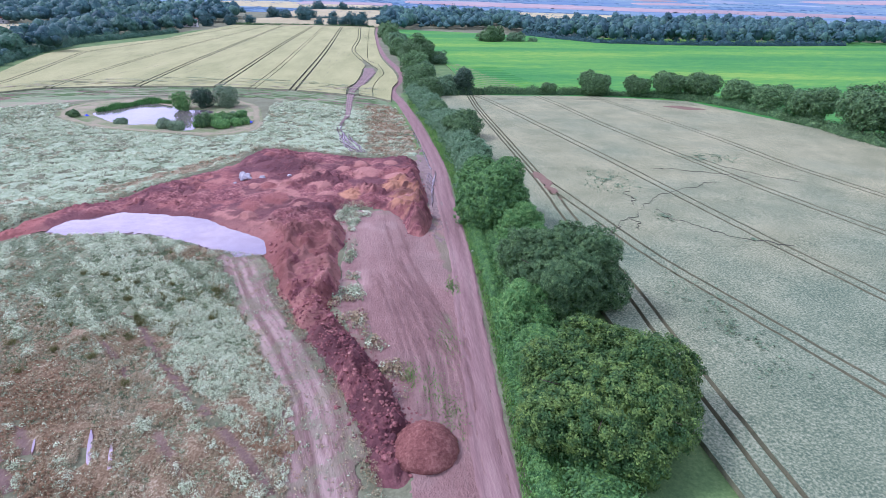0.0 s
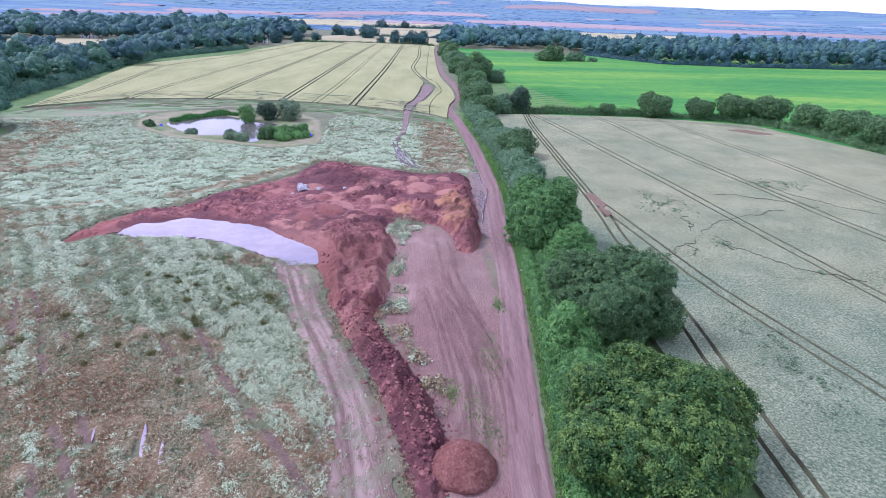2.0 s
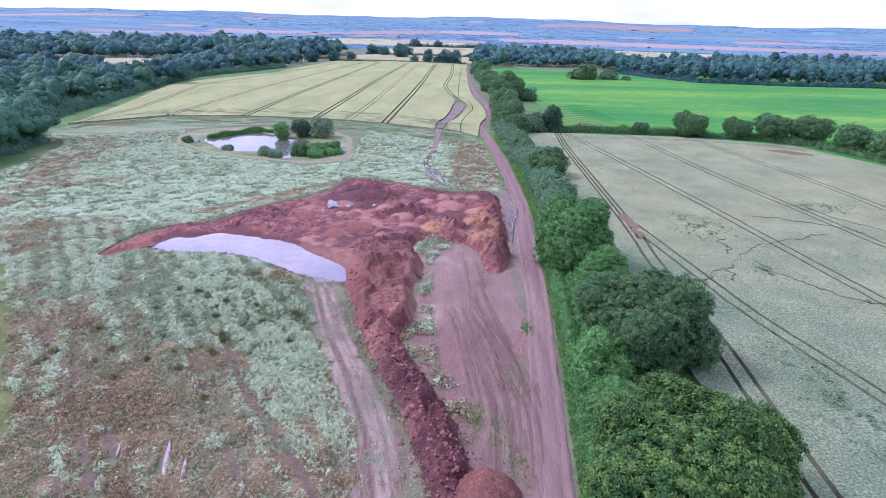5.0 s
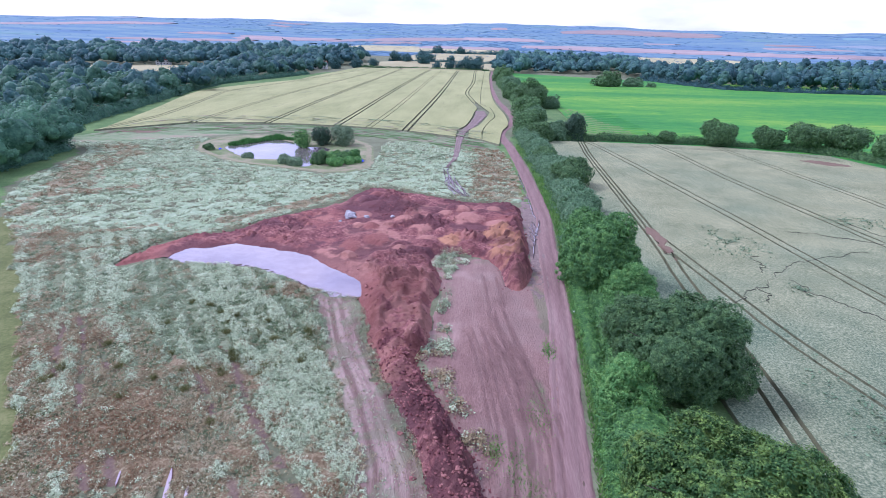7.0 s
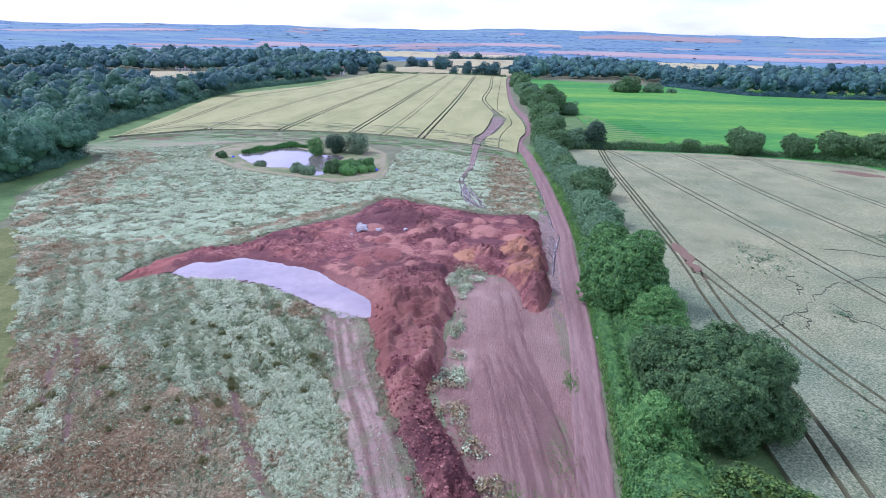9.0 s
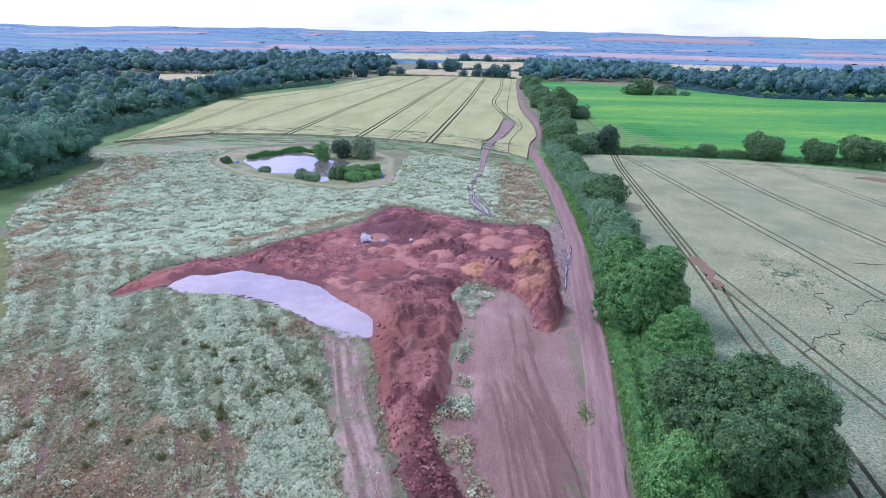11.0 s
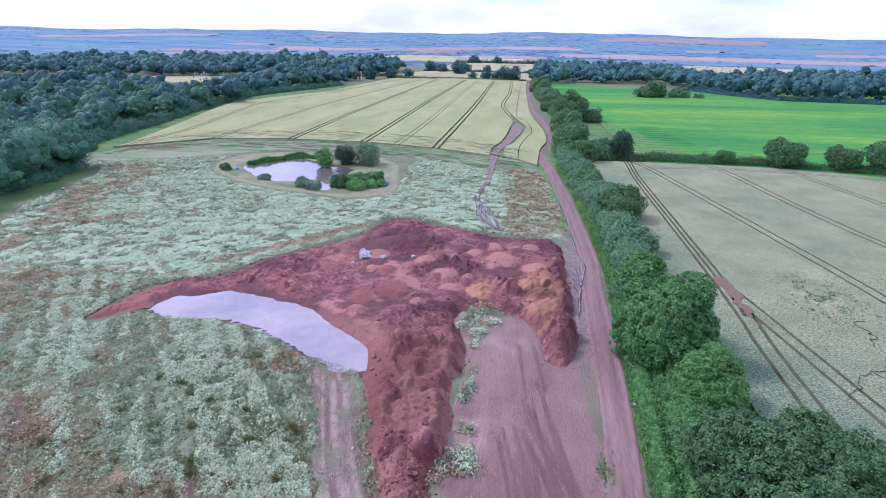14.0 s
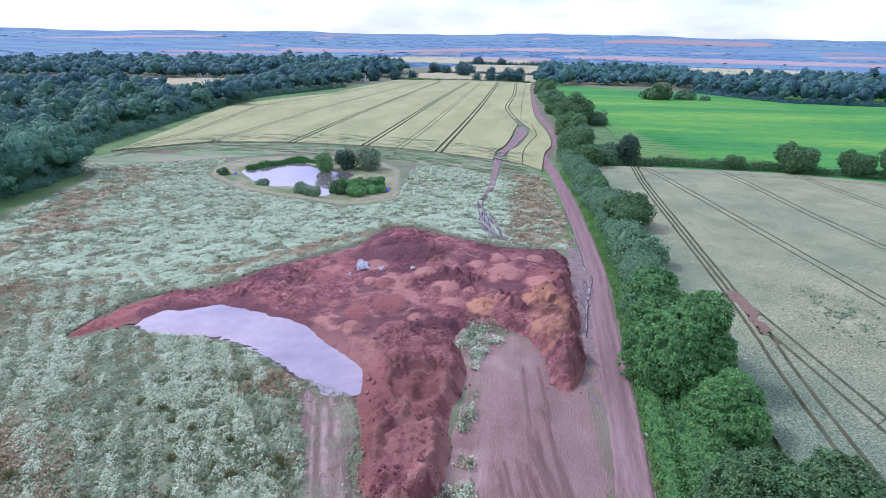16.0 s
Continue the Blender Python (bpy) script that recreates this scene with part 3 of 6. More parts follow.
WEST_EDGE = [(-138, 190), (-154, 251), (-181, 350), (-172, 420), (-160, 471), (-162, 520), (-162, 703)]
EAST_EDGE = [(4.0, 191), (5.5, 225), (8.2, 245), (7.2, 280), (1.2, 361), (-3, 580), (-2, 700)]
upper_lines = [(curve(WEST_EDGE), 0.0)]
for corners, gap in (
    ([(-140, 235), (-147, 271), (-160, 328), (-165, 361), (-158, 433), (-147, 628), (-146, 700)], 0.3),
    ([(-115, 200), (-119, 236), (-122, 289), (-125, 383), (-124, 638), (-124, 700)], 0.3),
    ([(-88, 200), (-90, 240), (-95.5, 348), (-106, 658), (-107, 700)], 0.42),
    ([(-60, 200), (-61, 248), (-67.6, 439), (-72.6, 662), (-73, 700)], 0.42),
    ([(-47, 200), (-47, 254), (-48.6, 328), (-58, 624), (-60, 700)], 0.16),
    ([(-31.5, 200), (-31.5, 220), (-33.2, 392), (-39.4, 653), (-40, 700)], 0.45),
):
    upper_lines += pair(corners, 2.2, gap)
lane_way = [(-8.5, 195), (-9.5, 224), (-6.5, 240), (-4.0, 275), (-4.5, 300), (-11.3, 348), (-16, 398), (-15.3, 497), (-18.8, 641), (-19, 700)]
lane_f = curve(lane_way)
lane_half = lambda y: np.interp(y, [200, 225, 262, 285, 305, 330], [2.6, 2.6, 3.6, 4.2, 2.0, 1.3])
lane_core = lambda y: np.interp(y, [298, 336], [0.0, 1.0])
lane_gap = lambda y: np.interp(y, [200, 225, 262, 285, 305, 336], [2.3, 2.3, 3.2, 3.8, 1.5, 0.3])
upper_lines += [(lambda y: lane_f(y) - lane_core(y), lane_gap), (lambda y: lane_f(y) + lane_core(y), lane_gap)]
east_way = [(-1.5, 190), (-2.0, 225), (0.2, 250), (2.6, 272), (-0.5, 313), (-6, 350), (-9, 700)]
upper_lines += [(lambda y: np.maximum(curve(east_way)(y), lane_f(y) + lane_half(y) + 0.4), 0.15), (curve(EAST_EDGE), 0.0)]
crop_field("wheat_field", upper_lines, edge([(-200, 186), (-141, 195), (-125, 219), (-92, 227), (-57, 226), (-31, 219), (-19, 211), (-4, 207), (6, 192)]), edge([(-200, 704), (-160, 703), (0, 690)]), 0.6, [M_WHEAT_UP, M_STALK], "golden ripening wheat field scored by paired tractor wheelings", 2.6, 190, 0.10)

TR1 = [(33.5, 215), (32.6, 197), (31.8, 176), (31.4, 106), (30.6, 85.5), (30.4, 61), (29.9, 51), (29.3, 38), (28.5, 10)]
tr1, tr2_free = curve(TR1), curve([(31.6, 105.5), (32.6, 100.7), (35.6, 82), (38.0, 68), (43.5, 48.5), (50, 25), (54, 10)])
tr2 = lambda y: np.where(np.asarray(y) > 105, tr1(y), np.maximum(tr2_free(y), tr1(y)))
right_lines = [(curve([(20.5, 210), (22, 180), (23.2, 150), (24, 100), (25, 60), (26, 10)]), 0.0), (lambda y: tr1(y) - 0.95, 0.24)]
right_lines += [(lambda y: tr1(y) + np.where(np.asarray(y) > 96, 0.0, 0.95), 0.24), (lambda y: np.maximum(tr2(y) - 0.95, tr1(y) + np.where(np.asarray(y) > 96, 0.0, 0.95)), 0.24), (lambda y: tr2(y) + 0.95, 0.24)]
for corners in ([(35, 208), (39.3, 190.5), (51, 121.3), (53.9, 101), (58.7, 69), (66, 30), (70, 10)], [(57, 210), (60.8, 190), (64.2, 156), (71.1, 113), (74.9, 91), (82, 60), (90, 10)], [(78, 208), (80.7, 195), (88.2, 143), (90.5, 113), (96, 80), (104, 10)]):
    right_lines += pair(corners, 1.9, 0.24)
right_lines += [(curve([(111, 210), (112, 140), (118, 80), (126, 10)]), 0.0), (curve([(140, 210), (150, 100), (170, 10)]), 0.0)]
crop_field("wheat_field", right_lines, edge([(-50, 12), (300, 12)]), edge([(20, 206), (36, 208.5), (69, 208), (80, 207.5), (92, 205.5), (104, 202), (114, 194.5), (119, 184), (121.5, 172), (122.5, 158), (124, 130), (134, 100), (160, 50)]), 0.6, [M_WHEAT, M_STALK], "grey-green wheat field with tractor tramlines beside the hedge", 0.8, 330, 0.07, lambda x, y: np.clip(-0.02 + 0.85 * step(30, 135, y + 0.5 * (x - 30)) + 1.3 * (fbm(x, y, 14, 411, 3) - 0.5) - 0.35 * step(30, 26, x), 0, 1))

green_top = edge([(0, 668), (21, 668), (99, 698), (142, 700), (156, 604), (190, 490), (254, 477), (420, 500), (700, 560)])
green_low = edge([(0, 214), (35, 214), (88, 212), (106, 207), (118, 199), (128, 180), (133, 150), (170, 80), (420, -50), (700, -50)])
crop_field("crop_field", [(curve([(36, 200), (36, 325), (32, 402), (20, 660)]), 0), (curve([(165, -60), (165, 720)]), 0), (curve([(680, -60), (680, 720)]), 0)], green_low, green_top, 0.35, [M_GREEN, M_STALK], "bright green young crop field in streaked rows before the wood", 5.0, 160, 0.05)

# pale fields beyond the upper wheat
for corners in ([(-150, 716), (-4, 700), (2, 815), (-140, 835)], [(-136, 850), (6, 838), (10, 1090), (-120, 1100)], [(-330, 1240), (4, 1130), (8, 1330), (-310, 1480)], [(-372, 505), (-300, 550), (-320, 640), (-430, 600)], [(30, 1010), (420, 900), (520, 1080), (120, 1180)]):
    cover("stubble_field", rounded(corners, n=5) * 1.0, 9.0, 0.9, M_STUBBLE, "pale straw-coloured field between dark hedges", "field", wobble=3, drop=4)

def spread_out(outline, by):
    t = np.roll(outline, -1, 0) - np.roll(outline, 1, 0)
    side = np.stack([t[:, 1], -t[:, 0]], -1) / (np.linalg.norm(t, axis=1)[:, None] + 1e-9)
    trial = outline + side * 0.05
    sign = -1 if reach(trial[:, 0], trial[:, 1], outline).mean() > 0 else 1
    return outline + side * by * sign


# ---- bare earth, tracks, grass ----
TRACK = rounded([(8.2, -40), (8.2, 10), (8.3, 33), (8.9, 43), (10.0, 58.8), (10.9, 70), (11.3, 83), (11.7, 100), (12.3, 113), (12.2, 124), (11.2, 145), (10.0, 165), (7.6, 195), (5.2, 215), (5.6, 228), (9.0, 248), (11.2, 268), (8.0, 310), (4.2, 353), (1.2, 420), (-0.2, 473), (-0.6, 580), (0.5, 700)], closed=False)
cover("grass_margin", rounded([(-150, 178), (-132, 170), (-120, 161), (-113, 140), (-108, 122), (-100, 112), (-92, 100), (-71, 77), (-57, 62.5), (-46, 50), (-30, 24), (-60, 22), (-120, 90), (-150, 140), (-172, 200), (-190, 270), (-205, 330), (-215, 420), (-185, 490), (-172, 590), (-161, 590), (-159, 480), (-171, 420), (-180, 350), (-166, 300), (-152, 248), (-138, 192)]), 1.5, 0.05, M_GRASS, "green mown grass margin along the woodland edge", "grass", wobble=1.5)
cover("grass", rounded([(-93, 103), (-90, 100.5), (-71, 82), (-52, 60), (-36.5, 42), (-24, 26), (-62, 22), (-74, 60), (-86, 84)]), 1.0, 0.09, M_OLIVE, "dry olive-green grass strip along the meadow side", "grass", wobble=2.6, relief=0.15)
cover("headland", rounded([(-146, 178), (-139, 190), (-124, 219), (-92, 229), (-57, 228), (-31, 221), (-19, 212), (-4, 208.5), (3.5, 195), (3, 178), (-12, 182), (-30, 196), (-48, 208), (-66, 209), (-82, 206), (-96, 196), (-112, 184), (-128, 175)]), 1.0, 0.06, M_HEADLAND, "trampled grassy headland below the wheat", "headland", wobble=1.5, relief=0.12)
cover("pond_bank", RING, 0.8, 0.04, M_DRYGRASS, "mown dry grass bank ringing the pond", "bank", wobble=0.8)
cover("verge", rounded([(10.2, 30), (12.4, 60), (13.4, 85), (14.4, 112), (13.6, 140), (12.2, 165), (9.4, 196), (8, 214), (13, 218), (17, 196), (19, 165), (22, 130), (25, 100), (26, 60), (27, 20), (10, 18)]), 0.8, 0.05, M_GRASS, "rough green grass verge under the hedge", "grass", wobble=0.5)
bare_mid = lambda x, y: (x - np.interp(y, [33, 48, 60, 72, 85], [0.5, 0.3, -0.7, -1.6, -2.4])) / np.interp(y, [33, 48, 60, 72, 85], [1, 1, 0.84, 0.66, 0.52])
BARE = rounded([(-3.6, 91), (1, 90.5), (3.6, 90), (4.6, 86), (9.3, 87), (10.2, 92), (10.4, 76), (10, 60), (8.6, 30), (2.2, 30), (1.2, 42), (-1.8, 49), (-5.6, 60), (-5.4, 66), (-5.2, 76), (-6.4, 86), (-8.4, 91)])


def swept(x, y, seed, keep):
    """Tyre lines that sweep up the bare ground and draw together."""
    u = bare_mid(x, y) * 1.0 + 0.25 * np.sin(y / 6.0)
    return step(keep, keep + 0.16, fbm(u * 8.0, y * 0.12 + 40, 2.2, seed, 3, 0.6))


worn(cover("bare_earth", BARE, 0.25, 0.05, M_BARE, "compacted mauve-brown bare earth scored by tyres", "earth", wobble=0.9, relief=0.08, along=lambda x, y: x + 0.03 * y), dust=lambda x, y: 0.24 * swept(x, y, 611, 0.52) + 0.35 * step(66, 80, y) + 0.5 * step(0.55, 0.7, fbm(x, y, 6.0, 613, 3)), rut=lambda x, y: 0.08 * swept(x, y, 617, 0.54) + 0.22 * step(0.56, 0.70, fbm(x, y, 4.0, 619, 3)), weed=lambda x, y: 0.6 * step(3.0, 0.0, reach(x, y, BARE)) * step(0.46, 0.6, fbm(x, y, 2.0, 621, 3)) * step(0, -6, x - 2 - 0.1 * (y - 60)) + 0.6 * step(0.56, 0.66, fbm(x, y * 0.4, 2.2, 623, 3)) * step(5.0, 8.0, x))
cover("muddy_ground", rounded([(7.6, 79), (10.6, 78), (11.2, 100), (11.8, 122), (10.6, 134), (8.8, 130), (8.0, 112), (8.2, 96)]), 0.4, 0.045, M_LANE, "churned muddy ground between the spoil and the track", "mud", wobble=0.8, relief=0.16)
LANE_Y, LANE_X = [24, 33, 43, 52, 60, 68, 76], [-4.0, -5.0, -7.4, -11.0, -15.0, -18.0, -20.8]
LANE_ZONE = rounded([(-24, 76), (-18.5, 75.4), (-15.6, 72.8), (-11.4, 60.4), (-7.0, 52), (-2.2, 40), (-0.6, 24), (-7.6, 24), (-8.6, 36), (-11.2, 47), (-16, 58), (-19.6, 66)])
lane_mid = lambda y: np.interp(y, LANE_Y, LANE_X)
worn(cover("dirt_strip", LANE_ZONE, 0.2, 0.13, M_DIRT, "driven-over bare earth lane beside the spoil ridge", "earth", wobble=1.8, relief=0.05, along=lambda x, y: x - lane_mid(y)), dust=lambda x, y: 0.85 * np.maximum.reduce([wheel(off, lane_mid(y), wide, x, y, 631 + k) for k, (off, wide) in enumerate(((-0.9, 0.55), (0.9, 0.5), (2.4, 0.45), (1.5, 0.25), (-0.3, 0.25)))]), rut=lambda x, y: 0.7 * np.maximum.reduce([wheel(off, lane_mid(y), wide, x, y, 651 + k) for k, (off, wide) in enumerate(((-1.7, 0.4), (0.2, 0.3), (3.2, 0.4)))]), weed=lambda x, y: 0.5 * step(1.6, 0.0, reach(x, y, LANE_ZONE) + 2.2 * (fbm(x, y, 1.6, 661, 3) - 0.5)) + 0.45 * step(0.52, 0.62, fbm(x, y, 1.3, 663, 3)))
ribbon("track", TRACK, [3.2, 3.3, 3.4, 3.3, 2.9, 2.8, 2.8, 3.0], 0.10, M_TRACK, "dusty mauve-brown farm track with worn wheel ruts", "track", [0, 0.02, -0.05, 0.03, 0.05, 0.03, -0.05, 0.02, 0], 17, fray=0.35)
ribbon("lane", rounded([(-10.6, 158), (-9.8, 166), (-9.2, 174), (-9.8, 200), (-9.6, 222), (-7, 240), (-4, 275), (-5, 292)], closed=False), [0.8, 1.6, 2.0, 2.6, 3.4, 4.2, 5.6, 5.0], 0.30, M_LANE, "muddy disused lane crossing the meadow", "lane", [0, 0.05, -0.08, 0.04, -0.08, 0.05, 0], 13, fray=0.7)

rng = np.random.default_rng(8)
verts, quads, base = [], [], 0
for k in range(24):
    x0 = 2.6 + 0.30 * k + rng.normal(0, 0.15)
    bend, top = rng.normal(0, 0.5), 72 + rng.uniform(-14, 12)
    way = rounded([(x0 + 0.1, 33 + rng.uniform(0, 14)), (x0 + 0.3 + bend * 0.5, 48), (x0 * 0.8 - 0.6 + bend, 60), (x0 * 0.5 - 1.2 + bend, top)], closed=False, n=40)
    seg = np.r_[0, np.cumsum(np.hypot(*np.diff(way, axis=0).T))]
    s = np.arange(rng.uniform(0, 6), seg[-1], 0.21)
    s = s[vnoise(s / 5.0, s * 0 + 3 * k, 44) > 0.42]
    p = np.stack([np.interp(s, seg, way[:, 0]), np.interp(s, seg, way[:, 1])], -1)
    d = np.stack([np.interp(s + 0.1, seg, way[:, 0]), np.interp(s + 0.1, seg, way[:, 1])], -1) - p
    d /= np.linalg.norm(d, axis=1)[:, None] + 1e-9
    for lean in (0.55, -0.55):
        a = np.stack([d[:, 1] * math.cos(lean) - d[:, 0] * math.sin(lean), -d[:, 0] * math.cos(lean) - d[:, 1] * math.sin(lean)], -1) * 0.12 * (1 if lean > 0 else -1)
        q = p + a * 1.05
        corners = np.stack([q - a - d * 0.04, q - a + d * 0.04, q + a + d * 0.03, q + a - d * 0.03], 1).reshape(-1, 2)
        verts.append(np.c_[corners, land(corners[:, 0], corners[:, 1]) + 0.125])
        quads.append(np.arange(len(corners)).reshape(-1, 4) + base)
        base += len(corners)
thing("tread_marks", np.concatenate(verts), np.concatenate(quads), M_RUT, "chevron tread marks of tractor tyres pressed in the earth", "tyre marks", kind="stuff")
rng = np.random.default_rng(18)
HEAD_LINE = np.array([(-136, 199), (-124, 214), (-92, 223), (-57, 222), (-31, 215), (-14, 206), (0, 196)], float)
head_ways = [rounded(HEAD_LINE + (0, 4 - 1.0 * k + rng.normal(0, 0.6)), closed=False) for k in range(20)]
streaks("headland_streaks", head_ways, 0.9, 0.16, M_GRASS, "green streaks of regrowth along the headland", "grass", 189, 0.55, 1.2)
streaks("headland_streaks", head_ways[2::4], 0.7, 0.175, M_RUT, "brown wheel streaks along the headland", "tyre marks", 190, 0.5, 1.2)
streaks("crop_streaks", [rounded(HEAD_LINE + (rng.normal(0, 2), 7 + 1.7 * k), closed=False) for k in range(12)], 0.8, 0.74, M_HEADLAND, "greenish streaks across the lower wheat", "wheat", 191, 0.6, 1.2)

cover("grass", rounded([(8.6, 126), (11.6, 126), (10.6, 145), (9.4, 165), (7.0, 195), (3.0, 197), (6.0, 168), (8.0, 140)]), 0.8, 0.05, M_GRASS, "rough grass between meadow and track", "grass", wobble=0.8)
cover("grass", rounded([(12.5, 214), (24, 207), (36, 213), (37, 330), (32, 410), (21, 600), (7, 690), (3, 600), (6, 450), (10, 360), (13, 300), (13, 250)]), 2.0, 0.06, M_GRASS, "rough grass under the hedge line", "grass", wobble=1.0)
cover("bare_patch", rounded([(38, 224), (50, 221), (58, 232), (54, 262), (46, 300), (38, 310)]), 1.5, 0.42, M_THIN, "thin brownish corner of the green crop with open rows", "bare soil", wobble=6, seed=13)
for k in range(12):
    way = rounded([(37 + k * 0.3, 236 + 6.5 * k), (44, 229 + 6.3 * k), (54, 226 + 6.6 * k), (66 - k * 0.4, 230 + 6.2 * k)], closed=False)
    ribbon("crop_row", way, 1.3, 0.52, M_GREEN, "curved row of young green plants", "crop row", [0, 0.12, 0], 3, fray=0.8, group="crop rows", height=plain, pace=1.5)
for x, y, r in ((8.8, 63.5, 1.0), (6.8, 51, 1.9), (4.6, 44, 1.6), (5.9, 40.6, 1.7), (2.6, 46, 1.0)):
    p = rng.normal((x, y), (r * 0.4, r), (330, 2))
    a = rng.random(len(p)) * 6.283
    side = np.stack([np.cos(a), np.sin(a)], -1) * 0.05
    z = land(p[:, 0], p[:, 1]) + 0.08
    v = np.stack([np.c_[p - side, z], np.c_[p + side, z], np.c_[p + rng.normal(0, 0.08, p.shape), z + rng.uniform(0.08, 0.25, len(p))]], 1).reshape(-1, 3)
    thing("grass_tuft", v, np.arange(len(v)).reshape(-1, 3), M_BLADE, "patch of green grass growing in bare earth", "grass", "grass patches", "stuff")
# streaks of laid corn and headland wheelings
verts, quads, base = [], [], 0
for k in range(90):
    x, y = rng.uniform(-165, -12), rng.uniform(228, 400)
    n, w = rng.uniform(3, 14), rng.uniform(0.05, 0.13)
    lean = (x + 30) * -0.0006 - 0.02
    v = np.array([(x - w, y), (x + w, y), (x + w + lean * n, y + n), (x - w + lean * n, y + n)])
    verts.append(np.c_[v, plain(v[:, 0], v[:, 1]) + 0.70])
    quads.append(np.arange(4)[None] + base)
    base += 4
thing("laid_corn", np.concatenate(verts), np.concatenate(quads), M_STALK, "short dark streaks of laid wheat", "laid corn", kind="stuff")
for corners in ([(-137, 200), (-140, 222), (-150, 262), (-164, 318), (-168, 360)], [(-128, 206), (-132, 236), (-146, 280), (-157, 330)], [(-136, 199), (-124, 214), (-92, 223), (-57, 222), (-31, 215), (-14, 206), (0, 196)], [(-134, 196), (-120, 210), (-92, 218), (-57, 218), (-28, 209), (-14, 201), (1, 188)], [(-128, 190), (-110, 204), (-88, 212), (-60, 213), (-36, 206), (-20, 197)]):
    ribbon("wheel_mark", rounded(corners, closed=False), 0.7, 0.14, M_STALK, "dark tractor wheeling along the headland", "wheel mark", [0, -0.05, 0], 5, fray=0.5, group="wheel marks", pace=1.2)

MEADOW = rounded([(-137, 174), (-118, 162), (-110, 131), (-101, 113), (-90.5, 100), (-72.5, 82), (-54, 60), (-38.8, 42.5), (-29.5, 30), (-6.5, 29), (-7.2, 40), (-10.5, 48), (-15.5, 59), (-19.5, 68), (-23.5, 76), (-33, 82), (-46, 83.6), (-52, 80.6), (-55.2, 80.6), (-54.6, 90), (-46, 99.6), (-37, 114), (-31.5, 121), (-28.8, 132.6), (-22, 134.4), (-9, 128.5), (7, 125.5), (9.2, 135), (7.6, 165), (3.5, 187), (-12, 186), (-25, 197), (-33.5, 192), (-33, 174), (-31.6, 154), (-39.6, 145.5), (-51, 148), (-68.5, 153), (-82.6, 162), (-93, 173.6), (-95, 190), (-110, 183), (-126, 175)], n=4)


def near_dryness(x, y):
    across = 0.8 * x + 0.6 * y
    south = step(72, 40, y - 0.25 * (x + 20)) * (1 - 0.75 * step(13.0, 17.0, across + 3 * (fbm(x, y, 5, 90, 2) - 0.5)) * step(36, 46, y))
    shore = 0.9 * step(1.0, 0.5, np.hypot((x + 27) / 7.5, (y - 75.5) / 3.6))
    return south + shore + 0.5 * step(-36, -46, x + 0.0 * y) * step(72, 58, y)


def dry_line(x, y, way, wide):
    """1 on a winding line over the meadow, fading to 0 at its side."""
    way = np.array(way, float)
    best = np.full(np.shape(x), 1e9)
    for (ax, ay), (bx, by) in zip(way, way[1:]):
        ex, ey = bx - ax, by - ay
        t = np.clip(((x - ax) * ex + (y - ay) * ey) / (ex * ex + ey * ey), 0, 1)
        best = np.minimum(best, np.hypot(x - ax - t * ex, y - ay - t * ey))
    return step(wide, wide * 0.3, best + (fbm(x, y, 5.0, 95, 3) - 0.5) * wide * 1.6)


def west_dryness(x, y):
    spotty = step(0.36, 0.60, fbm(x, y, 7.0, 94, 3))
    rust = dry_line(x, y, [(-79, 84), (-86, 100), (-87, 112), (-96, 128), (-108, 160), (-116, 172)], 11.0) * (0.25 + 0.75 * spotty)
    for way, wide in (([(-60, 99), (-70, 91.5), (-78, 86)], 1.0), ([(-80, 125), (-88, 120), (-96, 110)], 1.3), ([(-114, 172), (-106, 158), (-99, 140), (-92, 126), (-95, 112)], 1.8), ([(-58, 90), (-66, 84), (-72, 76)], 0.8), ([(-48, 104), (-42, 112), (-36, 118)], 2.6), ([(-39, 116), (-34, 124), (-30, 128)], 2.2)):
        rust = np.maximum(rust, dry_line(x, y, way, wide))
    return rust


def east_dryness(x, y):
    return step(-6, 0, x) * step(124, 128, y)


def meadow_tone(x, y):
    speck = fbm(x, y, 1.4, 96, 2)
    band = fbm((0.82 * x + 0.57 * y) * 3.0, (0.82 * y - 0.57 * x) * 0.3, 6.0, 92, 3)
    dry = near_dryness(x, y) * (0.55 + 0.9 * (0.5 - band))
    rust = np.maximum(west_dryness(x, y), east_dryness(x, y) * 0.75)
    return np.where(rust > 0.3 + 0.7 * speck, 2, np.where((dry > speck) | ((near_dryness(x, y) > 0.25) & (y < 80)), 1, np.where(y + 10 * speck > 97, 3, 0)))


def rutted(x, y):
    """Old wheel ruts that run through the weeds."""
    across, along = 0.8 * x + 0.6 * y, 0.8 * y - 0.6 * x
    lines = [step(0.6, 0.2, np.abs(across - off - 0.3 * np.sin(along / 5 + off))) * step(0.34, 0.5, vnoise(along / 7.0, across * 0 + off, 408)) for off in (-2.4, -0.4, 1.7, 9.7, 13.4)]
    return 0.8 * np.maximum.reduce(lines) * step(86, 74, y)


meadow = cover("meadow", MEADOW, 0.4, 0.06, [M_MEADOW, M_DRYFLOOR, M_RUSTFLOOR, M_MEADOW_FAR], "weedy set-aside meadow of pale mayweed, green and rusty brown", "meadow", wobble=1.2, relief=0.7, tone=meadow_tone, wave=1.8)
worn(meadow, rut=rutted)
cover("shore", spread_out(LAKE, 0.6), 0.5, 0.03, M_SOIL_DARK, "dark wet mud shore of the flood water", "shore", wobble=0.8, relief=0.1)


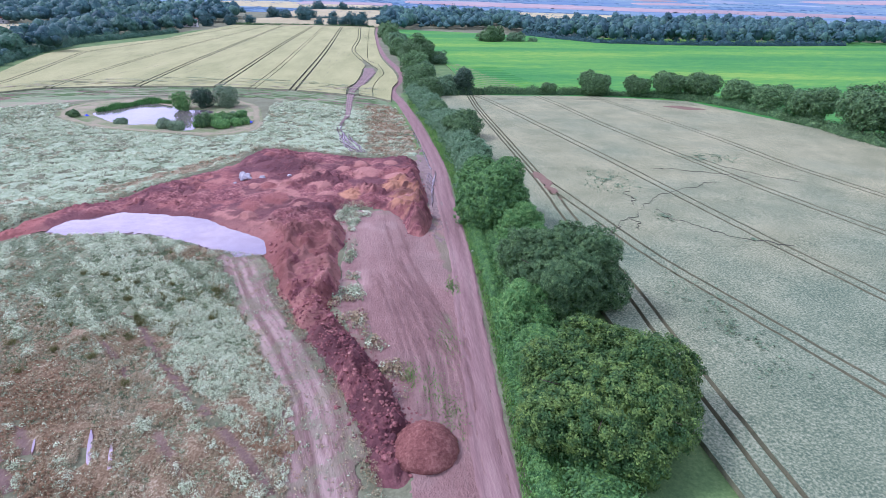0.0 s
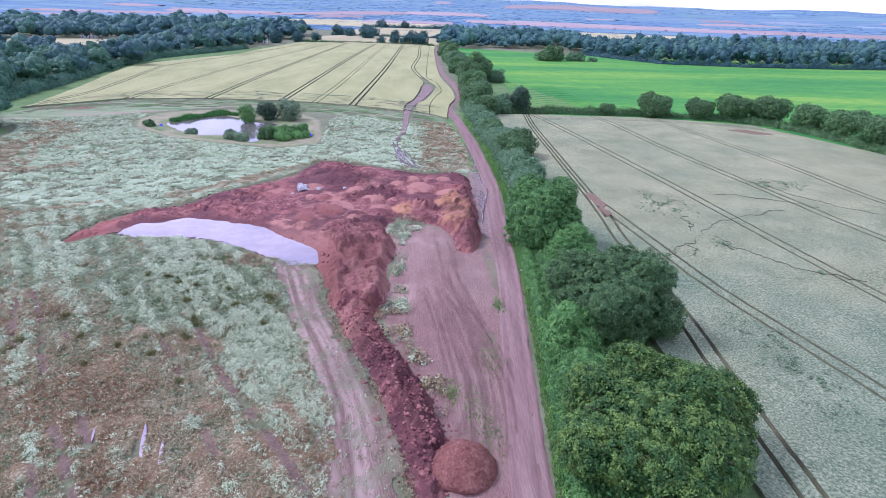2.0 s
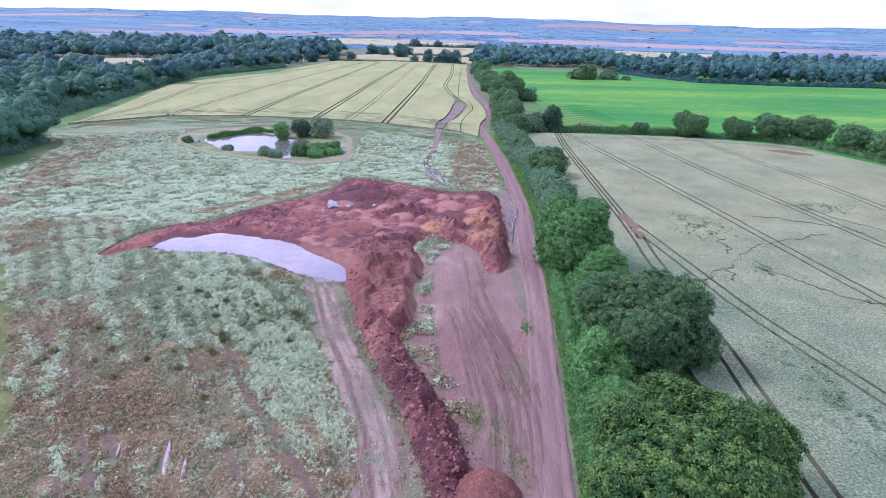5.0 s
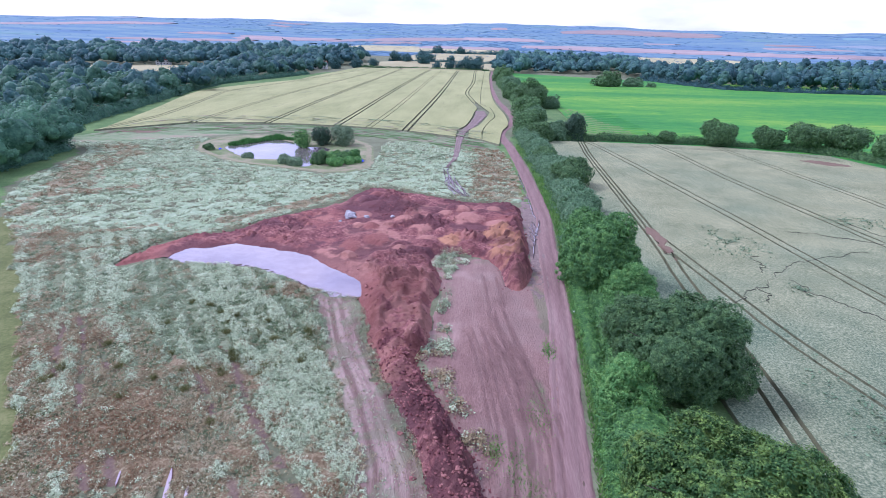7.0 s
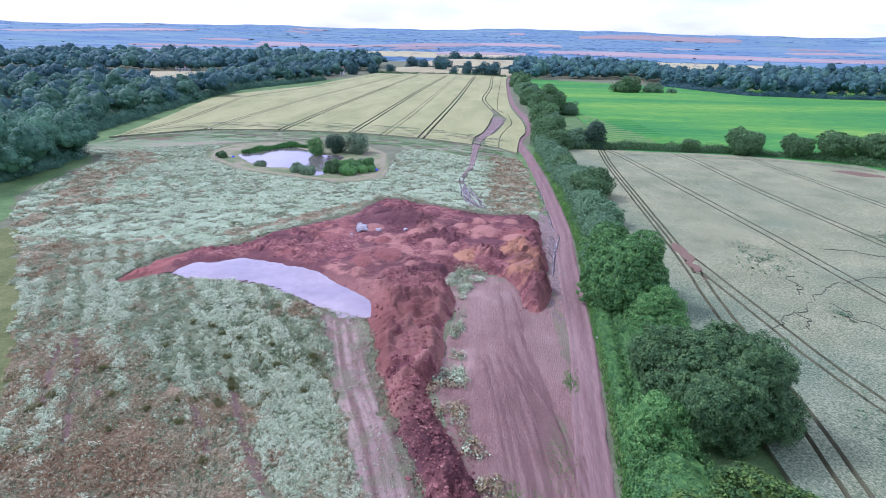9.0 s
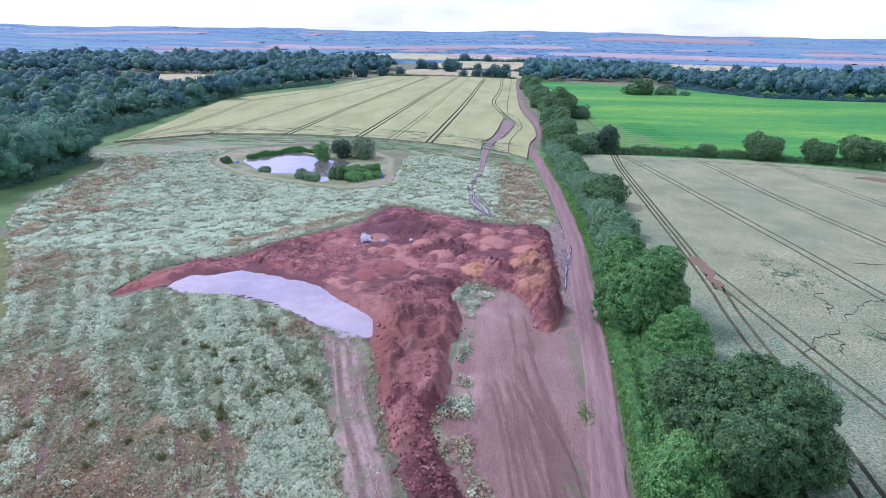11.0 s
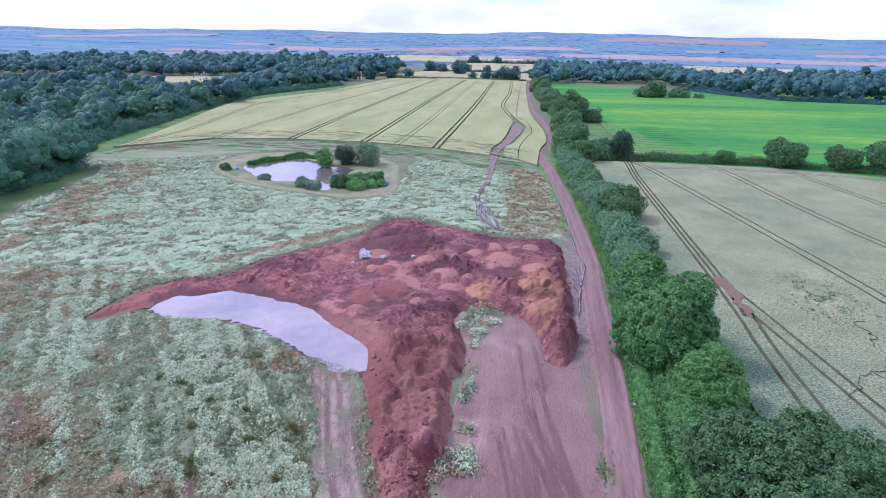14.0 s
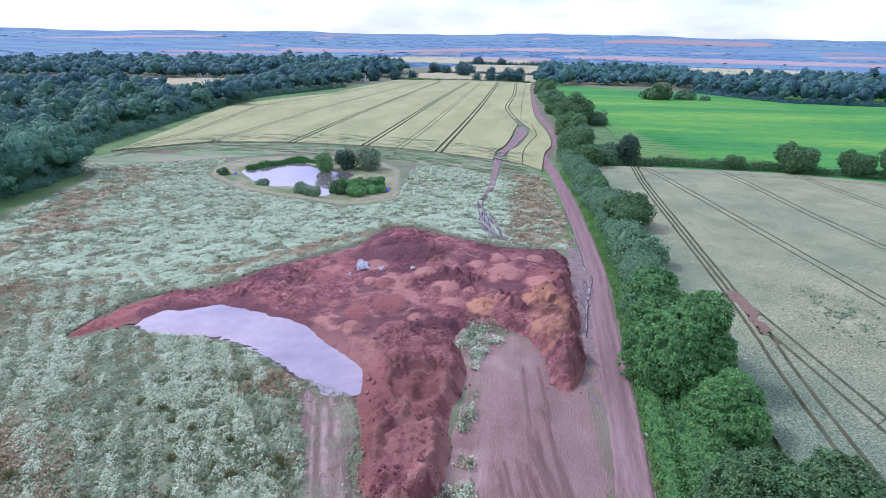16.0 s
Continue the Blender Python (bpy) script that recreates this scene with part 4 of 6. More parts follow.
cover("bare_patch", rounded([(30.9, 109), (32.0, 110), (32.7, 104), (32.4, 98), (31.6, 95), (31.0, 100)]), 0.22, 0.72, M_REDSOIL, "reddish bare patch where tramlines fork", "bare soil", wobble=1.5)
cover("bare_patch", rounded([(97, 186), (103, 186), (108.5, 180), (103, 178.5), (99, 182)]), 0.6, 0.70, M_REDSOIL, "reddish bare patch at the field's edge", "bare soil", wobble=1.2)
cover("bare_patch", rounded([(-135, 197), (-126, 203), (-118, 203), (-122, 196)]), 0.6, 0.10, M_REDSOIL, "reddish bare patch on the headland", "bare soil", wobble=1.4)
# Gaps are dark strips laid on the crop, shade put into the colour.
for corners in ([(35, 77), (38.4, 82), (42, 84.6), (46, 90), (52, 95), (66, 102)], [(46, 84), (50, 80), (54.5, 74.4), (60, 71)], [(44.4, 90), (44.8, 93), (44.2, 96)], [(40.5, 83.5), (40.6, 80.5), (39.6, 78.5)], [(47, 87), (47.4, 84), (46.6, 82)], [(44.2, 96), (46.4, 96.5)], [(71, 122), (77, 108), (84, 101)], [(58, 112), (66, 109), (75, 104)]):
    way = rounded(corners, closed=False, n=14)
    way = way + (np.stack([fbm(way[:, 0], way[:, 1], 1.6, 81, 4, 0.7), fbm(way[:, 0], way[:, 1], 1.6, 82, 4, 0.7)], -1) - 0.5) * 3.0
    ribbon("crop_gap", way, [0.03, 0.10, 0.04, 0.11, 0.05, 0.09, 0.02], 0.69, M_GAP, "thin winding gap in the wheat, its shade a dark strip", "crop gap", across=4, fray=0.1, height=plain, group="crop gaps")

for line in (tr1, tr2):
    for off in (-0.95, 0.95):
        yy = np.arange(14.0, 104.0, 2.0)
        ribbon("wheel_soil", np.stack([line(yy) + off, yy], -1), 0.5, 0.05, M_REDSOIL, "reddish soil showing in a tramline", "bare soil", across=4, fray=0.15, height=plain, group="tramline soil", pace=1.2)
for off in (-0.95, 0.95):
    way = rounded([(33.4 + off, 190), (36, 196 + off), (44, 199.6 + off), (57, 200.6 + off), (69, 200.4 + off), (80, 199.6 + off), (92, 197.4 + off), (102, 193.6 + off), (110, 187 + off)], closed=False)
    ribbon("tramline", way, 0.42, 0.68, M_STALK, "tractor tramline turning along the field's far side", "tramline", across=4, fray=0.12, height=plain, group="tramlines", pace=0.8)
pond_path = rounded(RING[::4] * 0.0 + (RING[::4] - RING.mean(0)) * 0.93 + RING.mean(0))
ribbon("path", np.r_[pond_path, pond_path[:1]], 2.0, 0.10, M_PATH, "worn earthen path ringing the pond", "path", across=7, fray=0.5, pace=1.0)

# ---- earthworks ----
LOADS = [(-2.6, 110.5, 4.2, 1.3, 4), (-9, 94.8, 3.6, 1.2, 3), (-5, 97, 2.6, 0.8, 2), (-1.1, 95, 3.0, 0.9, 3), (3.5, 92.4, 2.5, 1.2, 2), (5.7, 107.3, 3.4, 1.3, 5), (-20.5, 113.5, 6.6, 0.35, 1)]
LOADS += [(-20.7, 104.6, 3.0, 0.5, 4), (-19.6, 120, 3.2, 0.6, 5), (-13.2, 93.2, 2.2, 1.2, 1), (-20.5, 96, 3.5, 0.9, 3), (-11.1, 83.8, 2.8, 1.0, 0), (-7.1, 76.2, 2.8, 0.9, 0), (-12.4, 72.5, 2.4, 1.0, 5), (5.7, 83, 2.5, 1.5, 0)]
LOADS += [(0.6, 113, 2.6, 1.0, 0), (-7, 112, 3.0, 0.8, 3), (-26, 100, 2.9, 0.7, 0), (-31, 97, 2.9, 0.8, 3), (-11.4, 102.4, 2.9, 0.8, 3), (2.3, 100.4, 2.4, 1.0, 2), (-36.5, 97.5, 3.2, 0.8, 0), (-44, 95, 3.0, 0.5, 0), (-9.4, 67.6, 2.2, 0.9, 0), (-10, 62.9, 2.0, 0.8, 5)]

heap_rng = np.random.default_rng(19)
while len(LOADS) < 78:
    cx, cy = heap_rng.uniform(-50, 7), heap_rng.uniform(48, 128)
    inside = float(in_pit(np.array([cx]), np.array([cy]))[0])
    dry_land = float(in_lake(np.array([cx]), np.array([cy]))[0])
    if inside > 1.2 and dry_land < -3.5 and cx > -30:
        LOADS.append((cx, cy, heap_rng.uniform(1.3, 2.9), heap_rng.uniform(0.55, 1.15), int(heap_rng.choice([0, 1, 1, 3, 4, 5, 5]))))


SPINE = ([33, 38, 47, 55, 63, 75, 92], [0.8, 0.6, -2.8, -6.5, -8.0, -10.2, -12])


def churned(x, y):
    """1 where the spoil is broken into clods, 0 where it was spread smooth."""
    patches = step(0.47, 0.60, fbm(x, y, 9.0, 36, 3))
    spine = step(7.0, 3.5, np.abs(x - np.interp(y, *SPINE))) * step(93, 86, y)
    lip = step(4.5, 1.5, in_pit(x, y)) * step(88, 96, y)
    east = step(4.6, 1.5, np.abs(x - 5.6)) * step(105, 96, y)
    return np.clip(np.maximum.reduce([patches * 0.9, spine, lip * 0.8, east]), 0, 1)


def dug(x, y):
    """Tipped and heaped soil over the plain."""
    d = in_pit(x, y) + (fbm(x, y, 3.0, 31) - 0.5) * 1.4
    ramp = step(0, 2.0, d)
    lumps = fbm(x, y, 6.0, 33, 4, 0.5)
    rough = churned(x, y)
    clods = np.abs(fbm(x, y, 2.4, 37, 4, 0.62) - 0.5) * 2
    crumbs = fbm(x, y, 1.1, 39, 2, 0.65) - 0.5
    side = np.abs(x - np.interp(y, *SPINE))
    ridge = step(6.5, 1.0, side * np.interp(y, [33, 50, 75, 92], [2.2, 1.5, 1.05, 1.0])) * step(97, 88, y) * step(33, 37, y)
    # benches cut across the ridge, each with a broken scarp towards the south
    lay = (y + 2.6 * (fbm(x, y, 5.0, 40, 3) - 0.5) + 0.12 * x) / np.interp(y, [45, 60, 92], [4.2, 6.6, 8.2])
    lay = lay - np.floor(lay)
    bench = (1 - lay) * step(0.0, 0.06, lay) * step(50, 56, y) * step(94, 88, y) * step(7.5, 5.0, side)
    east = step(4.4, 0.8, np.abs(x - np.interp(y, [80, 90, 105, 118], [6, 5.6, 5.4, 4.5]))) * step(79, 84, y) * step(122, 106, y)
    crack = step(0.07, 0.0, np.abs(fbm(x, y, 3.4, 41, 3, 0.6) - 0.5)) + 0.6 * step(0.06, 0.0, np.abs(fbm(x, y, 1.5, 43, 2) - 0.5))
    h = 1.25 * lumps**1.2 - 0.45 * rough * crack + rough * (2.3 * clods * (0.35 + lumps) + 0.62 * crumbs) + ridge * (0.4 + 0.7 * lumps) + 1.35 * bench + east * (0.7 + 1.5 * lumps + 0.35 * clods) 
    for cx, cy, r, t, _ in LOADS:
        bend = 1 + 0.5 * (fbm(x + cx, y - cy, r * 0.8, 35, 2) - 0.5)
        q = np.hypot(x - cx, (y - cy) * 0.85) / (r * bend)
        h = h * (1 - 0.5 * step(1.1, 0.7, q)) + 1.0 * t * np.maximum(1 - q**2.2, 0) ** 0.9
    sunk = step(92, 100, y) * step(7.0, 0.5, d) * step(6, 0, x)
    h = h * ramp * (1 - 0.62 * sunk) - 0.12 * (1 - ramp)
    z = plain(x, y) + h
    e = in_lake(x, y)
    return np.where(e > -3.0, np.minimum(z, LAKE_Z + np.where(e > 0, -0.05 - 0.15 * e, -0.34 * e * (0.4 + 1.2 * lumps))), z), d


px, py = np.arange(-57, 10.5, 0.2), np.arange(31.5, 135, 0.2)
A, B = (q.ravel() for q in np.meshgrid(px, py))
near_pit = in_pit(A, B) > -2.0
H, D = np.full(A.shape, -9.0), np.full(A.shape, -9.0)
H[near_pit], D[near_pit] = dug(A[near_pit], B[near_pit])
f = grid_faces(len(px), len(py))
f = f[(D[f] > -0.15).all(1)]
V, f = used_only(np.stack([A, B, H], -1), f)
spoil = thing("excavation", V, f, M_SPOIL, "churned red-brown spoil heaps and ridges of a dug pit", "earthwork", kind="structure", smooth=True)
# the kinds of soil that were tipped
x, y = V[:, 0], V[:, 1]
tone, speck = fbm(x, y, 7.0, 51, 3), fbm(x, y, 1.4, 52, 3)
soil = {"tan": 0.7 * step(0.55, 0.62, fbm(x, y, 4.5, 56, 4, 0.6)), "red": 0.5 * step(0.50, 0.62, fbm(x, y, 5.0, 53, 3)), "ochre": np.zeros(len(V)), "damp": np.maximum(0.8 * step(0.49, 0.40, fbm(x, y, 5.5, 54, 5, 0.6)), 0.55 * churned(x, y) * step(0.50, 0.58, fbm(x, y, 2.2, 55, 3)))}
for cx, cy, r, _, sort in LOADS:
    q = np.hypot(x - cx, (y - cy) * 0.85) / r + 0.8 * (speck - 0.5)
    on = step(1.0, 0.6, q)
    for name in soil:
        soil[name] = soil[name] * (1 - on)
    for name, much in ((), (("damp", 0.6),), (("ochre", 0.85),), (("red", 0.25), ("damp", 0.15)), (("tan", 0.75),), (("red", 0.8),))[sort]:
        soil[name] = np.maximum(soil[name], on * much)
soil["ochre"] = np.maximum(soil["ochre"], step(-0.6, 1.4, reach(x, y, rounded([(1, 104), (4.2, 106), (6.6, 98), (6.4, 90), (4.6, 86), (3.0, 92)])) + 5 * (speck - 0.5)) * 0.85 * step(0.33, 0.46, speck))
soil["damp"] = np.maximum(soil["damp"], 0.85 * step(1.1, 0.5, np.hypot((x + 20) / 10, (y - 117) / 9) + 0.8 * (tone - 0.5)))
soil["damp"] = np.maximum(soil["damp"], 0.8 * step(1.5, -0.5, -in_lake(x, y) - 1.0 + 3 * (speck - 0.5)))
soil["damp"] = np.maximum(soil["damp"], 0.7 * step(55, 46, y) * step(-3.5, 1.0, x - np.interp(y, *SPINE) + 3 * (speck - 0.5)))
soil["tan"] = np.maximum(soil["tan"], 0.8 * step(50, 55, y) * step(94, 72, y) * step(0.38, 0.52, speck))
soil["damp"] = soil["damp"] * (1 - 0.8 * step(52, 56, y) * step(92, 80, y))
soil["red"] = np.maximum(soil["red"], 0.9 * np.maximum(step(-49.5, -51.5, x), step(-1.5, -4.0, x - np.interp(y, *SPINE)) * step(60, 64, y) * step(82, 78, y)))
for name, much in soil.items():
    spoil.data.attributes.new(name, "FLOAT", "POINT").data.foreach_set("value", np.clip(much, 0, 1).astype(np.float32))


def lump(rng, r, flat=0.7, rings=6, seg=10, rough=0.25):
    """A closed uneven boulder-like shape resting on z = 0."""
    th, ph = np.meshgrid(np.linspace(0, 2 * np.pi, seg, endpoint=False), np.linspace(0.02, np.pi - 0.02, rings))
    s = 1 + rough * (rng.random(th.shape) - 0.5) * 2
    s[0], s[-1] = s[0].mean(), s[-1].mean()
    p = np.stack([r * s * np.sin(ph) * np.cos(th), r * s * np.sin(ph) * np.sin(th), r * flat * (s * np.cos(ph) + 0.55)], -1).reshape(-1, 3)
    i = np.arange(rings * seg).reshape(rings, seg)
    return p, np.stack([i[:-1], i[1:], np.roll(i, -1, 1)[1:], np.roll(i, -1, 1)[:-1]], -1).reshape(-1, 4)


rng = np.random.default_rng(11)
heap_v, heap_f = lump(rng, 2.25, 0.66, 24, 44, 0.05)
heap_v[:, :2] *= (0.92 + 0.50 * step(1.9, -0.5, heap_v[:, 2]))[:, None]
heap_v += (0.35 * (fbm(heap_v[:, 0] + 5, heap_v[:, 1] + heap_v[:, 2], 1.3, 62, 3) - 0.5))[:, None] * heap_v / 2.2
heap = thing("soil_mound", heap_v, heap_f, M_MOUND, "smooth rounded heap of red-brown soil at the ridge end", "soil heap", smooth=True)
heap.location = (3.3, 36.6, float(plain(np.array([3.3]), np.array([36.6]))[0]) - 0.35)

pile = new("rubble_pile")
tagged(pile, "pile of pale grey rubble tipped on the red soil", "rubble")
stone_z = float(dug(np.array([-25.4]), np.array([108.6]))[0][0])
pile.location = (-25.4, 108.6, stone_z - 0.12)
for k in range(16):
    a, q = rng.random() * 6.28, rng.random() ** 0.7 * 1.25
    v, ff = lump(rng, 0.75 - 0.3 * q if k else 1.0, 0.75, 5, 7, 0.35)
    v = v + (q * math.cos(a), q * math.sin(a), max(0, 0.35 - 0.3 * q) * (k > 4))
    thing("stone", v, ff, M_STONE, parent=pile)
for x, y, r in ((-22.2, 107.8, 0.5), (-26.7, 105.5, 0.35), (-17.5, 110.0, 0.4)):
    v, ff = lump(rng, r, 0.7, 5, 7, 0.35)
    ob = thing("boulder", v, ff, M_STONE, "loose grey stone lying on the soil", "stone", "loose stones")
    ob.location = (x, y, float(dug(np.array([x]), np.array([y]))[0][0]) - 0.1)

# clods strewn on the heaps
spots = rng.uniform((-55, 33), (9, 132), (9000, 2))
spots[:2200] = np.stack([rng.normal(0, 1.9, 2200), rng.uniform(35, 64, 2200)], -1)
spots[:2200, 0] += np.interp(spots[:2200, 1], [33, 38, 47, 55, 63], [0.8, 0.6, -2.8, -6.5, -8.8])
tops, depth = dug(spots[:, 0], spots[:, 1])
ok = (depth > -0.6) & (in_lake(*spots.T) < -0.5) & (rng.random(len(spots)) < 0.03 + 0.6 * churned(spots[:, 0], spots[:, 1]))
spots, tops = spots[ok][:3600], np.maximum(tops, land(*spots.T))[ok][:3600]
verts, quads, base = [], [], 0
for (x, y), h in zip(spots, tops):
    v, ff = lump(rng, rng.uniform(0.06, 0.19) * (1.9 if rng.random() < 0.06 else 1), 0.7, 4, 5, 0.4)
    verts.append(v + (x, y, h - 0.05))
    quads.append(ff + base)
    base += len(v)
thing("soil_clods", np.concatenate(verts), np.concatenate(quads), M_SPOIL, "scattered clods of red-brown soil on the heaps", "clods", kind="stuff")


# ---- water ----
def pool(name, outline, level, label, category, kind="structure", group=""):
    c = outline.mean(0)
    n = len(outline)
    rings = [np.c_[c + (outline - c) * s, np.full(n, level)] for s in (0.02, 0.35, 0.7, 1.0)]
    i = np.arange(4 * n).reshape(4, n)
    ff = np.stack([i[:-1], i[1:], np.roll(i, -1, 1)[1:], np.roll(i, -1, 1)[:-1]], -1).reshape(-1, 4)
    return thing(name, np.concatenate(rings), ff[:, ::-1], M_WATER, label, category, group, kind, smooth=True)


def water_sheet(name, outline, level, res, label, category):
    lo, hi = outline.min(0), outline.max(0)
    xs, ys = np.arange(lo[0] - 2, hi[0] + 2, res), np.arange(lo[1] - 2, hi[1] + 2, res)
    a, b = (q.ravel() for q in np.meshgrid(xs, ys))
    q = grid_faces(len(xs), len(ys))
    q = q[(reach(a, b, outline)[q] > -1.3).all(1)]
    v, q = used_only(np.stack([a, b, np.full(a.shape, level)], -1), q)
    return thing(name, v, q, M_WATER, label, category, kind="structure", smooth=True)


water_sheet("flood_water", LAKE, LAKE_Z, 0.8, "still pale lavender flood water in the dug pit", "water")
water_sheet("pond_water", POND, POND_Z, 1.0, "still pond mirroring the pale sky", "water")


def puddle(x, y, long, wide, turn):
    a = np.linspace(0, 2 * np.pi, 22, endpoint=False)
    wob = 1 + 0.3 * (fbm(np.cos(a) * 2 + x, np.sin(a) * 2 + y, 1.0, 71) - 0.5) * 2
    p = np.stack([np.cos(a) * wide * wob, np.sin(a) * long * wob], -1)
    c, s = math.cos(radians(turn)), math.sin(radians(turn))
    p = p @ np.array([[c, s], [-s, c]]) + (x, y)
    level = float(land(p[:, 0], p[:, 1]).max()) + 0.13
    ob = pool("puddle", p, level, "long thin puddle standing in a wheel rut", "puddle", "", "puddles")
    # a muddy rim carries the water down to the ground
    rim = np.concatenate([np.c_[p, np.full(len(p), level - 0.004)], np.c_[p * 1.0 + (p - p.mean(0)) * 0.25, land(*(p + (p - p.mean(0)) * 0.25).T) - 0.02]])
    i = np.arange(len(p))
    thing("rim", rim, np.stack([i, i + len(p), np.roll(i, -1) + len(p), np.roll(i, -1)], -1), M_RUT, parent=ob)


for x, y, long, wide, turn in ((-22.8, 39.0, 2.0, 0.19, 20), (-20.7, 37.6, 1.8, 0.15, 20), (-27.2, 39.6, 0.8, 0.09, 20), (4.3, 218, 2.6, 0.4, 8), (3.6, 226, 2.2, 0.3, -10)):
    puddle(x, y, long, wide, turn)
rut_rng = np.random.default_rng(88)
TRACK_RUTS = [[(11.3, 113), (10.9, 109), (10.1, 104), (9.5, 99)], [(10.5, 108), (9.9, 103), (9.2, 97), (8.9, 92)], [(9.8, 112), (10.4, 108.6), (10.9, 106.4)], [(9.4, 110.6), (10.0, 107.6), (10.6, 105)], [(9.2, 108.4), (9.8, 105.6), (10.3, 103.4)], [(9.0, 106.2), (9.5, 103.6), (10.0, 101.4)], [(8.9, 103.8), (9.3, 101), (9.8, 99)], [(10.7, 114), (10.5, 121), (9.9, 132)], [(9.8, 134), (9.2, 146), (8.6, 154)]]
LANE_RUTS = [[(-3.0 - 0.55 * k, 127.5 + 0.3 * k), (-4.3 - 0.6 * k, 133 + rut_rng.uniform(-1, 1)), (-6.4 - 0.5 * k, 139.5 + rut_rng.uniform(-1, 1)), (-8.2 - 0.25 * k, 146 + rut_rng.uniform(-3, 4))] for k in range(7)] + [[(-8.6, 144), (-9.8, 150), (-10.4, 157)], [(-9.6, 143), (-10.8, 150), (-11.2, 156)]]
for k, corners in enumerate(TRACK_RUTS + LANE_RUTS):
    on_lane = corners[0][0] < 0
    w = rut_rng.uniform(0.10, 0.22)
    way = rounded(corners, closed=False, n=14)
    way = way + (np.stack([fbm(way[:, 0], way[:, 1], 1.3, 83 + k, 3), way[:, 0] * 0 + 0.5], -1) - 0.5) * (0.8 if on_lane else 0.6)
    pulse = [0.03] + [w * q for q in rut_rng.uniform(0.25, 1.5, 9)] + [0.03]
    ribbon("wet_rut", way, pulse, 0.36 if on_lane else 0.17, M_WATER, "thin line of standing water in a churned rut", "wet rut", across=5, fray=0.05, group="wet ruts", pace=0.3)
    ribbon("mud_edge", way + (0.06, 0), [0.1] + [w * q + 0.16 for q in rut_rng.uniform(0.6, 1.8, 7)] + [0.1], 0.33 if on_lane else 0.145, M_SOIL_DARK, "dark wet mud along a rut", "mud", [0, 0.02, -0.03, 0.02, 0], 7, fray=0.15, group="mud edges")


# ---- trees, hedges and weeds ----
def cards(c, normal, size, rng, slim=0.62, stray=0.42):
    """Small bent rhombic leaf sprays at c, facing about normal."""
    n = len(c)
    nrm = normal + rng.normal(0, stray, (n, 3))
    nrm /= np.linalg.norm(nrm, axis=1)[:, None] + 1e-9
    a = np.cross(nrm, rng.normal(0, 1, (n, 3)))
    a /= np.linalg.norm(a, axis=1)[:, None] + 1e-9
    b = np.cross(nrm, a)
    s = np.broadcast_to(size, (n,))[:, None]
    v = np.stack([c - a * s, c + b * s * slim - nrm * s * 0.15, c + a * s, c - b * s * slim - nrm * s * 0.15], 1)
    return v.reshape(-1, 3), np.arange(4 * n).reshape(n, 4)


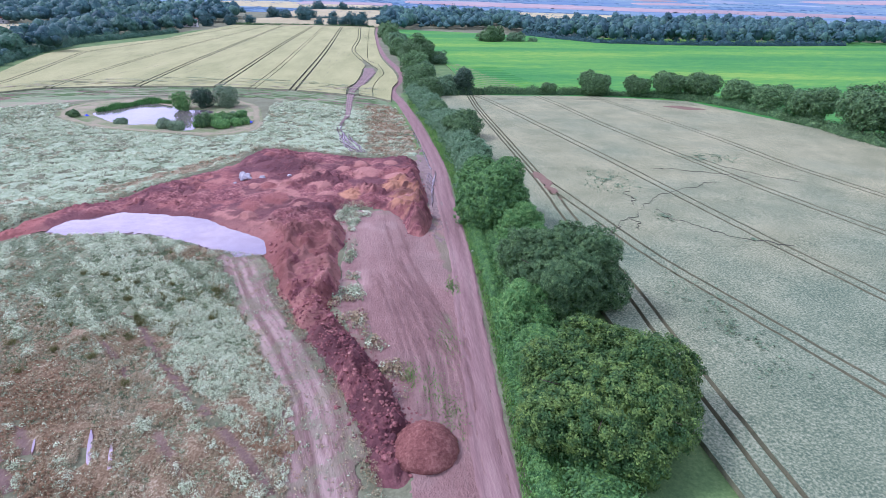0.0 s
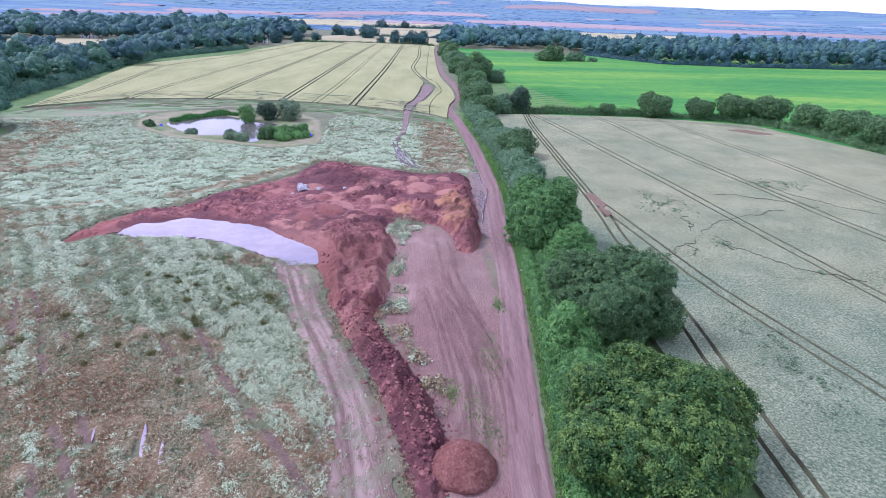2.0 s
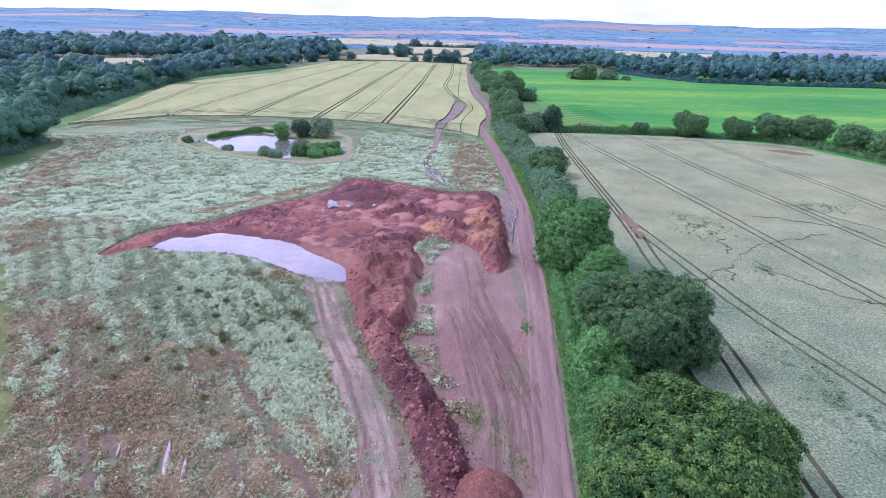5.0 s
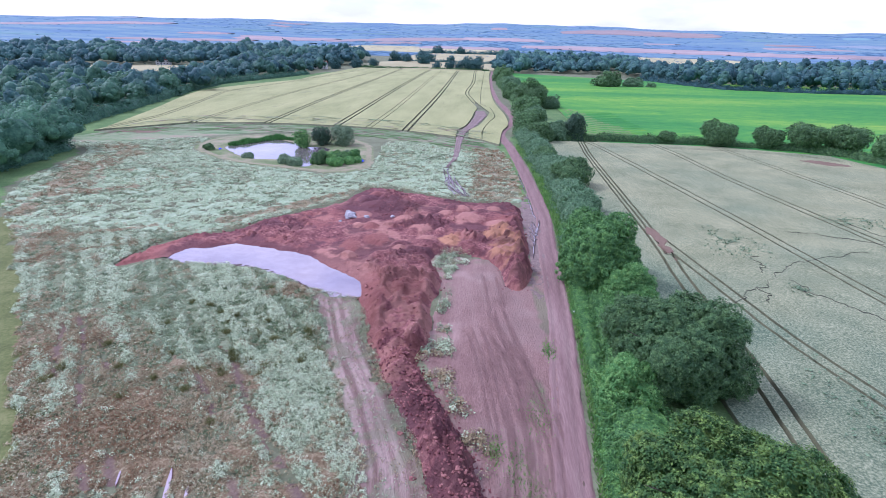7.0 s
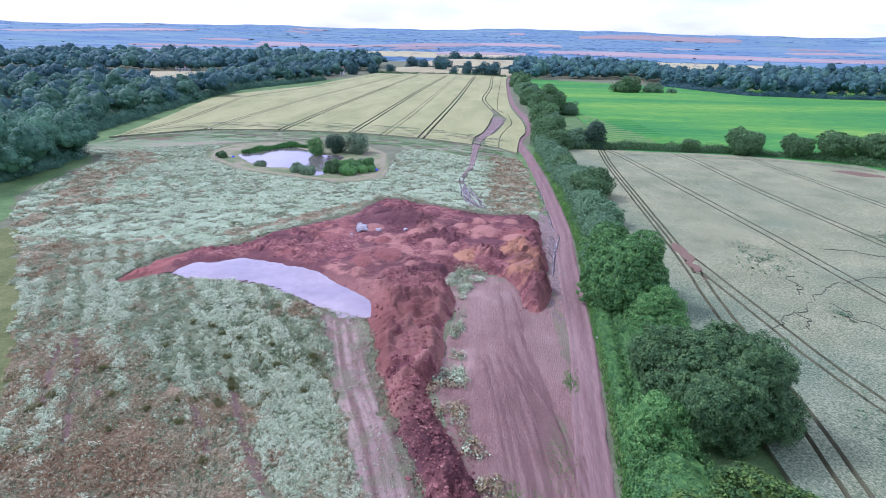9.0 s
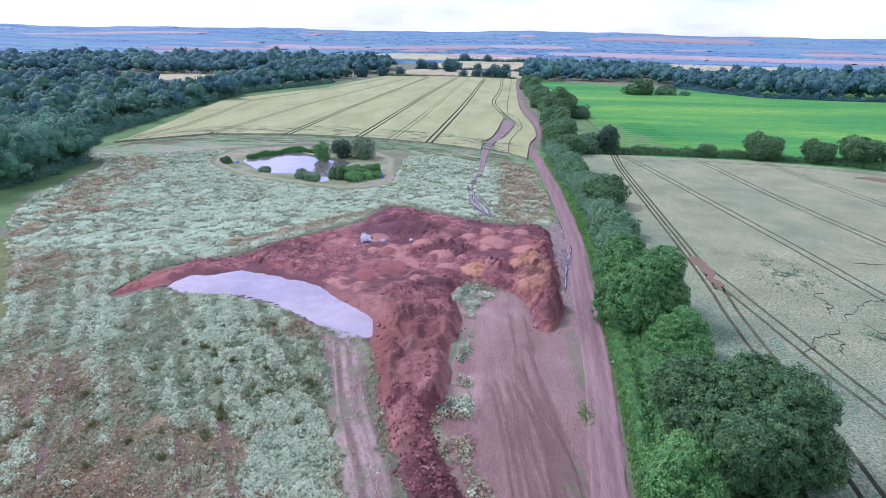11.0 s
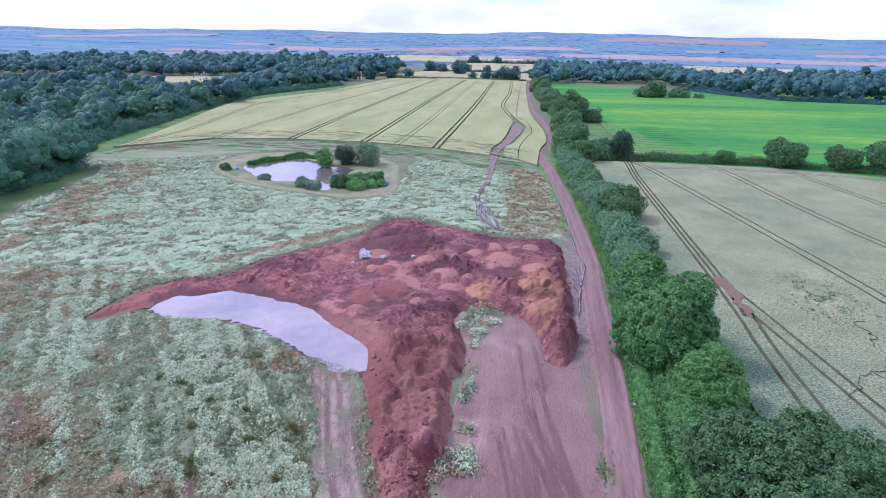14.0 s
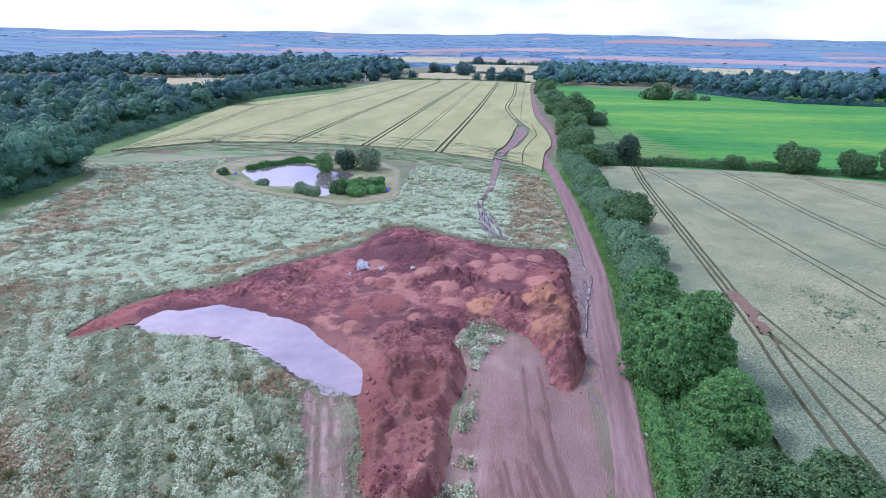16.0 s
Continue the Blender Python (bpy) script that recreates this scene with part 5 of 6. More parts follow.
def crown_cards(rng, r, tall, count, size, low=0.12, lobes=14, squash=1.0):
    """A crown standing on z = 0: boughs round the middle, each covered with domed clumps of leaf sprays, dark gaps between them."""
    domed = low < 0.1
    centre = np.array([0, 0, tall * (0.40 if domed else 0.5 + low / 2)])
    half = np.array([r, r * squash, tall * (0.60 if domed else 0.5 - low / 2)])
    g = rng.normal(0, 1, (lobes, 3))
    g /= np.linalg.norm(g, axis=1)[:, None]
    lobe_c = np.concatenate([[centre], centre + g * half * rng.uniform(0.46, 0.72, (lobes, 1))])
    lobe_r = np.concatenate([[half * 0.74], np.outer(rng.uniform(0.30, 0.50, lobes), np.full(3, min(r, tall * 0.6)))])
    clumps = int(np.clip(count / 60, 16, 800))
    area = 4.6 * np.pi * (half[0] * half[1] + half[0] * half[2] + half[1] * half[2]) / 3
    wide = math.sqrt(area / (np.pi * clumps))
    k = rng.choice(lobes + 1, clumps * 12, p=np.r_[0.16, np.full(lobes, 0.84 / lobes)])
    d = rng.normal(0, 1, (len(k), 3))
    d[:, 2] += 0.15
    d /= np.linalg.norm(d, axis=1)[:, None]
    p = lobe_c[k] + d * lobe_r[k] * rng.uniform(0.74, 1.0, (len(k), 1))
    deep = np.min(np.linalg.norm((p[:, None] - lobe_c[None]) / lobe_r[None], axis=2), axis=1)
    p = p[(deep > 0.72) & (p[:, 2] > 0.12)]
    kept = []
    for q in p:
        if len(kept) < clumps * 1.7 and (not kept or np.min(np.sum((np.array(kept) - q) ** 2, 1)) > (0.78 * wide) ** 2):
            kept.append(q)
    hub = np.array(kept)
    out = (hub - centre) / half
    out /= np.linalg.norm(out, axis=1)[:, None] + 1e-9
    reach_of = wide * rng.uniform(0.72, 1.22, len(hub))
    per = max(count // len(hub), 8)
    own = np.repeat(np.arange(len(hub)), per)
    d = rng.normal(0, 1, (len(own), 3)) + out[own] * 0.9 + (0, 0, 0.35)
    d /= np.linalg.norm(d, axis=1)[:, None]
    ragged = rng.uniform(0.66, 1.10, (len(own), 1)) + 0.35 * (rng.random((len(own), 1)) < 0.12)
    c = hub[own] + d * reach_of[own][:, None] * ragged * (1, 1, 0.85)
    c[:, 2] = np.maximum(c[:, 2], 0.06)
    v, q = cards(c, d * 0.8 + out[own] * 0.25 + (0, 0, 0.2), size * rng.uniform(0.65, 1.25, len(c)), rng, stray=0.36)
    # shaded inner foliage that closes the crown
    parts_v, parts_q, base = [v], [q], len(v)
    for n, (lc, lr) in enumerate(zip(lobe_c, lobe_r)):
        s, f = lump(rng, 1.0, 1.0, 7, 11, 0.22)
        s = (s - (0, 0, 0.55)) * lr * (0.55 if n else 0.62) + lc
        s[:, 2] = np.maximum(s[:, 2], 0.1)
        parts_v.append(s)
        parts_q.append(f + base)
        base += len(s)
    return np.concatenate(parts_v), np.concatenate(parts_q)


def tube(path, radii, seg=8):
    """A tapered round limb along a path."""
    path, radii = np.array(path, float), np.array(radii, float)
    t = np.gradient(path, axis=0)
    t /= np.linalg.norm(t, axis=1)[:, None]
    a = np.cross(t, (0.31, 0.92, 0.2))
    a /= np.linalg.norm(a, axis=1)[:, None]
    b = np.cross(t, a)
    th = np.linspace(0, 2 * np.pi, seg, endpoint=False)
    v = path[:, None] + radii[:, None, None] * (a[:, None] * np.cos(th)[None, :, None] + b[:, None] * np.sin(th)[None, :, None])
    i = np.arange(len(path) * seg).reshape(len(path), seg)
    return v.reshape(-1, 3), np.stack([i[:-1], np.roll(i, -1, 1)[:-1], np.roll(i, -1, 1)[1:], i[1:]], -1).reshape(-1, 4)


def tree(name, seed, r, tall, count, size, leaf, label, category="tree", group="", low=0.12, stem=True, lobes=14, limbs=5, squash=1.0):
    rng = np.random.default_rng(seed)
    root = tagged(new(name), label, category, group)
    v, q = crown_cards(rng, r, tall, count, size, low, lobes, squash)
    thing("crown", v, q, leaf, parent=root)
    if stem:
        girth = max(0.10, tall * 0.032)
        lean = rng.normal(0, 0.02 * tall, 2)
        v, q = tube([(0, 0, -0.3), (0, 0, 0.2), (lean[0] * 0.4, lean[1] * 0.4, tall * 0.35), (lean[0], lean[1], tall * 0.8)], [girth * 1.5, girth, girth * 0.75, girth * 0.2])
        thing("trunk", v, q, M_BARK, parent=root, smooth=True)
        for k in range(limbs):
            a = k * 6.28 / limbs + rng.random()
            d = np.array([math.cos(a), math.sin(a)])
            z0 = tall * rng.uniform(0.22, 0.4)
            v, q = tube([(*(d * 0.05), z0), (*(d * r * 0.35), z0 + tall * 0.14), (*(d * r * 0.72), z0 + tall * rng.uniform(0.2, 0.36))], [girth * 0.5, girth * 0.3, girth * 0.08], 6)
            thing("limb", v, q, M_BARK, parent=root, smooth=True)
    return root


def ground_at(x, y):
    return float(land(np.array([float(x)]), np.array([float(y)]))[0])


def stand(ob, x, y, turn=0.0, size=1.0):
    ob.matrix_basis = pose(x, y, ground_at(x, y), 0, 0, turn) @ Matrix.Scale(size, 4)
    return ob


stand(tree("oak_tree", 1, 8.9, 8.5, 130000, 0.115, M_OAK_LIGHT, "broad yellowish-green oak in the hedge beside the track", group="hedgerow trees", low=0.06, lobes=24), 18.5, 37.8)
stand(tree("oak_tree", 2, 7.9, 9.8, 96000, 0.115, M_OAK, "large dark green oak spreading over the wheat", group="hedgerow trees", low=0.08, lobes=22), 20.6, 58.2)
stand(tree("ash_tree", 3, 3.4, 5.2, 24000, 0.10, M_ASH, "small bright green ash sapling in the hedge", group="hedgerow trees", low=0.02, lobes=12), 15.2, 54.0)
stand(tree("ash_tree", 4, 4.5, 5.6, 30000, 0.11, M_ASH, "feathery bright green young ash in the hedge", group="hedgerow trees", low=0.02, lobes=14), 20.2, 75.6)
stand(tree("maple_tree", 5, 6.7, 10.4, 60000, 0.14, M_FIELD_MAPLE, "tall rounded green field maple in the hedge", group="hedgerow trees", low=0.04, lobes=24), 18.2, 84.0)
stand(tree("hawthorn_tree", 6, 5.8, 6.8, 9000, 0.24, M_OAK, "dark rounded hawthorn tree beside the wheat", group="hedgerow trees", low=0.10, lobes=12), 21.4, 141)
stand(tree("hawthorn_tree", 7, 4.6, 5.2, 5000, 0.26, M_THORN, "grey-green hawthorn in the hedge", group="hedgerow trees", low=0.02), 16.8, 186)
stand(tree("oak_tree", 8, 7.4, 9.6, 8000, 0.30, M_OAK, "rounded dark oak where the track bends", group="hedgerow trees", low=0.05), 16.4, 231)
stand(tree("alder_tree", 9, 4.6, 10.4, 6000, 0.28, M_DARKLEAF, "slender dark alder at the field corner", group="hedgerow trees", low=0.08), 31.7, 214)
stand(tree("oak_tree", 10, 10.4, 14.2, 8000, 0.42, M_OAK, "tall dark oak on the hedge line", group="hedgerow trees", low=0.05), 22, 318)
stand(tree("hawthorn_tree", 11, 6.0, 6.8, 4000, 0.34, M_THORN, "low dark thorn beside the green crop", group="hedgerow trees", low=0.04), 33, 318)
stand(tree("oak_tree", 12, 8.6, 13.0, 4000, 0.55, M_OAK, "distant oak on the hedge line", group="hedgerow trees", low=0.05), 10.5, 528)
stand(tree("oak_tree", 13, 8.0, 11.0, 5000, 0.45, M_THORN, "rounded oak on the hedge line", group="hedgerow trees", low=0.05), 14, 420)
stand(tree("oak_tree", 14, 7.0, 9.0, 5000, 0.38, M_OAK, "bushy oak on the hedge line", group="hedgerow trees", low=0.05), 17.5, 275)

for k, (x, y, r, h, leaf) in enumerate(((18.6, 103.5, 4.6, 5.4, M_FIELD_MAPLE), (20.4, 120, 4.8, 5.2, M_THORN), (19.6, 155, 4.4, 5.0, M_THORN), (17.4, 171, 4.2, 5.2, M_OAK), (18.4, 206, 5.4, 7.0, M_OAK), (25.2, 213, 5.0, 6.6, M_THORN), (19, 250, 6.5, 8.0, M_THORN), (14.4, 365, 8.0, 9.0, M_OAK))):
    stand(tree("thorn_tree", 70 + k, r, h, int(1500 * r), 0.15 + 0.0007 * y, leaf, "bushy rounded thorn grown out of the hedge", group="hedgerow trees", low=0.02, lobes=12), x, y)

field_oak = tree("oak_tree", 20, 6.2, 9.0, 7000, 0.27, M_OAK, "rounded dark oak standing in the far hedge", group="field hedge trees", low=0.14)
stand(field_oak, 80.5, 210)
field_thorn = tree("oak_tree", 21, 7.4, 9.2, 7000, 0.28, M_OAK, "broad dark oak standing in the far hedge", group="field hedge trees", low=0.14, squash=0.8)
stand(field_thorn, 108, 206)
for k, (x, y, s) in enumerate(((97, 209, 0.84), (118, 200, 1.06), (124.5, 188, 1.05), (129.0, 176, 1.0), (131, 160, 1.22), (134, 143, 1.4), (136, 128, 1.3), (141, 112, 1.2), (150, 98, 1.3), (64, 212, 0.5), (150, 82, 1.3))):
    copy_thing((field_oak, field_thorn)[k % 2], pose(x, y, ground_at(x, y), 0, 0, 47 * k) @ Matrix.Scale(s, 4))


def hedge(name, line, wide, tall, per_m, size, leaf, seed, label, kind=""):
    """A long uneven hedge of leaf sprays."""
    rng = np.random.default_rng(seed)
    line = np.array(line, float)
    seg = np.r_[0, np.cumsum(np.hypot(*np.diff(line, axis=0).T))]
    n = int(seg[-1] * per_m / 8)
    s = rng.random(n) * seg[-1]
    w = wide * (0.65 + 0.7 * vnoise(s / 5.0, s * 0, seed))
    h = tall * (0.55 + 0.8 * vnoise(s / 4.0, s * 0 + 9, seed))
    th = rng.random(n) * np.pi
    q = rng.uniform(0.75, 1.02, n)
    off, z = np.cos(th) * w * q, np.sin(th) * h * q
    c = np.stack([np.interp(s, seg, line[:, 0]), np.interp(s, seg, line[:, 1])], -1)
    t = np.stack([np.interp(s + 0.5, seg, line[:, 0]), np.interp(s + 0.5, seg, line[:, 1])], -1) - c
    t /= np.linalg.norm(t, axis=1)[:, None] + 1e-9
    p = np.c_[c + np.stack([t[:, 1], -t[:, 0]], -1) * off[:, None], np.maximum(z, 0.05)]
    out = np.c_[np.stack([t[:, 1], -t[:, 0]], -1) * np.cos(th)[:, None], np.sin(th)]
    p = np.repeat(p, 8, 0) + rng.normal(0, size * 1.5, (n * 8, 3))
    p[:, 2] = np.maximum(p[:, 2], 0.05) + land(p[:, 0], p[:, 1])
    v, q = cards(p, np.repeat(out, 8, 0) * 0.7 + (0, 0, 0.3), size * rng.uniform(0.7, 1.25, len(p)), rng)
    k = max(int(seg[-1] / 1.5), 3)
    sc = np.linspace(0, seg[-1], k)
    cc = np.stack([np.interp(sc, seg, line[:, 0]), np.interp(sc, seg, line[:, 1])], -1)
    tc = np.gradient(cc, axis=0)
    tc /= np.linalg.norm(tc, axis=1)[:, None]
    arc = np.linspace(0, np.pi, 9)
    wc = wide * (0.65 + 0.7 * vnoise(sc / 5.0, sc * 0, seed)) * 0.72
    hc = tall * (0.55 + 0.8 * vnoise(sc / 4.0, sc * 0 + 9, seed)) * 0.74
    xy = cc[:, None] + np.stack([tc[:, 1], -tc[:, 0]], -1)[:, None] * (np.cos(arc)[None] * wc[:, None])[..., None]
    zz = np.sin(arc)[None] * hc[:, None] * (0.85 + 0.3 * rng.random((k, 9)))
    core = np.c_[xy.reshape(-1, 2), (zz + land(xy[..., 0], xy[..., 1])).ravel()]
    ob = tagged(new(name), label, "hedge", "hedges", kind)
    thing("foliage", v, q, leaf, parent=ob)
    thing("inner_growth", core, grid_faces(9, k), leaf, parent=ob)
    return ob


hedge("hedge", [(16.5, 14), (15.8, 30), (16.0, 50), (17.2, 72), (18.2, 95)], 3.2, 2.8, 380, 0.14, M_FIELD_MAPLE, 101, "dense green hedge growing under the oaks")
hedge("hedge", [(18.4, 94), (19.2, 112), (19.4, 128), (18.4, 150), (16.5, 172), (14.6, 200), (13.6, 222)], 4.2, 4.4, 240, 0.2, M_THORN, 102, "grey-green hawthorn hedge along the track")
hedge("hedge", [(13.5, 220), (16, 250), (19, 290), (17, 340), (13, 400), (9, 470), (7.5, 560), (6, 690)], 4.0, 5.0, 110, 0.3, M_OAK, 103, "dark overgrown hedge between track and green field")
hedge("hedge", [(26, 212), (36, 212.6), (52, 212.6), (70, 212), (80, 211.5), (92, 209.5), (105, 206), (116, 198), (122.5, 186), (125.5, 173), (127, 158), (128, 131), (138, 100), (160, 62)], 2.0, 3.0, 200, 0.2, M_OAK, 104, "dark clipped hedge along the wheat field's far side")
hedge("hedge", [(-172, 712), (-80, 708), (-4, 700)], 1.6, 1.8, 60, 0.4, M_OAK, 105, "low dark hedge closing the upper wheat field")
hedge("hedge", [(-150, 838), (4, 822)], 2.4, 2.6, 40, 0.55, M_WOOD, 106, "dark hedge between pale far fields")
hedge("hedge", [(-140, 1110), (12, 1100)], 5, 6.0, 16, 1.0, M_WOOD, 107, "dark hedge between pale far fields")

hedge("hedge", [(11.6, 26), (12.4, 40), (13.2, 55), (14.2, 72), (15.2, 92), (15.8, 108)], 1.3, 1.2, 300, 0.10, M_FIELD_MAPLE, 110, "bright green nettles and brambles fringing the track")

bush = tree("bush", 30, 14, 11.5, 5000, 0.6, M_OAK, "dense rounded thicket standing in the green crop", "bush", low=0.0, stem=False, squash=0.7)
stand(bush, 97, 496)
stand(tree("bush", 31, 9, 7.0, 2500, 0.55, M_THORN, "lower thicket beside the larger one in the crop", "bush", low=0.0, stem=False, squash=0.7), 119, 500)
stand(tree("bush", 32, 4, 3.4, 900, 0.45, M_THORN, "small outlying thorn bush in the crop", "bush", low=0.0, stem=False), 133, 499)

# pond side
stand(tree("willow_tree", 40, 2.4, 6.4, 4200, 0.17, M_ASH, "slim bright green sallow at the pond edge", group="pond trees", low=0.0), -60.0, 183.4)
stand(tree("alder_tree", 41, 3.3, 6.2, 4200, 0.18, M_DARKLEAF, "dark open-crowned alder by the pond", group="pond trees", low=0.02, lobes=8), -54.2, 187.0)
stand(tree("willow_tree", 42, 3.9, 6.8, 5600, 0.18, M_WILLOW, "rounded grey-green willow by the pond", group="pond trees", low=0.03), -47.6, 187.0)
for k, (x, y, r, h, leaf, text) in enumerate(((-46.2, 157.2, 2.1, 4.4, M_OAK, "upright dark green bush at the pond edge"), (-41.6, 156.0, 3.0, 2.6, M_ASH, "bright green spreading bush by the pond"), (-43.0, 162.5, 3.4, 2.8, M_FIELD_MAPLE, "green bushy scrub at the pond edge"), (-38.3, 164.2, 2.2, 3.2, M_FIELD_MAPLE, "rounded green bush by the pond path"), (-56.2, 156.6, 2.5, 2.4, M_WILLOW, "low grey-green sallow at the pond edge"), (-52.6, 154.6, 2.6, 2.6, M_WILLOW, "low grey-green sallow on the bank"), (-69.6, 162.4, 2.2, 1.5, M_WILLOW, "small greyish bush on the pond bank"), (-85.4, 170.6, 1.5, 2.0, M_OAK, "small dark bush beside the pond path"), (-48.6, 160.0, 1.8, 1.8, M_FIELD_MAPLE, "low green bush hanging over the water"), (-38.6, 158.8, 2.0, 2.0, M_ASH, "bright green bush on the bank"), (-44.6, 159.6, 2.8, 3.0, M_ASH, "bright green bush at the water's edge"), (-40.6, 161.6, 2.6, 2.4, M_FIELD_MAPLE, "green bush on the pond bank"), (-41.0, 166.2, 2.0, 2.2, M_WILLOW, "grey-green sallow on the bank"), (-36.6, 160.6, 1.6, 1.6, M_ASH, "low green bush by the path"))):
    stand(tree("bush", 50 + k, r, h, int(2600 * r), 0.13, leaf, text, "bush", "pond bushes", low=0.0, stem=False, lobes=12), x, y)


def blades(c, tall, wide, rng, bend=0.3):
    """Upright grass blades standing at c."""
    n = len(c)
    a = rng.random(n) * 6.283
    side = np.stack([np.cos(a), np.sin(a), 0 * a], -1) * np.broadcast_to(wide, (n,))[:, None]
    tip = np.stack([rng.normal(0, bend, n), rng.normal(0, bend, n), np.ones(n)], -1) * np.broadcast_to(tall, (n,))[:, None]
    v = np.stack([c - side, c + side, c + tip], 1)
    return v.reshape(-1, 3), np.arange(3 * n).reshape(n, 3)


def scatter(rng, n, outline, far=0.0):
    lo, hi = outline.min(0), outline.max(0)
    p = rng.uniform(lo, hi, (n, 2))
    return p[reach(p[:, 0], p[:, 1], outline) > far]


rng = np.random.default_rng(77)
reed_bed = rounded([(-84, 181), (-80, 188), (-74, 196), (-68, 195), (-66, 191.5), (-72, 192.5), (-78, 185.5), (-81.5, 180.5)])
p = scatter(rng, 26000, reed_bed)
v, q = blades(np.c_[p, land(p[:, 0], p[:, 1]) - 0.1], rng.uniform(0.5, 1.0, len(p)) * (0.9 + 1.4 * vnoise(p[:, 0] / 3, p[:, 1] / 3, 78)), 0.08, rng, 0.22)
thing("reeds", v, q, M_REED, "dense green reed bed along the pond's far bank", "reeds", kind="stuff")
verge_zone = rounded([(9.8, 22), (10.8, 43), (12.0, 60), (13.0, 85), (14.0, 112), (13.2, 140), (12, 165), (9.6, 196), (14, 200), (17, 165), (18, 130), (17.5, 100), (16.5, 60), (16, 20)])
p = scatter(rng, 90000, verge_zone)
p = p[rng.random(len(p)) < 1.15 - p[:, 1] / 230]
v, q = blades(np.c_[p, land(p[:, 0], p[:, 1])], rng.uniform(0.25, 0.8, len(p)), 0.05, rng, 0.4)
thing("verge_grass", v, q, M_BLADE, "tall bright green grass and nettles beside the track", "grass", kind="stuff")

a, b = np.meshgrid(np.linspace(-1.3, 1.3, 22), np.linspace(-1.1, 1.1, 18))
z = 1.1 * np.exp(-(a**2) * 1.1 - (b**2) * 1.3) + 0.25 * (fbm(a + 7, b + 3, 0.6, 88) - 0.4)
z = np.maximum(z, 0.02)
top = np.stack([a.ravel(), b.ravel(), z.ravel()], -1)
ob = thing("tarpaulin", top, grid_faces(22, 18), M_TARP, "crumpled blue tarpaulin heaped on the pond bank", "tarpaulin", smooth=True)
ob.location = (-36.2, 162.2, ground_at(-36.2, 162.2) + 0.05)
ob = copy_thing(ob, pose(-82.6, 172.0, ground_at(-82.6, 172.0) + 0.03, 0, 0, 70) @ Matrix.Scale(0.45, 4))

# ---- meadow of white mayweed ----


def shards(c, normal, size, rng):
    """Small three-cornered leaf and flower sprays at c."""
    n = len(c)
    nrm = normal + rng.normal(0, 0.3, (n, 3))
    nrm /= np.linalg.norm(nrm, axis=1)[:, None] + 1e-9
    a = np.cross(nrm, rng.normal(0, 1, (n, 3)))
    a /= np.linalg.norm(a, axis=1)[:, None] + 1e-9
    b = np.cross(nrm, a)
    s = np.broadcast_to(size, (n,))[:, None]
    v = np.stack([c + a * s, c - a * s * 0.5 + b * s * 0.8, c - a * s * 0.5 - b * s * 0.8], 1)
    return v.reshape(-1, 3), np.arange(3 * n).reshape(n, 3)


def weeds(name, points, spread, tall, rng, bloom, dry, pieces, label, shade=None, rust=None):
    """Bushy tufts of weed, each a small dome of leaf and flower sprays. bloom, dry, shade, rust: chance for each tuft;
    shade picks a darker leaf colour.
    """
    n = len(points)
    pick = np.clip(0.5 + 1.2 * (fbm(points[:, 0], points[:, 1], 1.1, 401, 2) - 0.5) + rng.normal(0, 0.20, n), 0, 1)
    pick_dry = np.clip(0.5 + 1.2 * (fbm(points[:, 0], points[:, 1], 1.9, 403, 2) - 0.5) + rng.normal(0, 0.22, n), 0, 1)
    kind_of = np.where(pick < bloom, 1, np.where(pick_dry < dry, 2, 0))
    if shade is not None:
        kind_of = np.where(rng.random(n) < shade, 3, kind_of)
    if rust is not None:
        kind_of = np.where(rng.random(n) < rust, 4, kind_of)
    own = np.repeat(np.arange(n), pieces)
    g = rng.normal(0, 1, (n * pieces, 3))
    g[:, 2] = np.abs(g[:, 2]) * 0.9
    g /= np.linalg.norm(g, axis=1)[:, None]
    s, h = spread[own], tall[own]
    xy = points[own] + g[:, :2] * s[:, None] * rng.uniform(0.5, 1.0, (len(own), 1))
    c = np.c_[xy, (land(points[:, 0], points[:, 1]) + 0.06)[own] + h * (0.15 + 0.85 * g[:, 2])]
    shown = np.where(rng.random(len(own)) < 0.14, rng.integers(0, 3, len(own)), kind_of[own])
    away = step(45, 100, np.hypot(points[:, 0], points[:, 1] - 15))[own]
    v, q = shards(c, g + np.c_[np.zeros((len(own), 2)), 0.30 + 0.7 * away], s * rng.uniform(0.18, 0.34, len(own)) * (1 - 0.10 * away), rng)
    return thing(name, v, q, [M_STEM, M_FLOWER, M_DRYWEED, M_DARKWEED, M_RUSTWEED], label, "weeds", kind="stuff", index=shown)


rng = np.random.default_rng(5)
p = np.concatenate([scatter(rng, 36000, MEADOW), rng.uniform((-76, 29), (-7, 96), (52000, 2)), rng.uniform((-48, 29), (-7, 60), (18000, 2))])
p = p[reach(p[:, 0], p[:, 1], MEADOW) > (fbm(p[:, 0], p[:, 1], 3.0, 91) - 0.5) * 3]
across, along = 0.8 * p[:, 0] + 0.6 * p[:, 1], 0.8 * p[:, 1] - 0.6 * p[:, 0]
rows_tone = fbm(across * 2.0 + 0.8 * np.sin(along / 9), along * 0.16, 5.0, 92, 3)
ripple = fbm(p[:, 0] * 0.40 + 0.25 * p[:, 1], p[:, 1] * 1.5 - 0.35 * p[:, 0], 4.0, 97, 4)
far_part = step(84, 110, p[:, 1])
rows_tone = rows_tone * (1 - far_part) + ripple * far_part
patch = fbm(p[:, 0], p[:, 1], 16.0, 93, 3)
near_dry = near_dryness(p[:, 0], p[:, 1])
west_dry = west_dryness(p[:, 0], p[:, 1])
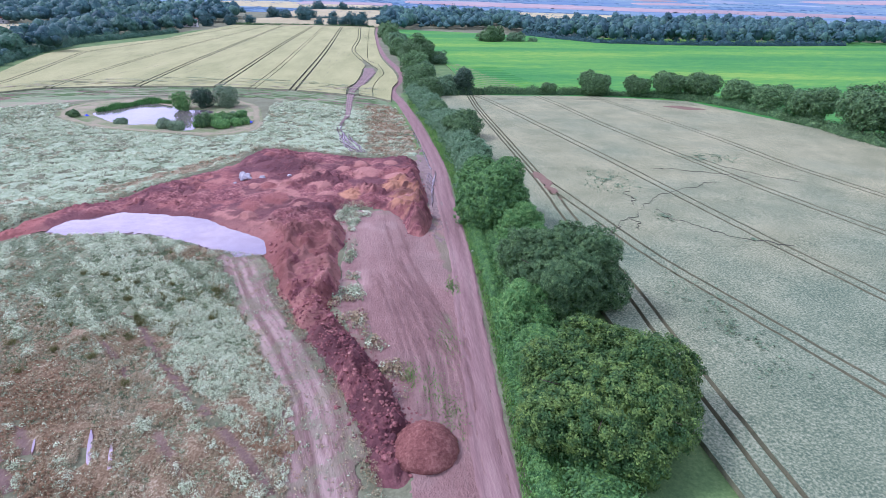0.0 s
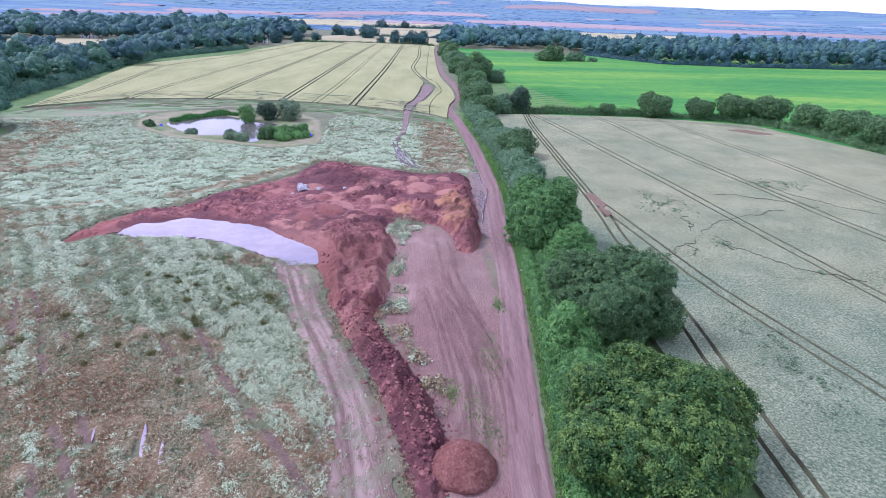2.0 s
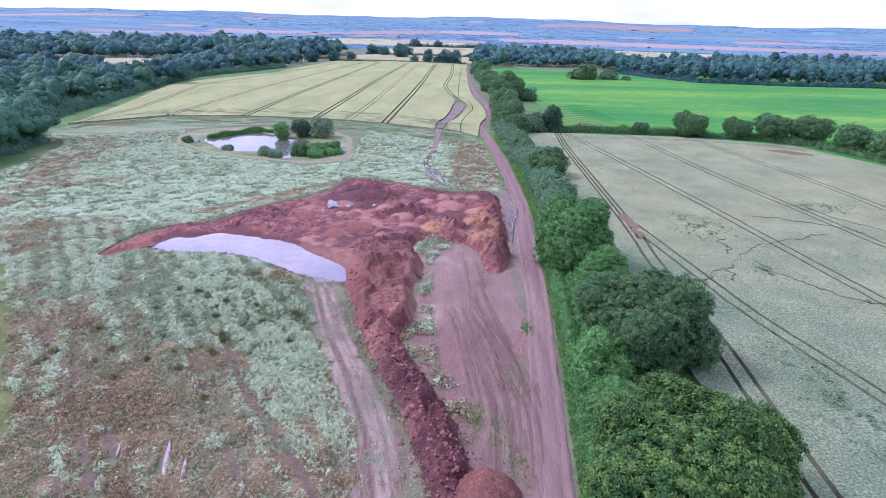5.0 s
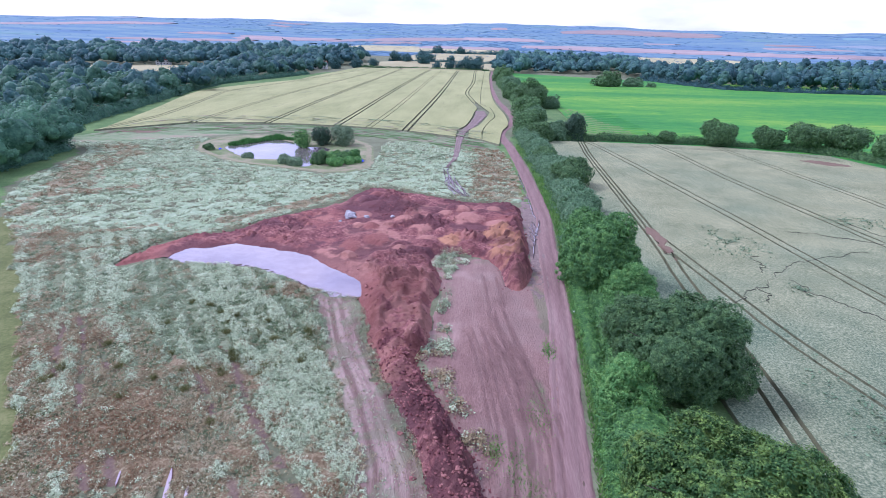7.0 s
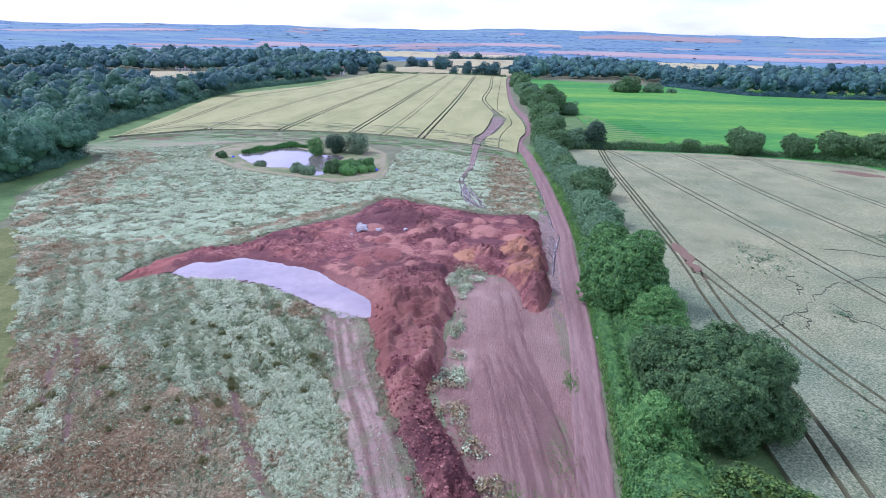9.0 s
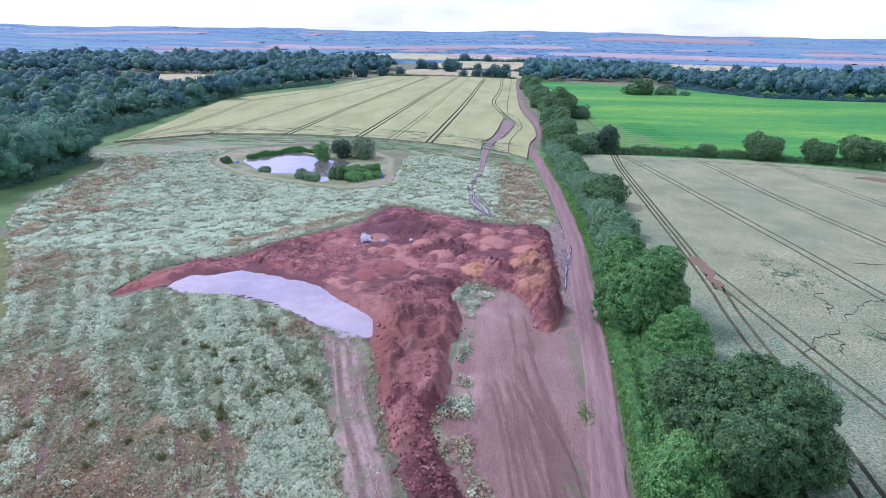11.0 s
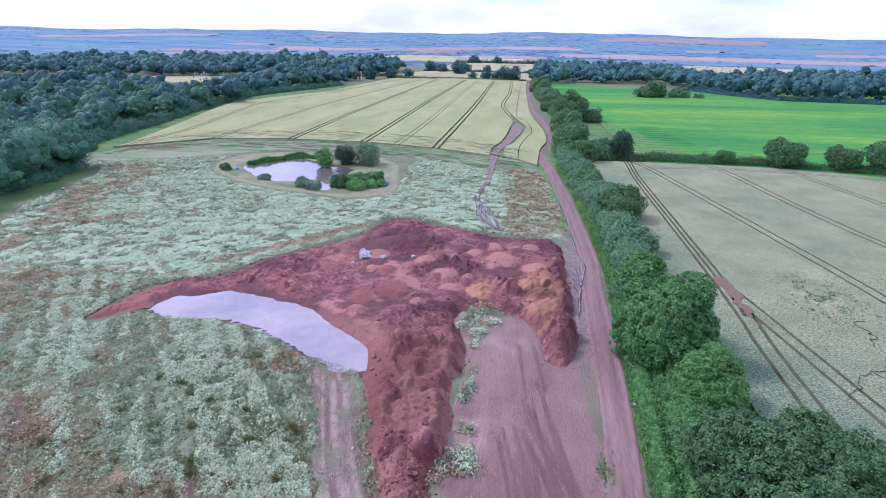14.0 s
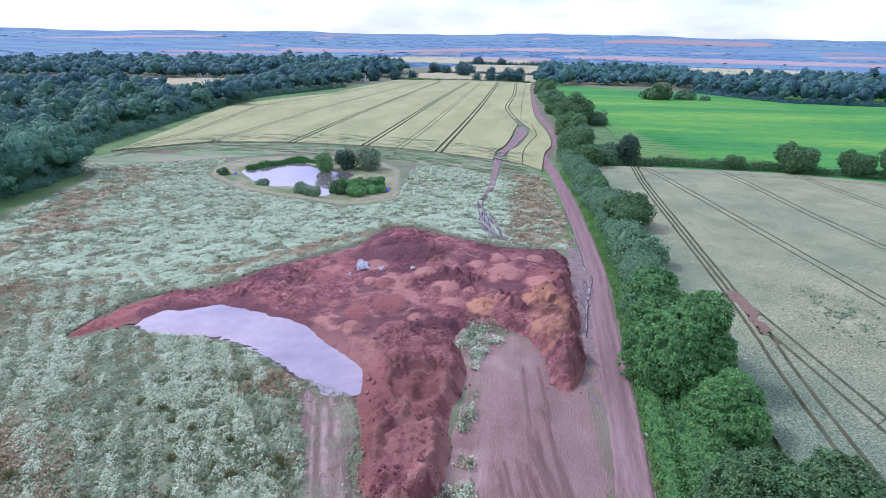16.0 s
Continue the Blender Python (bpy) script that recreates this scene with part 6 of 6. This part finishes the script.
east_dry = east_dryness(p[:, 0], p[:, 1])
bright_spot = step(6.0, 2.0, np.hypot(p[:, 0] + 17.6, (p[:, 1] - 49.5) * 0.85))
leafy = step(1.0, 0.55, np.hypot((p[:, 0] + 27) / 15, (p[:, 1] - 66) / 14) + 0.5 * (fbm(p[:, 0], p[:, 1], 6.0, 406, 2) - 0.5))
# bushes a stride across: pale flowering tops, hollows shaded by a darker leaf colour
furrow = np.sin(2 * np.pi * (across + 1.1 * (fbm(p[:, 0], p[:, 1], 9.0, 416, 2) - 0.5) * 2) / 2.9) * (1 - far_part) * step(0.25, 0.5, fbm(p[:, 0], p[:, 1], 12.0, 417, 2))
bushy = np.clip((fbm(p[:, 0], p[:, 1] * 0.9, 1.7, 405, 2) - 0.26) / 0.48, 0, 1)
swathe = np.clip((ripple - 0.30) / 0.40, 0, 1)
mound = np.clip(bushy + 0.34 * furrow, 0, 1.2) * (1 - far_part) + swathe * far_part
stripes = step(1.1, 0.3, np.abs(across - 3.4 + 0.6 * np.sin(along / 6))) + step(1.0, 0.3, np.abs(across - 8.4 - 0.5 * np.sin(along / 7)))
ruts = 1.3 * rutted(p[:, 0], p[:, 1])
bloom = np.clip(0.40 - 0.10 * (1 - far_part) + 0.9 * (patch - 0.45) + (3.4 - 1.4 * far_part) * (rows_tone - 0.48) + 0.60 * (mound - 0.45) - 0.26 * near_dry - 1.0 * west_dry + 0.9 * bright_spot + 0.55 * stripes + 0.34 * furrow - 0.8 * ruts + 0.24 * far_part + 0.04 * leafy - 0.75 * east_dry, 0.03, 0.97)
dry = np.clip(0.42 + 1.0 * near_dry - 0.24 * far_part + 0.8 * west_dry + 1.0 * east_dry + 0.8 * (0.45 - patch) - 0.6 * bright_spot - 0.55 * leafy - 0.4 * stripes + 0.3 * ruts, 0.02, 0.95)
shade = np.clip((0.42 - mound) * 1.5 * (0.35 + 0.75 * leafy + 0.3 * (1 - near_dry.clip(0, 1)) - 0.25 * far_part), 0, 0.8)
rusty = np.clip(0.35 * west_dry * step(0.45, 0.6, fbm(p[:, 0], p[:, 1], 5.0, 409, 3)) + 0.70 * near_dry * step(0.50, 0.64, fbm(p[:, 0], p[:, 1], 5.5, 407, 3)) + 0.75 * east_dry * step(0.40, 0.52, fbm(p[:, 0], p[:, 1], 4.0, 410, 2)), 0, 0.75)
thin = rng.random(len(p)) < np.clip(1.0 - 0.2 * near_dry + 0.3 * bright_spot - 0.8 * ruts, 0.08, 1)
lane_off = np.abs(p[:, 0] - np.interp(p[:, 1], [127, 133, 143, 156, 174, 200], [-4.4, -6, -9, -10.6, -9.2, -9.8]))
thin &= ~((lane_off < 1.5) & (p[:, 1] > 124))
thin &= in_lake(p[:, 0], p[:, 1]) < -0.5
for cx, cy, long in ((-23.0, 38.8, 2.3), (-20.9, 36.8, 2.1), (-27.2, 39.6, 1.2)):
    u = (p[:, 0] - cx) * 0.96 + (p[:, 1] - cy) * 0.28
    w = (p[:, 1] - cy) * 0.96 - (p[:, 0] - cx) * 0.28
    thin &= (np.abs(u) > 0.42) | (np.abs(w) > long)
p, bloom, dry, shade, rusty, mound, leafy = p[thin], bloom[thin], dry[thin], shade[thin], rusty[thin], mound[thin], leafy[thin]
gap = np.hypot(p[:, 0], p[:, 1] - 15)
spread = np.interp(gap, [25, 60, 110, 200], [0.20, 0.29, 0.46, 0.78]) * rng.uniform(0.6, 1.4, len(p))
tall = np.interp(gap, [25, 200], [0.34, 0.6]) * rng.uniform(0.7, 1.2, len(p)) * (0.45 + (1.0 + 0.8 * leafy) * mound)
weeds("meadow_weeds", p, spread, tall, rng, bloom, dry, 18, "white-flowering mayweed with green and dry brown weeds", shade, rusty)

# coarse grass tussocks standing among the mayweed
M_TUSSOCK = material("coarse_grass_tussocks", [(0.3, (0.11, 0.125, 0.045)), (0.7, (0.25, 0.24, 0.095))], 0.5, 3.0, bump=0, island=0.35, soft=0.15)
hubs = np.concatenate([rng.normal((-24, 62), (6.5, 6.5), (46, 2)), rng.normal((-33, 52), (7, 6), (14, 2))])
hubs = hubs[reach(hubs[:, 0], hubs[:, 1], MEADOW) > 0.8]
for turn, (hx, hy) in enumerate(hubs):
    size = rng.uniform(0.2, 0.5)
    base_xy = (hx, hy) + rng.normal(0, size * 0.45, (150, 2))
    v, q = blades(np.c_[base_xy, land(base_xy[:, 0], base_xy[:, 1])], rng.uniform(0.5, 1.0, 150) * (0.55 + size), 0.03, rng, 0.45)
    thing("grass_tussock", v, q, M_TUSSOCK, "coarse olive-brown grass tussock among flowering mayweed", "grass", "grass tussocks", "stuff")
v, q = lump(rng, 0.22, 0.6, 6, 9, 0.4)
litter = thing("litter", v, q, M_RENDER_WALL, "crumpled white plastic sack lying on the verge", "litter")
litter.location = (12.9, 73.4, ground_at(12.9, 73.4) + 0.10)

# weeds on the strip between spoil ridge and bare earth, and round the brim
strip = rounded([(-10.4, 89), (-7.6, 91.4), (-2.4, 92), (-1.6, 88.6), (-3.6, 84), (-3.6, 78), (-3.2, 70), (-2.0, 62), (-1.4, 54.5), (1.2, 50), (2.4, 44), (1.2, 43), (-1.6, 49.6), (-4.2, 54), (-6.2, 60.5), (-5.2, 69), (-4.8, 77), (-5.4, 85)])
p = scatter(rng, 5200, strip, 0.1)
p = p[fbm(p[:, 0], p[:, 1], 2.6, 96, 2) > 0.37]
leafy = step(56, 64, p[:, 1])
weeds("weeds", p, np.full(len(p), 0.42) * rng.uniform(0.6, 1.5, len(p)), np.full(len(p), 0.6) * rng.uniform(0.6, 1.5, len(p)), rng, 0.12 + 0.45 * leafy * (fbm(p[:, 0], p[:, 1], 3, 95) > 0.45), 0.85 - 0.65 * leafy, 12, "pale flowering and rusty weeds on a narrow strip")
lane_zone = rounded([(-24, 77), (-17.0, 75.6), (-14.6, 72.8), (-10.6, 60.4), (-6.2, 52), (-1.6, 40), (-0.2, 28), (-8.6, 28), (-9.4, 36), (-12, 47), (-17, 58), (-20.6, 66)])
p = scatter(rng, 34000, lane_zone)
side = reach(p[:, 0], p[:, 1], lane_zone)
p = p[rng.random(len(p)) < 0.22 + 1.1 * step(2.0, 0.2, side) * (fbm(p[:, 0], p[:, 1], 2.2, 99) > 0.4)]
weeds("weeds", p, np.full(len(p), 0.2) * rng.uniform(0.4, 1.5, len(p)), np.full(len(p), 0.24) * rng.uniform(0.5, 1.5, len(p)), rng, np.full(len(p), 0.06), np.full(len(p), 0.6), 7, "sparse green and dry weeds creeping over the driven lane")
brim = [q for q in PIT if q[1] > 92 and q[0] < 5]
p = np.repeat(np.array(brim), 26, 0) + rng.normal(0, 0.9, (len(brim) * 26, 2))
p = p[in_pit(p[:, 0], p[:, 1]) < 0.4]
weeds("weeds", p, np.full(len(p), 0.4), np.full(len(p), 1.2) * rng.uniform(0.6, 1.2, len(p)), rng, np.full(len(p), 0.2), np.full(len(p), 0.7), 10, "tall dark dry weeds along the pit's brim")
dark_spots = np.concatenate([rng.normal((44.6, 104.2), (2.6, 4.2), (1100, 2)), rng.normal((75.2, 119.2), (3.4, 2.4), (800, 2)), rng.normal((46.2, 83.4), (0.7, 0.9), (200, 2)), rng.normal((54.8, 73.6), (0.7, 0.5), (160, 2)), rng.normal((38, 52), (1.6, 6), (900, 2))])
p = dark_spots[vnoise(dark_spots[:, 0] / 0.9, dark_spots[:, 1] / 0.9, 98) > 0.5]
v, q = cards(np.c_[p, plain(p[:, 0], p[:, 1]) + 0.72 + 0.1 * rng.random(len(p))], np.tile((0, 0, 1.0), (len(p), 1)), rng.uniform(0.1, 0.26, len(p)), rng)
thing("weeds", v, q, M_WILLOW, "dark green weed patches standing in the wheat", "weeds", kind="stuff")


# ---- woods ----
def wood_crown(rng, wide, tall, count, size, lobes, rings=6, seg=8):
    """A rounded crown seen from above: overlapping leafy domes with sprays lying on them."""
    lobes += 5
    a = rng.random(lobes) * 6.283
    out = rng.uniform(0.1, 0.86, lobes) * wide
    lobe_c = np.concatenate([[(0, 0, tall * 0.52)], np.stack([np.cos(a) * out, np.sin(a) * out, tall * (0.74 - 0.38 * out / wide) + rng.normal(0, 0.05 * tall, lobes)], -1)])
    lobe_r = np.concatenate([[(wide * 0.74, wide * 0.74, tall * 0.42)], np.outer(rng.uniform(0.20, 0.42, lobes) * wide, (1, 1, 0.85))])
    parts_v, parts_q, base = [], [], 0
    for lc, lr in zip(lobe_c, lobe_r):
        s, f = lump(rng, 1.0, 1.0, rings, seg, 0.13)
        s = (s - (0, 0, 0.55)) * lr * 0.76 + lc
        s[:, 2] = np.maximum(s[:, 2], 0.1)
        f = f[s[f][:, :, 2].max(1) > tall * 0.2]
        parts_v.append(s)
        parts_q.append(f + base)
        base += len(s)
    k = rng.choice(lobes + 1, count, p=np.r_[0.2, np.full(lobes, 0.8 / lobes)])
    d = rng.normal(0, 1, (count, 3))
    d[:, 2] = np.abs(d[:, 2]) * 1.1 - 0.35
    d /= np.linalg.norm(d, axis=1)[:, None]
    p = lobe_c[k] + d * lobe_r[k] * rng.uniform(0.80, 1.08, (count, 1))
    deep = np.min(np.linalg.norm((p[:, None] - lobe_c[None]) / lobe_r[None], axis=2), axis=1)
    ok = (deep > 0.80) & (p[:, 2] > 0.3)
    v, q = cards(p[ok], d[ok] + (0, 0, 0.1), size * rng.uniform(0.4, 1.0, ok.sum()), rng, stray=0.34)
    parts_v.append(v)
    parts_q.append(q + base)
    return np.concatenate(parts_v), np.concatenate(parts_q)


def woodland(name, outline, space, tall, wide, count, size, seed, label, leaf, jitter=0.42, lobes=6, glade=None):
    """Many small crowns in one mesh, thick along the outline."""
    rng = np.random.default_rng(seed)
    lo, hi = outline.min(0), outline.max(0)
    a, b = (q.ravel() for q in np.meshgrid(np.arange(lo[0], hi[0], space), np.arange(lo[1], hi[1], space)))
    a, b = a + rng.normal(0, space * jitter, len(a)), b + rng.normal(0, space * jitter, len(b))
    ok = reach(a, b, outline) > 0
    if glade is not None:
        ok &= reach(a, b, glade) < 0
    a, b = a[ok], b[ok]
    models = [wood_crown(rng, wide, tall, count, size, lobes) for _ in range(6)]
    models += [wood_crown(rng, wide, tall, int(count * 0.3), size * 1.3, max(lobes - 2, 4), 5, 7) for _ in range(4)]
    deep = reach(a, b, outline) > 26
    out, quads, which, base = [], [], [], 0
    for x, y, z, inner in zip(a, b, land(a, b), deep):
        m, ff = models[rng.integers(6, 10) if inner else rng.integers(6)]
        quads.append(ff + base)
        base += len(m)
        t, s = rng.random() * 6.28, rng.choice([0.55, 0.7, 0.85, 1.0, 1.1, 1.25]) * rng.uniform(0.9, 1.15)
        which.append(np.full(len(ff), rng.choice(len(leaf), p=np.r_[0.5, np.full(len(leaf) - 1, 0.5 / (len(leaf) - 1))])))
        c, sn = math.cos(t) * s, math.sin(t) * s
        out.append(np.stack([m[:, 0] * c - m[:, 1] * sn + x, m[:, 0] * sn + m[:, 1] * c + y, m[:, 2] * s * rng.uniform(0.85, 1.15) + z - 0.2], -1))
    v = np.concatenate(out)
    return thing(name, v, np.concatenate(quads), leaf, label, "woodland", kind="stuff", smooth=True, index=np.concatenate(which))


woodland("woodland", rounded([(-119, 124), (-121, 144), (-122, 160), (-132, 170), (-146, 182), (-165, 178), (-168, 150), (-160, 115)]), 7.5, 12.5, 5.6, 1900, 0.36, 201, "leafy trees at the woodland corner above the grass", [M_COPSE, M_COPSE_LIGHT], lobes=9)
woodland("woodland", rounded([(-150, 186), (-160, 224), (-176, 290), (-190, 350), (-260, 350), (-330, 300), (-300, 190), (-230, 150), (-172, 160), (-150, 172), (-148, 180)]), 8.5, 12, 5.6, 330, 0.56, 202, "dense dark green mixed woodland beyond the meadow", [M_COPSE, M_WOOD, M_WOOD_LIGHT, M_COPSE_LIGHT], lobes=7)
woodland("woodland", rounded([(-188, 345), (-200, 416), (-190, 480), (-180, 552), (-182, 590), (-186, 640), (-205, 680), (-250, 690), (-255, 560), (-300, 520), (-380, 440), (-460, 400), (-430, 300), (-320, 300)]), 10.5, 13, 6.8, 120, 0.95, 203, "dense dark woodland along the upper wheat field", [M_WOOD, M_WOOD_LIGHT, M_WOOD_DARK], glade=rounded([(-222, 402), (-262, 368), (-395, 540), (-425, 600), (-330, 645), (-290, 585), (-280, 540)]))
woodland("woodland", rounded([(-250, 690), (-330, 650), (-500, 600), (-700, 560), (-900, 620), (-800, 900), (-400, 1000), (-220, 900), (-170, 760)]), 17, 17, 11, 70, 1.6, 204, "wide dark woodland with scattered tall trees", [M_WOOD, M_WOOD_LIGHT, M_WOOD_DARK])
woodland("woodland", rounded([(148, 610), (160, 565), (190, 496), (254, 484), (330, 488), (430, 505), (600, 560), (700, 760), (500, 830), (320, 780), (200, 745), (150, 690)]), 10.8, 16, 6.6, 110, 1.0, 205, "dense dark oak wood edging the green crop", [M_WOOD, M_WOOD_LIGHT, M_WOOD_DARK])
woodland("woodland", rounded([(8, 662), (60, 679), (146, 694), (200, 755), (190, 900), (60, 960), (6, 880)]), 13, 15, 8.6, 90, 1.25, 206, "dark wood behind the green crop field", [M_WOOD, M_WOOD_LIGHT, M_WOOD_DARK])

hedge("hedge", [(-124, 122), (-125, 146), (-127, 161), (-139, 174), (-152, 187), (-161, 222), (-176, 288), (-189, 346), (-199, 416), (-189, 478), (-178, 550)], 4.0, 4.4, 80, 0.32, M_COPSE, 108, "dark leafy undergrowth along the woodland edge")
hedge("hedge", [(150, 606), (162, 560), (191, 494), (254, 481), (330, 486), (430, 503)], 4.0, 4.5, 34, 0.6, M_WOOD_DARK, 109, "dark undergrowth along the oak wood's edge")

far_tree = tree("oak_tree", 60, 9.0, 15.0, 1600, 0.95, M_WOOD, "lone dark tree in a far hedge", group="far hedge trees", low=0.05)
stand(far_tree, -94, 792)
for k, (x, y, s) in enumerate(((-28, 712, 0.95), (-20, 708, 0.8), (-52, 715, 0.62), (-40, 712, 0.6), (-68, 716, 0.5), (-122, 826, 0.7), (-140, 840, 0.85), (-92, 835, 0.9), (-165, 700, 0.7), (-60, 830, 0.6), (-20, 830, 0.6), (-104, 1105, 0.9), (-60, 1100, 0.8), (-150, 730, 0.6), (-182, 668, 0.8))):
    copy_thing(far_tree, pose(x, y, ground_at(x, y), 0, 0, 61 * k) @ Matrix.Scale(s, 4))

# distant woods and hedgerows, distance haze put into their blue colour
rng = np.random.default_rng(303)
turns, far_r = rng.uniform(-62, 58, 30000), np.exp(rng.uniform(math.log(1000), math.log(4300), 30000))
fx, fy = far_r * np.sin(np.radians(turns)), far_r * np.cos(np.radians(turns))
row = (np.abs((fx * 0.3 + fy) / 190 % 1 - 0.5) < 0.05) | (np.abs((fx - fy * 0.4) / 420 % 1 - 0.5) < 0.02)
ok = (fbm(fx * 0.5, fy * 1.6, 420, 305, 3) > 0.52 - 0.10 * (far_r > 3000)) | row
fx, fy, row = fx[ok][:5200], fy[ok][:5200], row[ok][:5200]
verts, quads, base = [], [], 0
for x, y, z, in_row in zip(fx, fy, laid(fx, fy), row):
    s = rng.uniform(6, 11) * (0.7 if in_row else 1.1)
    v, ff = lump(rng, s, 0.30, 4, 8, 0.16)
    v[:, 0] *= rng.uniform(1.0, 2.6)
    verts.append(v + (x, y, z - s * 0.35))
    quads.append(ff + base)
    base += len(v)
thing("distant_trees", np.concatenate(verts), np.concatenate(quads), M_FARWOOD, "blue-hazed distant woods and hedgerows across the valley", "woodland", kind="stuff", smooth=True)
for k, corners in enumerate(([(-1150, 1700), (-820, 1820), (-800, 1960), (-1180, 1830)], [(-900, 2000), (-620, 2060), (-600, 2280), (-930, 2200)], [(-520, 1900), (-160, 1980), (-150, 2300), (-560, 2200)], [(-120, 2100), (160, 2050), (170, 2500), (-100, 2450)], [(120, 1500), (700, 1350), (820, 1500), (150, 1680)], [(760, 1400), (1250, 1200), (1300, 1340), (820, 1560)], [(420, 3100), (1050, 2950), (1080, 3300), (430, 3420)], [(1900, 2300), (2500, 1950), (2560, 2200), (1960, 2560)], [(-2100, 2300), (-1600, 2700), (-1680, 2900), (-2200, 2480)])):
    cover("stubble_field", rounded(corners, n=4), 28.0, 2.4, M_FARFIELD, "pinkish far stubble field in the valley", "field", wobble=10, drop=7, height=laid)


rng = np.random.default_rng(404)
taken = [(-985, 1830, 210), (-760, 2130, 190), (-350, 2100, 240), (30, 2270, 220), (440, 1510, 340), (1030, 1375, 260), (740, 3190, 350), (2230, 2250, 380), (-1900, 2600, 380)]
for k in range(150):
    turn_a, r = radians(rng.uniform(-58, 52)), math.exp(rng.uniform(math.log(1350), math.log(4400)))
    cx, cy, a = r * math.sin(turn_a), r * math.cos(turn_a), rng.uniform(-0.35, 0.35)
    l, w = rng.uniform(40, 150), rng.uniform(25, 60) * (1 + r / 3000)
    if any(math.hypot(cx - ox, cy - oy) < max(l, w) * 1.25 + o for ox, oy, o in taken):
        continue
    taken.append((cx, cy, max(l, w) * 1.25))
    box = np.array([(-l, -w), (l, -w * 0.8), (l * 0.9, w), (-l * 0.85, w * 0.9)]) @ np.array([[math.cos(a), math.sin(a)], [-math.sin(a), math.cos(a)]]) + (cx, cy)
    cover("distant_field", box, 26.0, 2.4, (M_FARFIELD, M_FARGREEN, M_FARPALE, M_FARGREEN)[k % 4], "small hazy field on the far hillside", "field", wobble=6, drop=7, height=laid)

# ---- houses among the far trees ----
def house(x, y, turn, long, wide, eaves, ridge, wall, label):
    root = tagged(new("house"), label, "house", "far houses")
    l, w = long / 2, wide / 2
    v = np.array([(-l, -w, -1), (l, -w, -1), (l, w, -1), (-l, w, -1), (-l, -w, eaves), (l, -w, eaves), (l, w, eaves), (-l, w, eaves)], float)
    thing("wall", v, np.array([(0, 1, 5, 4), (1, 2, 6, 5), (2, 3, 7, 6), (3, 0, 4, 7), (4, 5, 6, 7)]), wall, parent=root)
    o = 0.5
    v = np.array([(-l - o, -w - o, eaves), (l + o, -w - o, eaves), (l + o, 0, ridge), (-l - o, 0, ridge), (l + o, w + o, eaves), (-l - o, w + o, eaves), (-l, -w, eaves - 0.02), (l, -w, eaves - 0.02), (l, w, eaves - 0.02), (-l, w, eaves - 0.02)], float)
    roof = thing("roof", v, np.array([(0, 1, 2, 3), (3, 2, 4, 5), (0, 3, 5, 5), (1, 4, 2, 2), (0, 5, 4, 1)])[[0, 1, 4]], M_ROOF, parent=root)
    gable = np.array([(-l + 0.01, -w, eaves), (-l + 0.01, w, eaves), (-l + 0.01, 0, ridge - 0.1), (l - 0.01, -w, eaves), (l - 0.01, w, eaves), (l - 0.01, 0, ridge - 0.1)], float)
    thing("gable", gable, np.array([(0, 2, 1), (3, 4, 5)]), wall, parent=root)
    c = np.array([(a, b, q) for q in (eaves, ridge + 1.3) for a, b in ((-0.5, -0.5), (0.5, -0.5), (0.5, 0.5), (-0.5, 0.5))], float) + (l * 0.6, 0, 0)
    thing("chimney", c, np.array([(0, 1, 5, 4), (1, 2, 6, 5), (2, 3, 7, 6), (3, 0, 4, 7), (4, 5, 6, 7)]), M_BRICK, parent=roof)
    for k in range(int(long // 3.5)):
        a = -l + 1.6 + 3.4 * k
        for z0 in (1.0, 3.4):
            if z0 + 1.2 < eaves:
                thing("window", np.array([(a, -w - 0.05, z0), (a + 1.3, -w - 0.05, z0), (a + 1.3, -w - 0.05, z0 + 1.2), (a, -w - 0.05, z0 + 1.2)], float), np.array([(0, 1, 2, 3)]), M_GLASS, parent=root)
    root.matrix_basis = pose(x, y, ground_at(x, y), 0, 0, turn)


house(-196, 650, 8, 18, 9, 5.0, 8.6, M_RENDER_WALL, "white farmhouse with a red tiled roof among trees")
house(-383, 655, 20, 16, 8, 5.2, 8.6, M_RENDER_WALL, "white house with a dull red roof at the wood's edge")
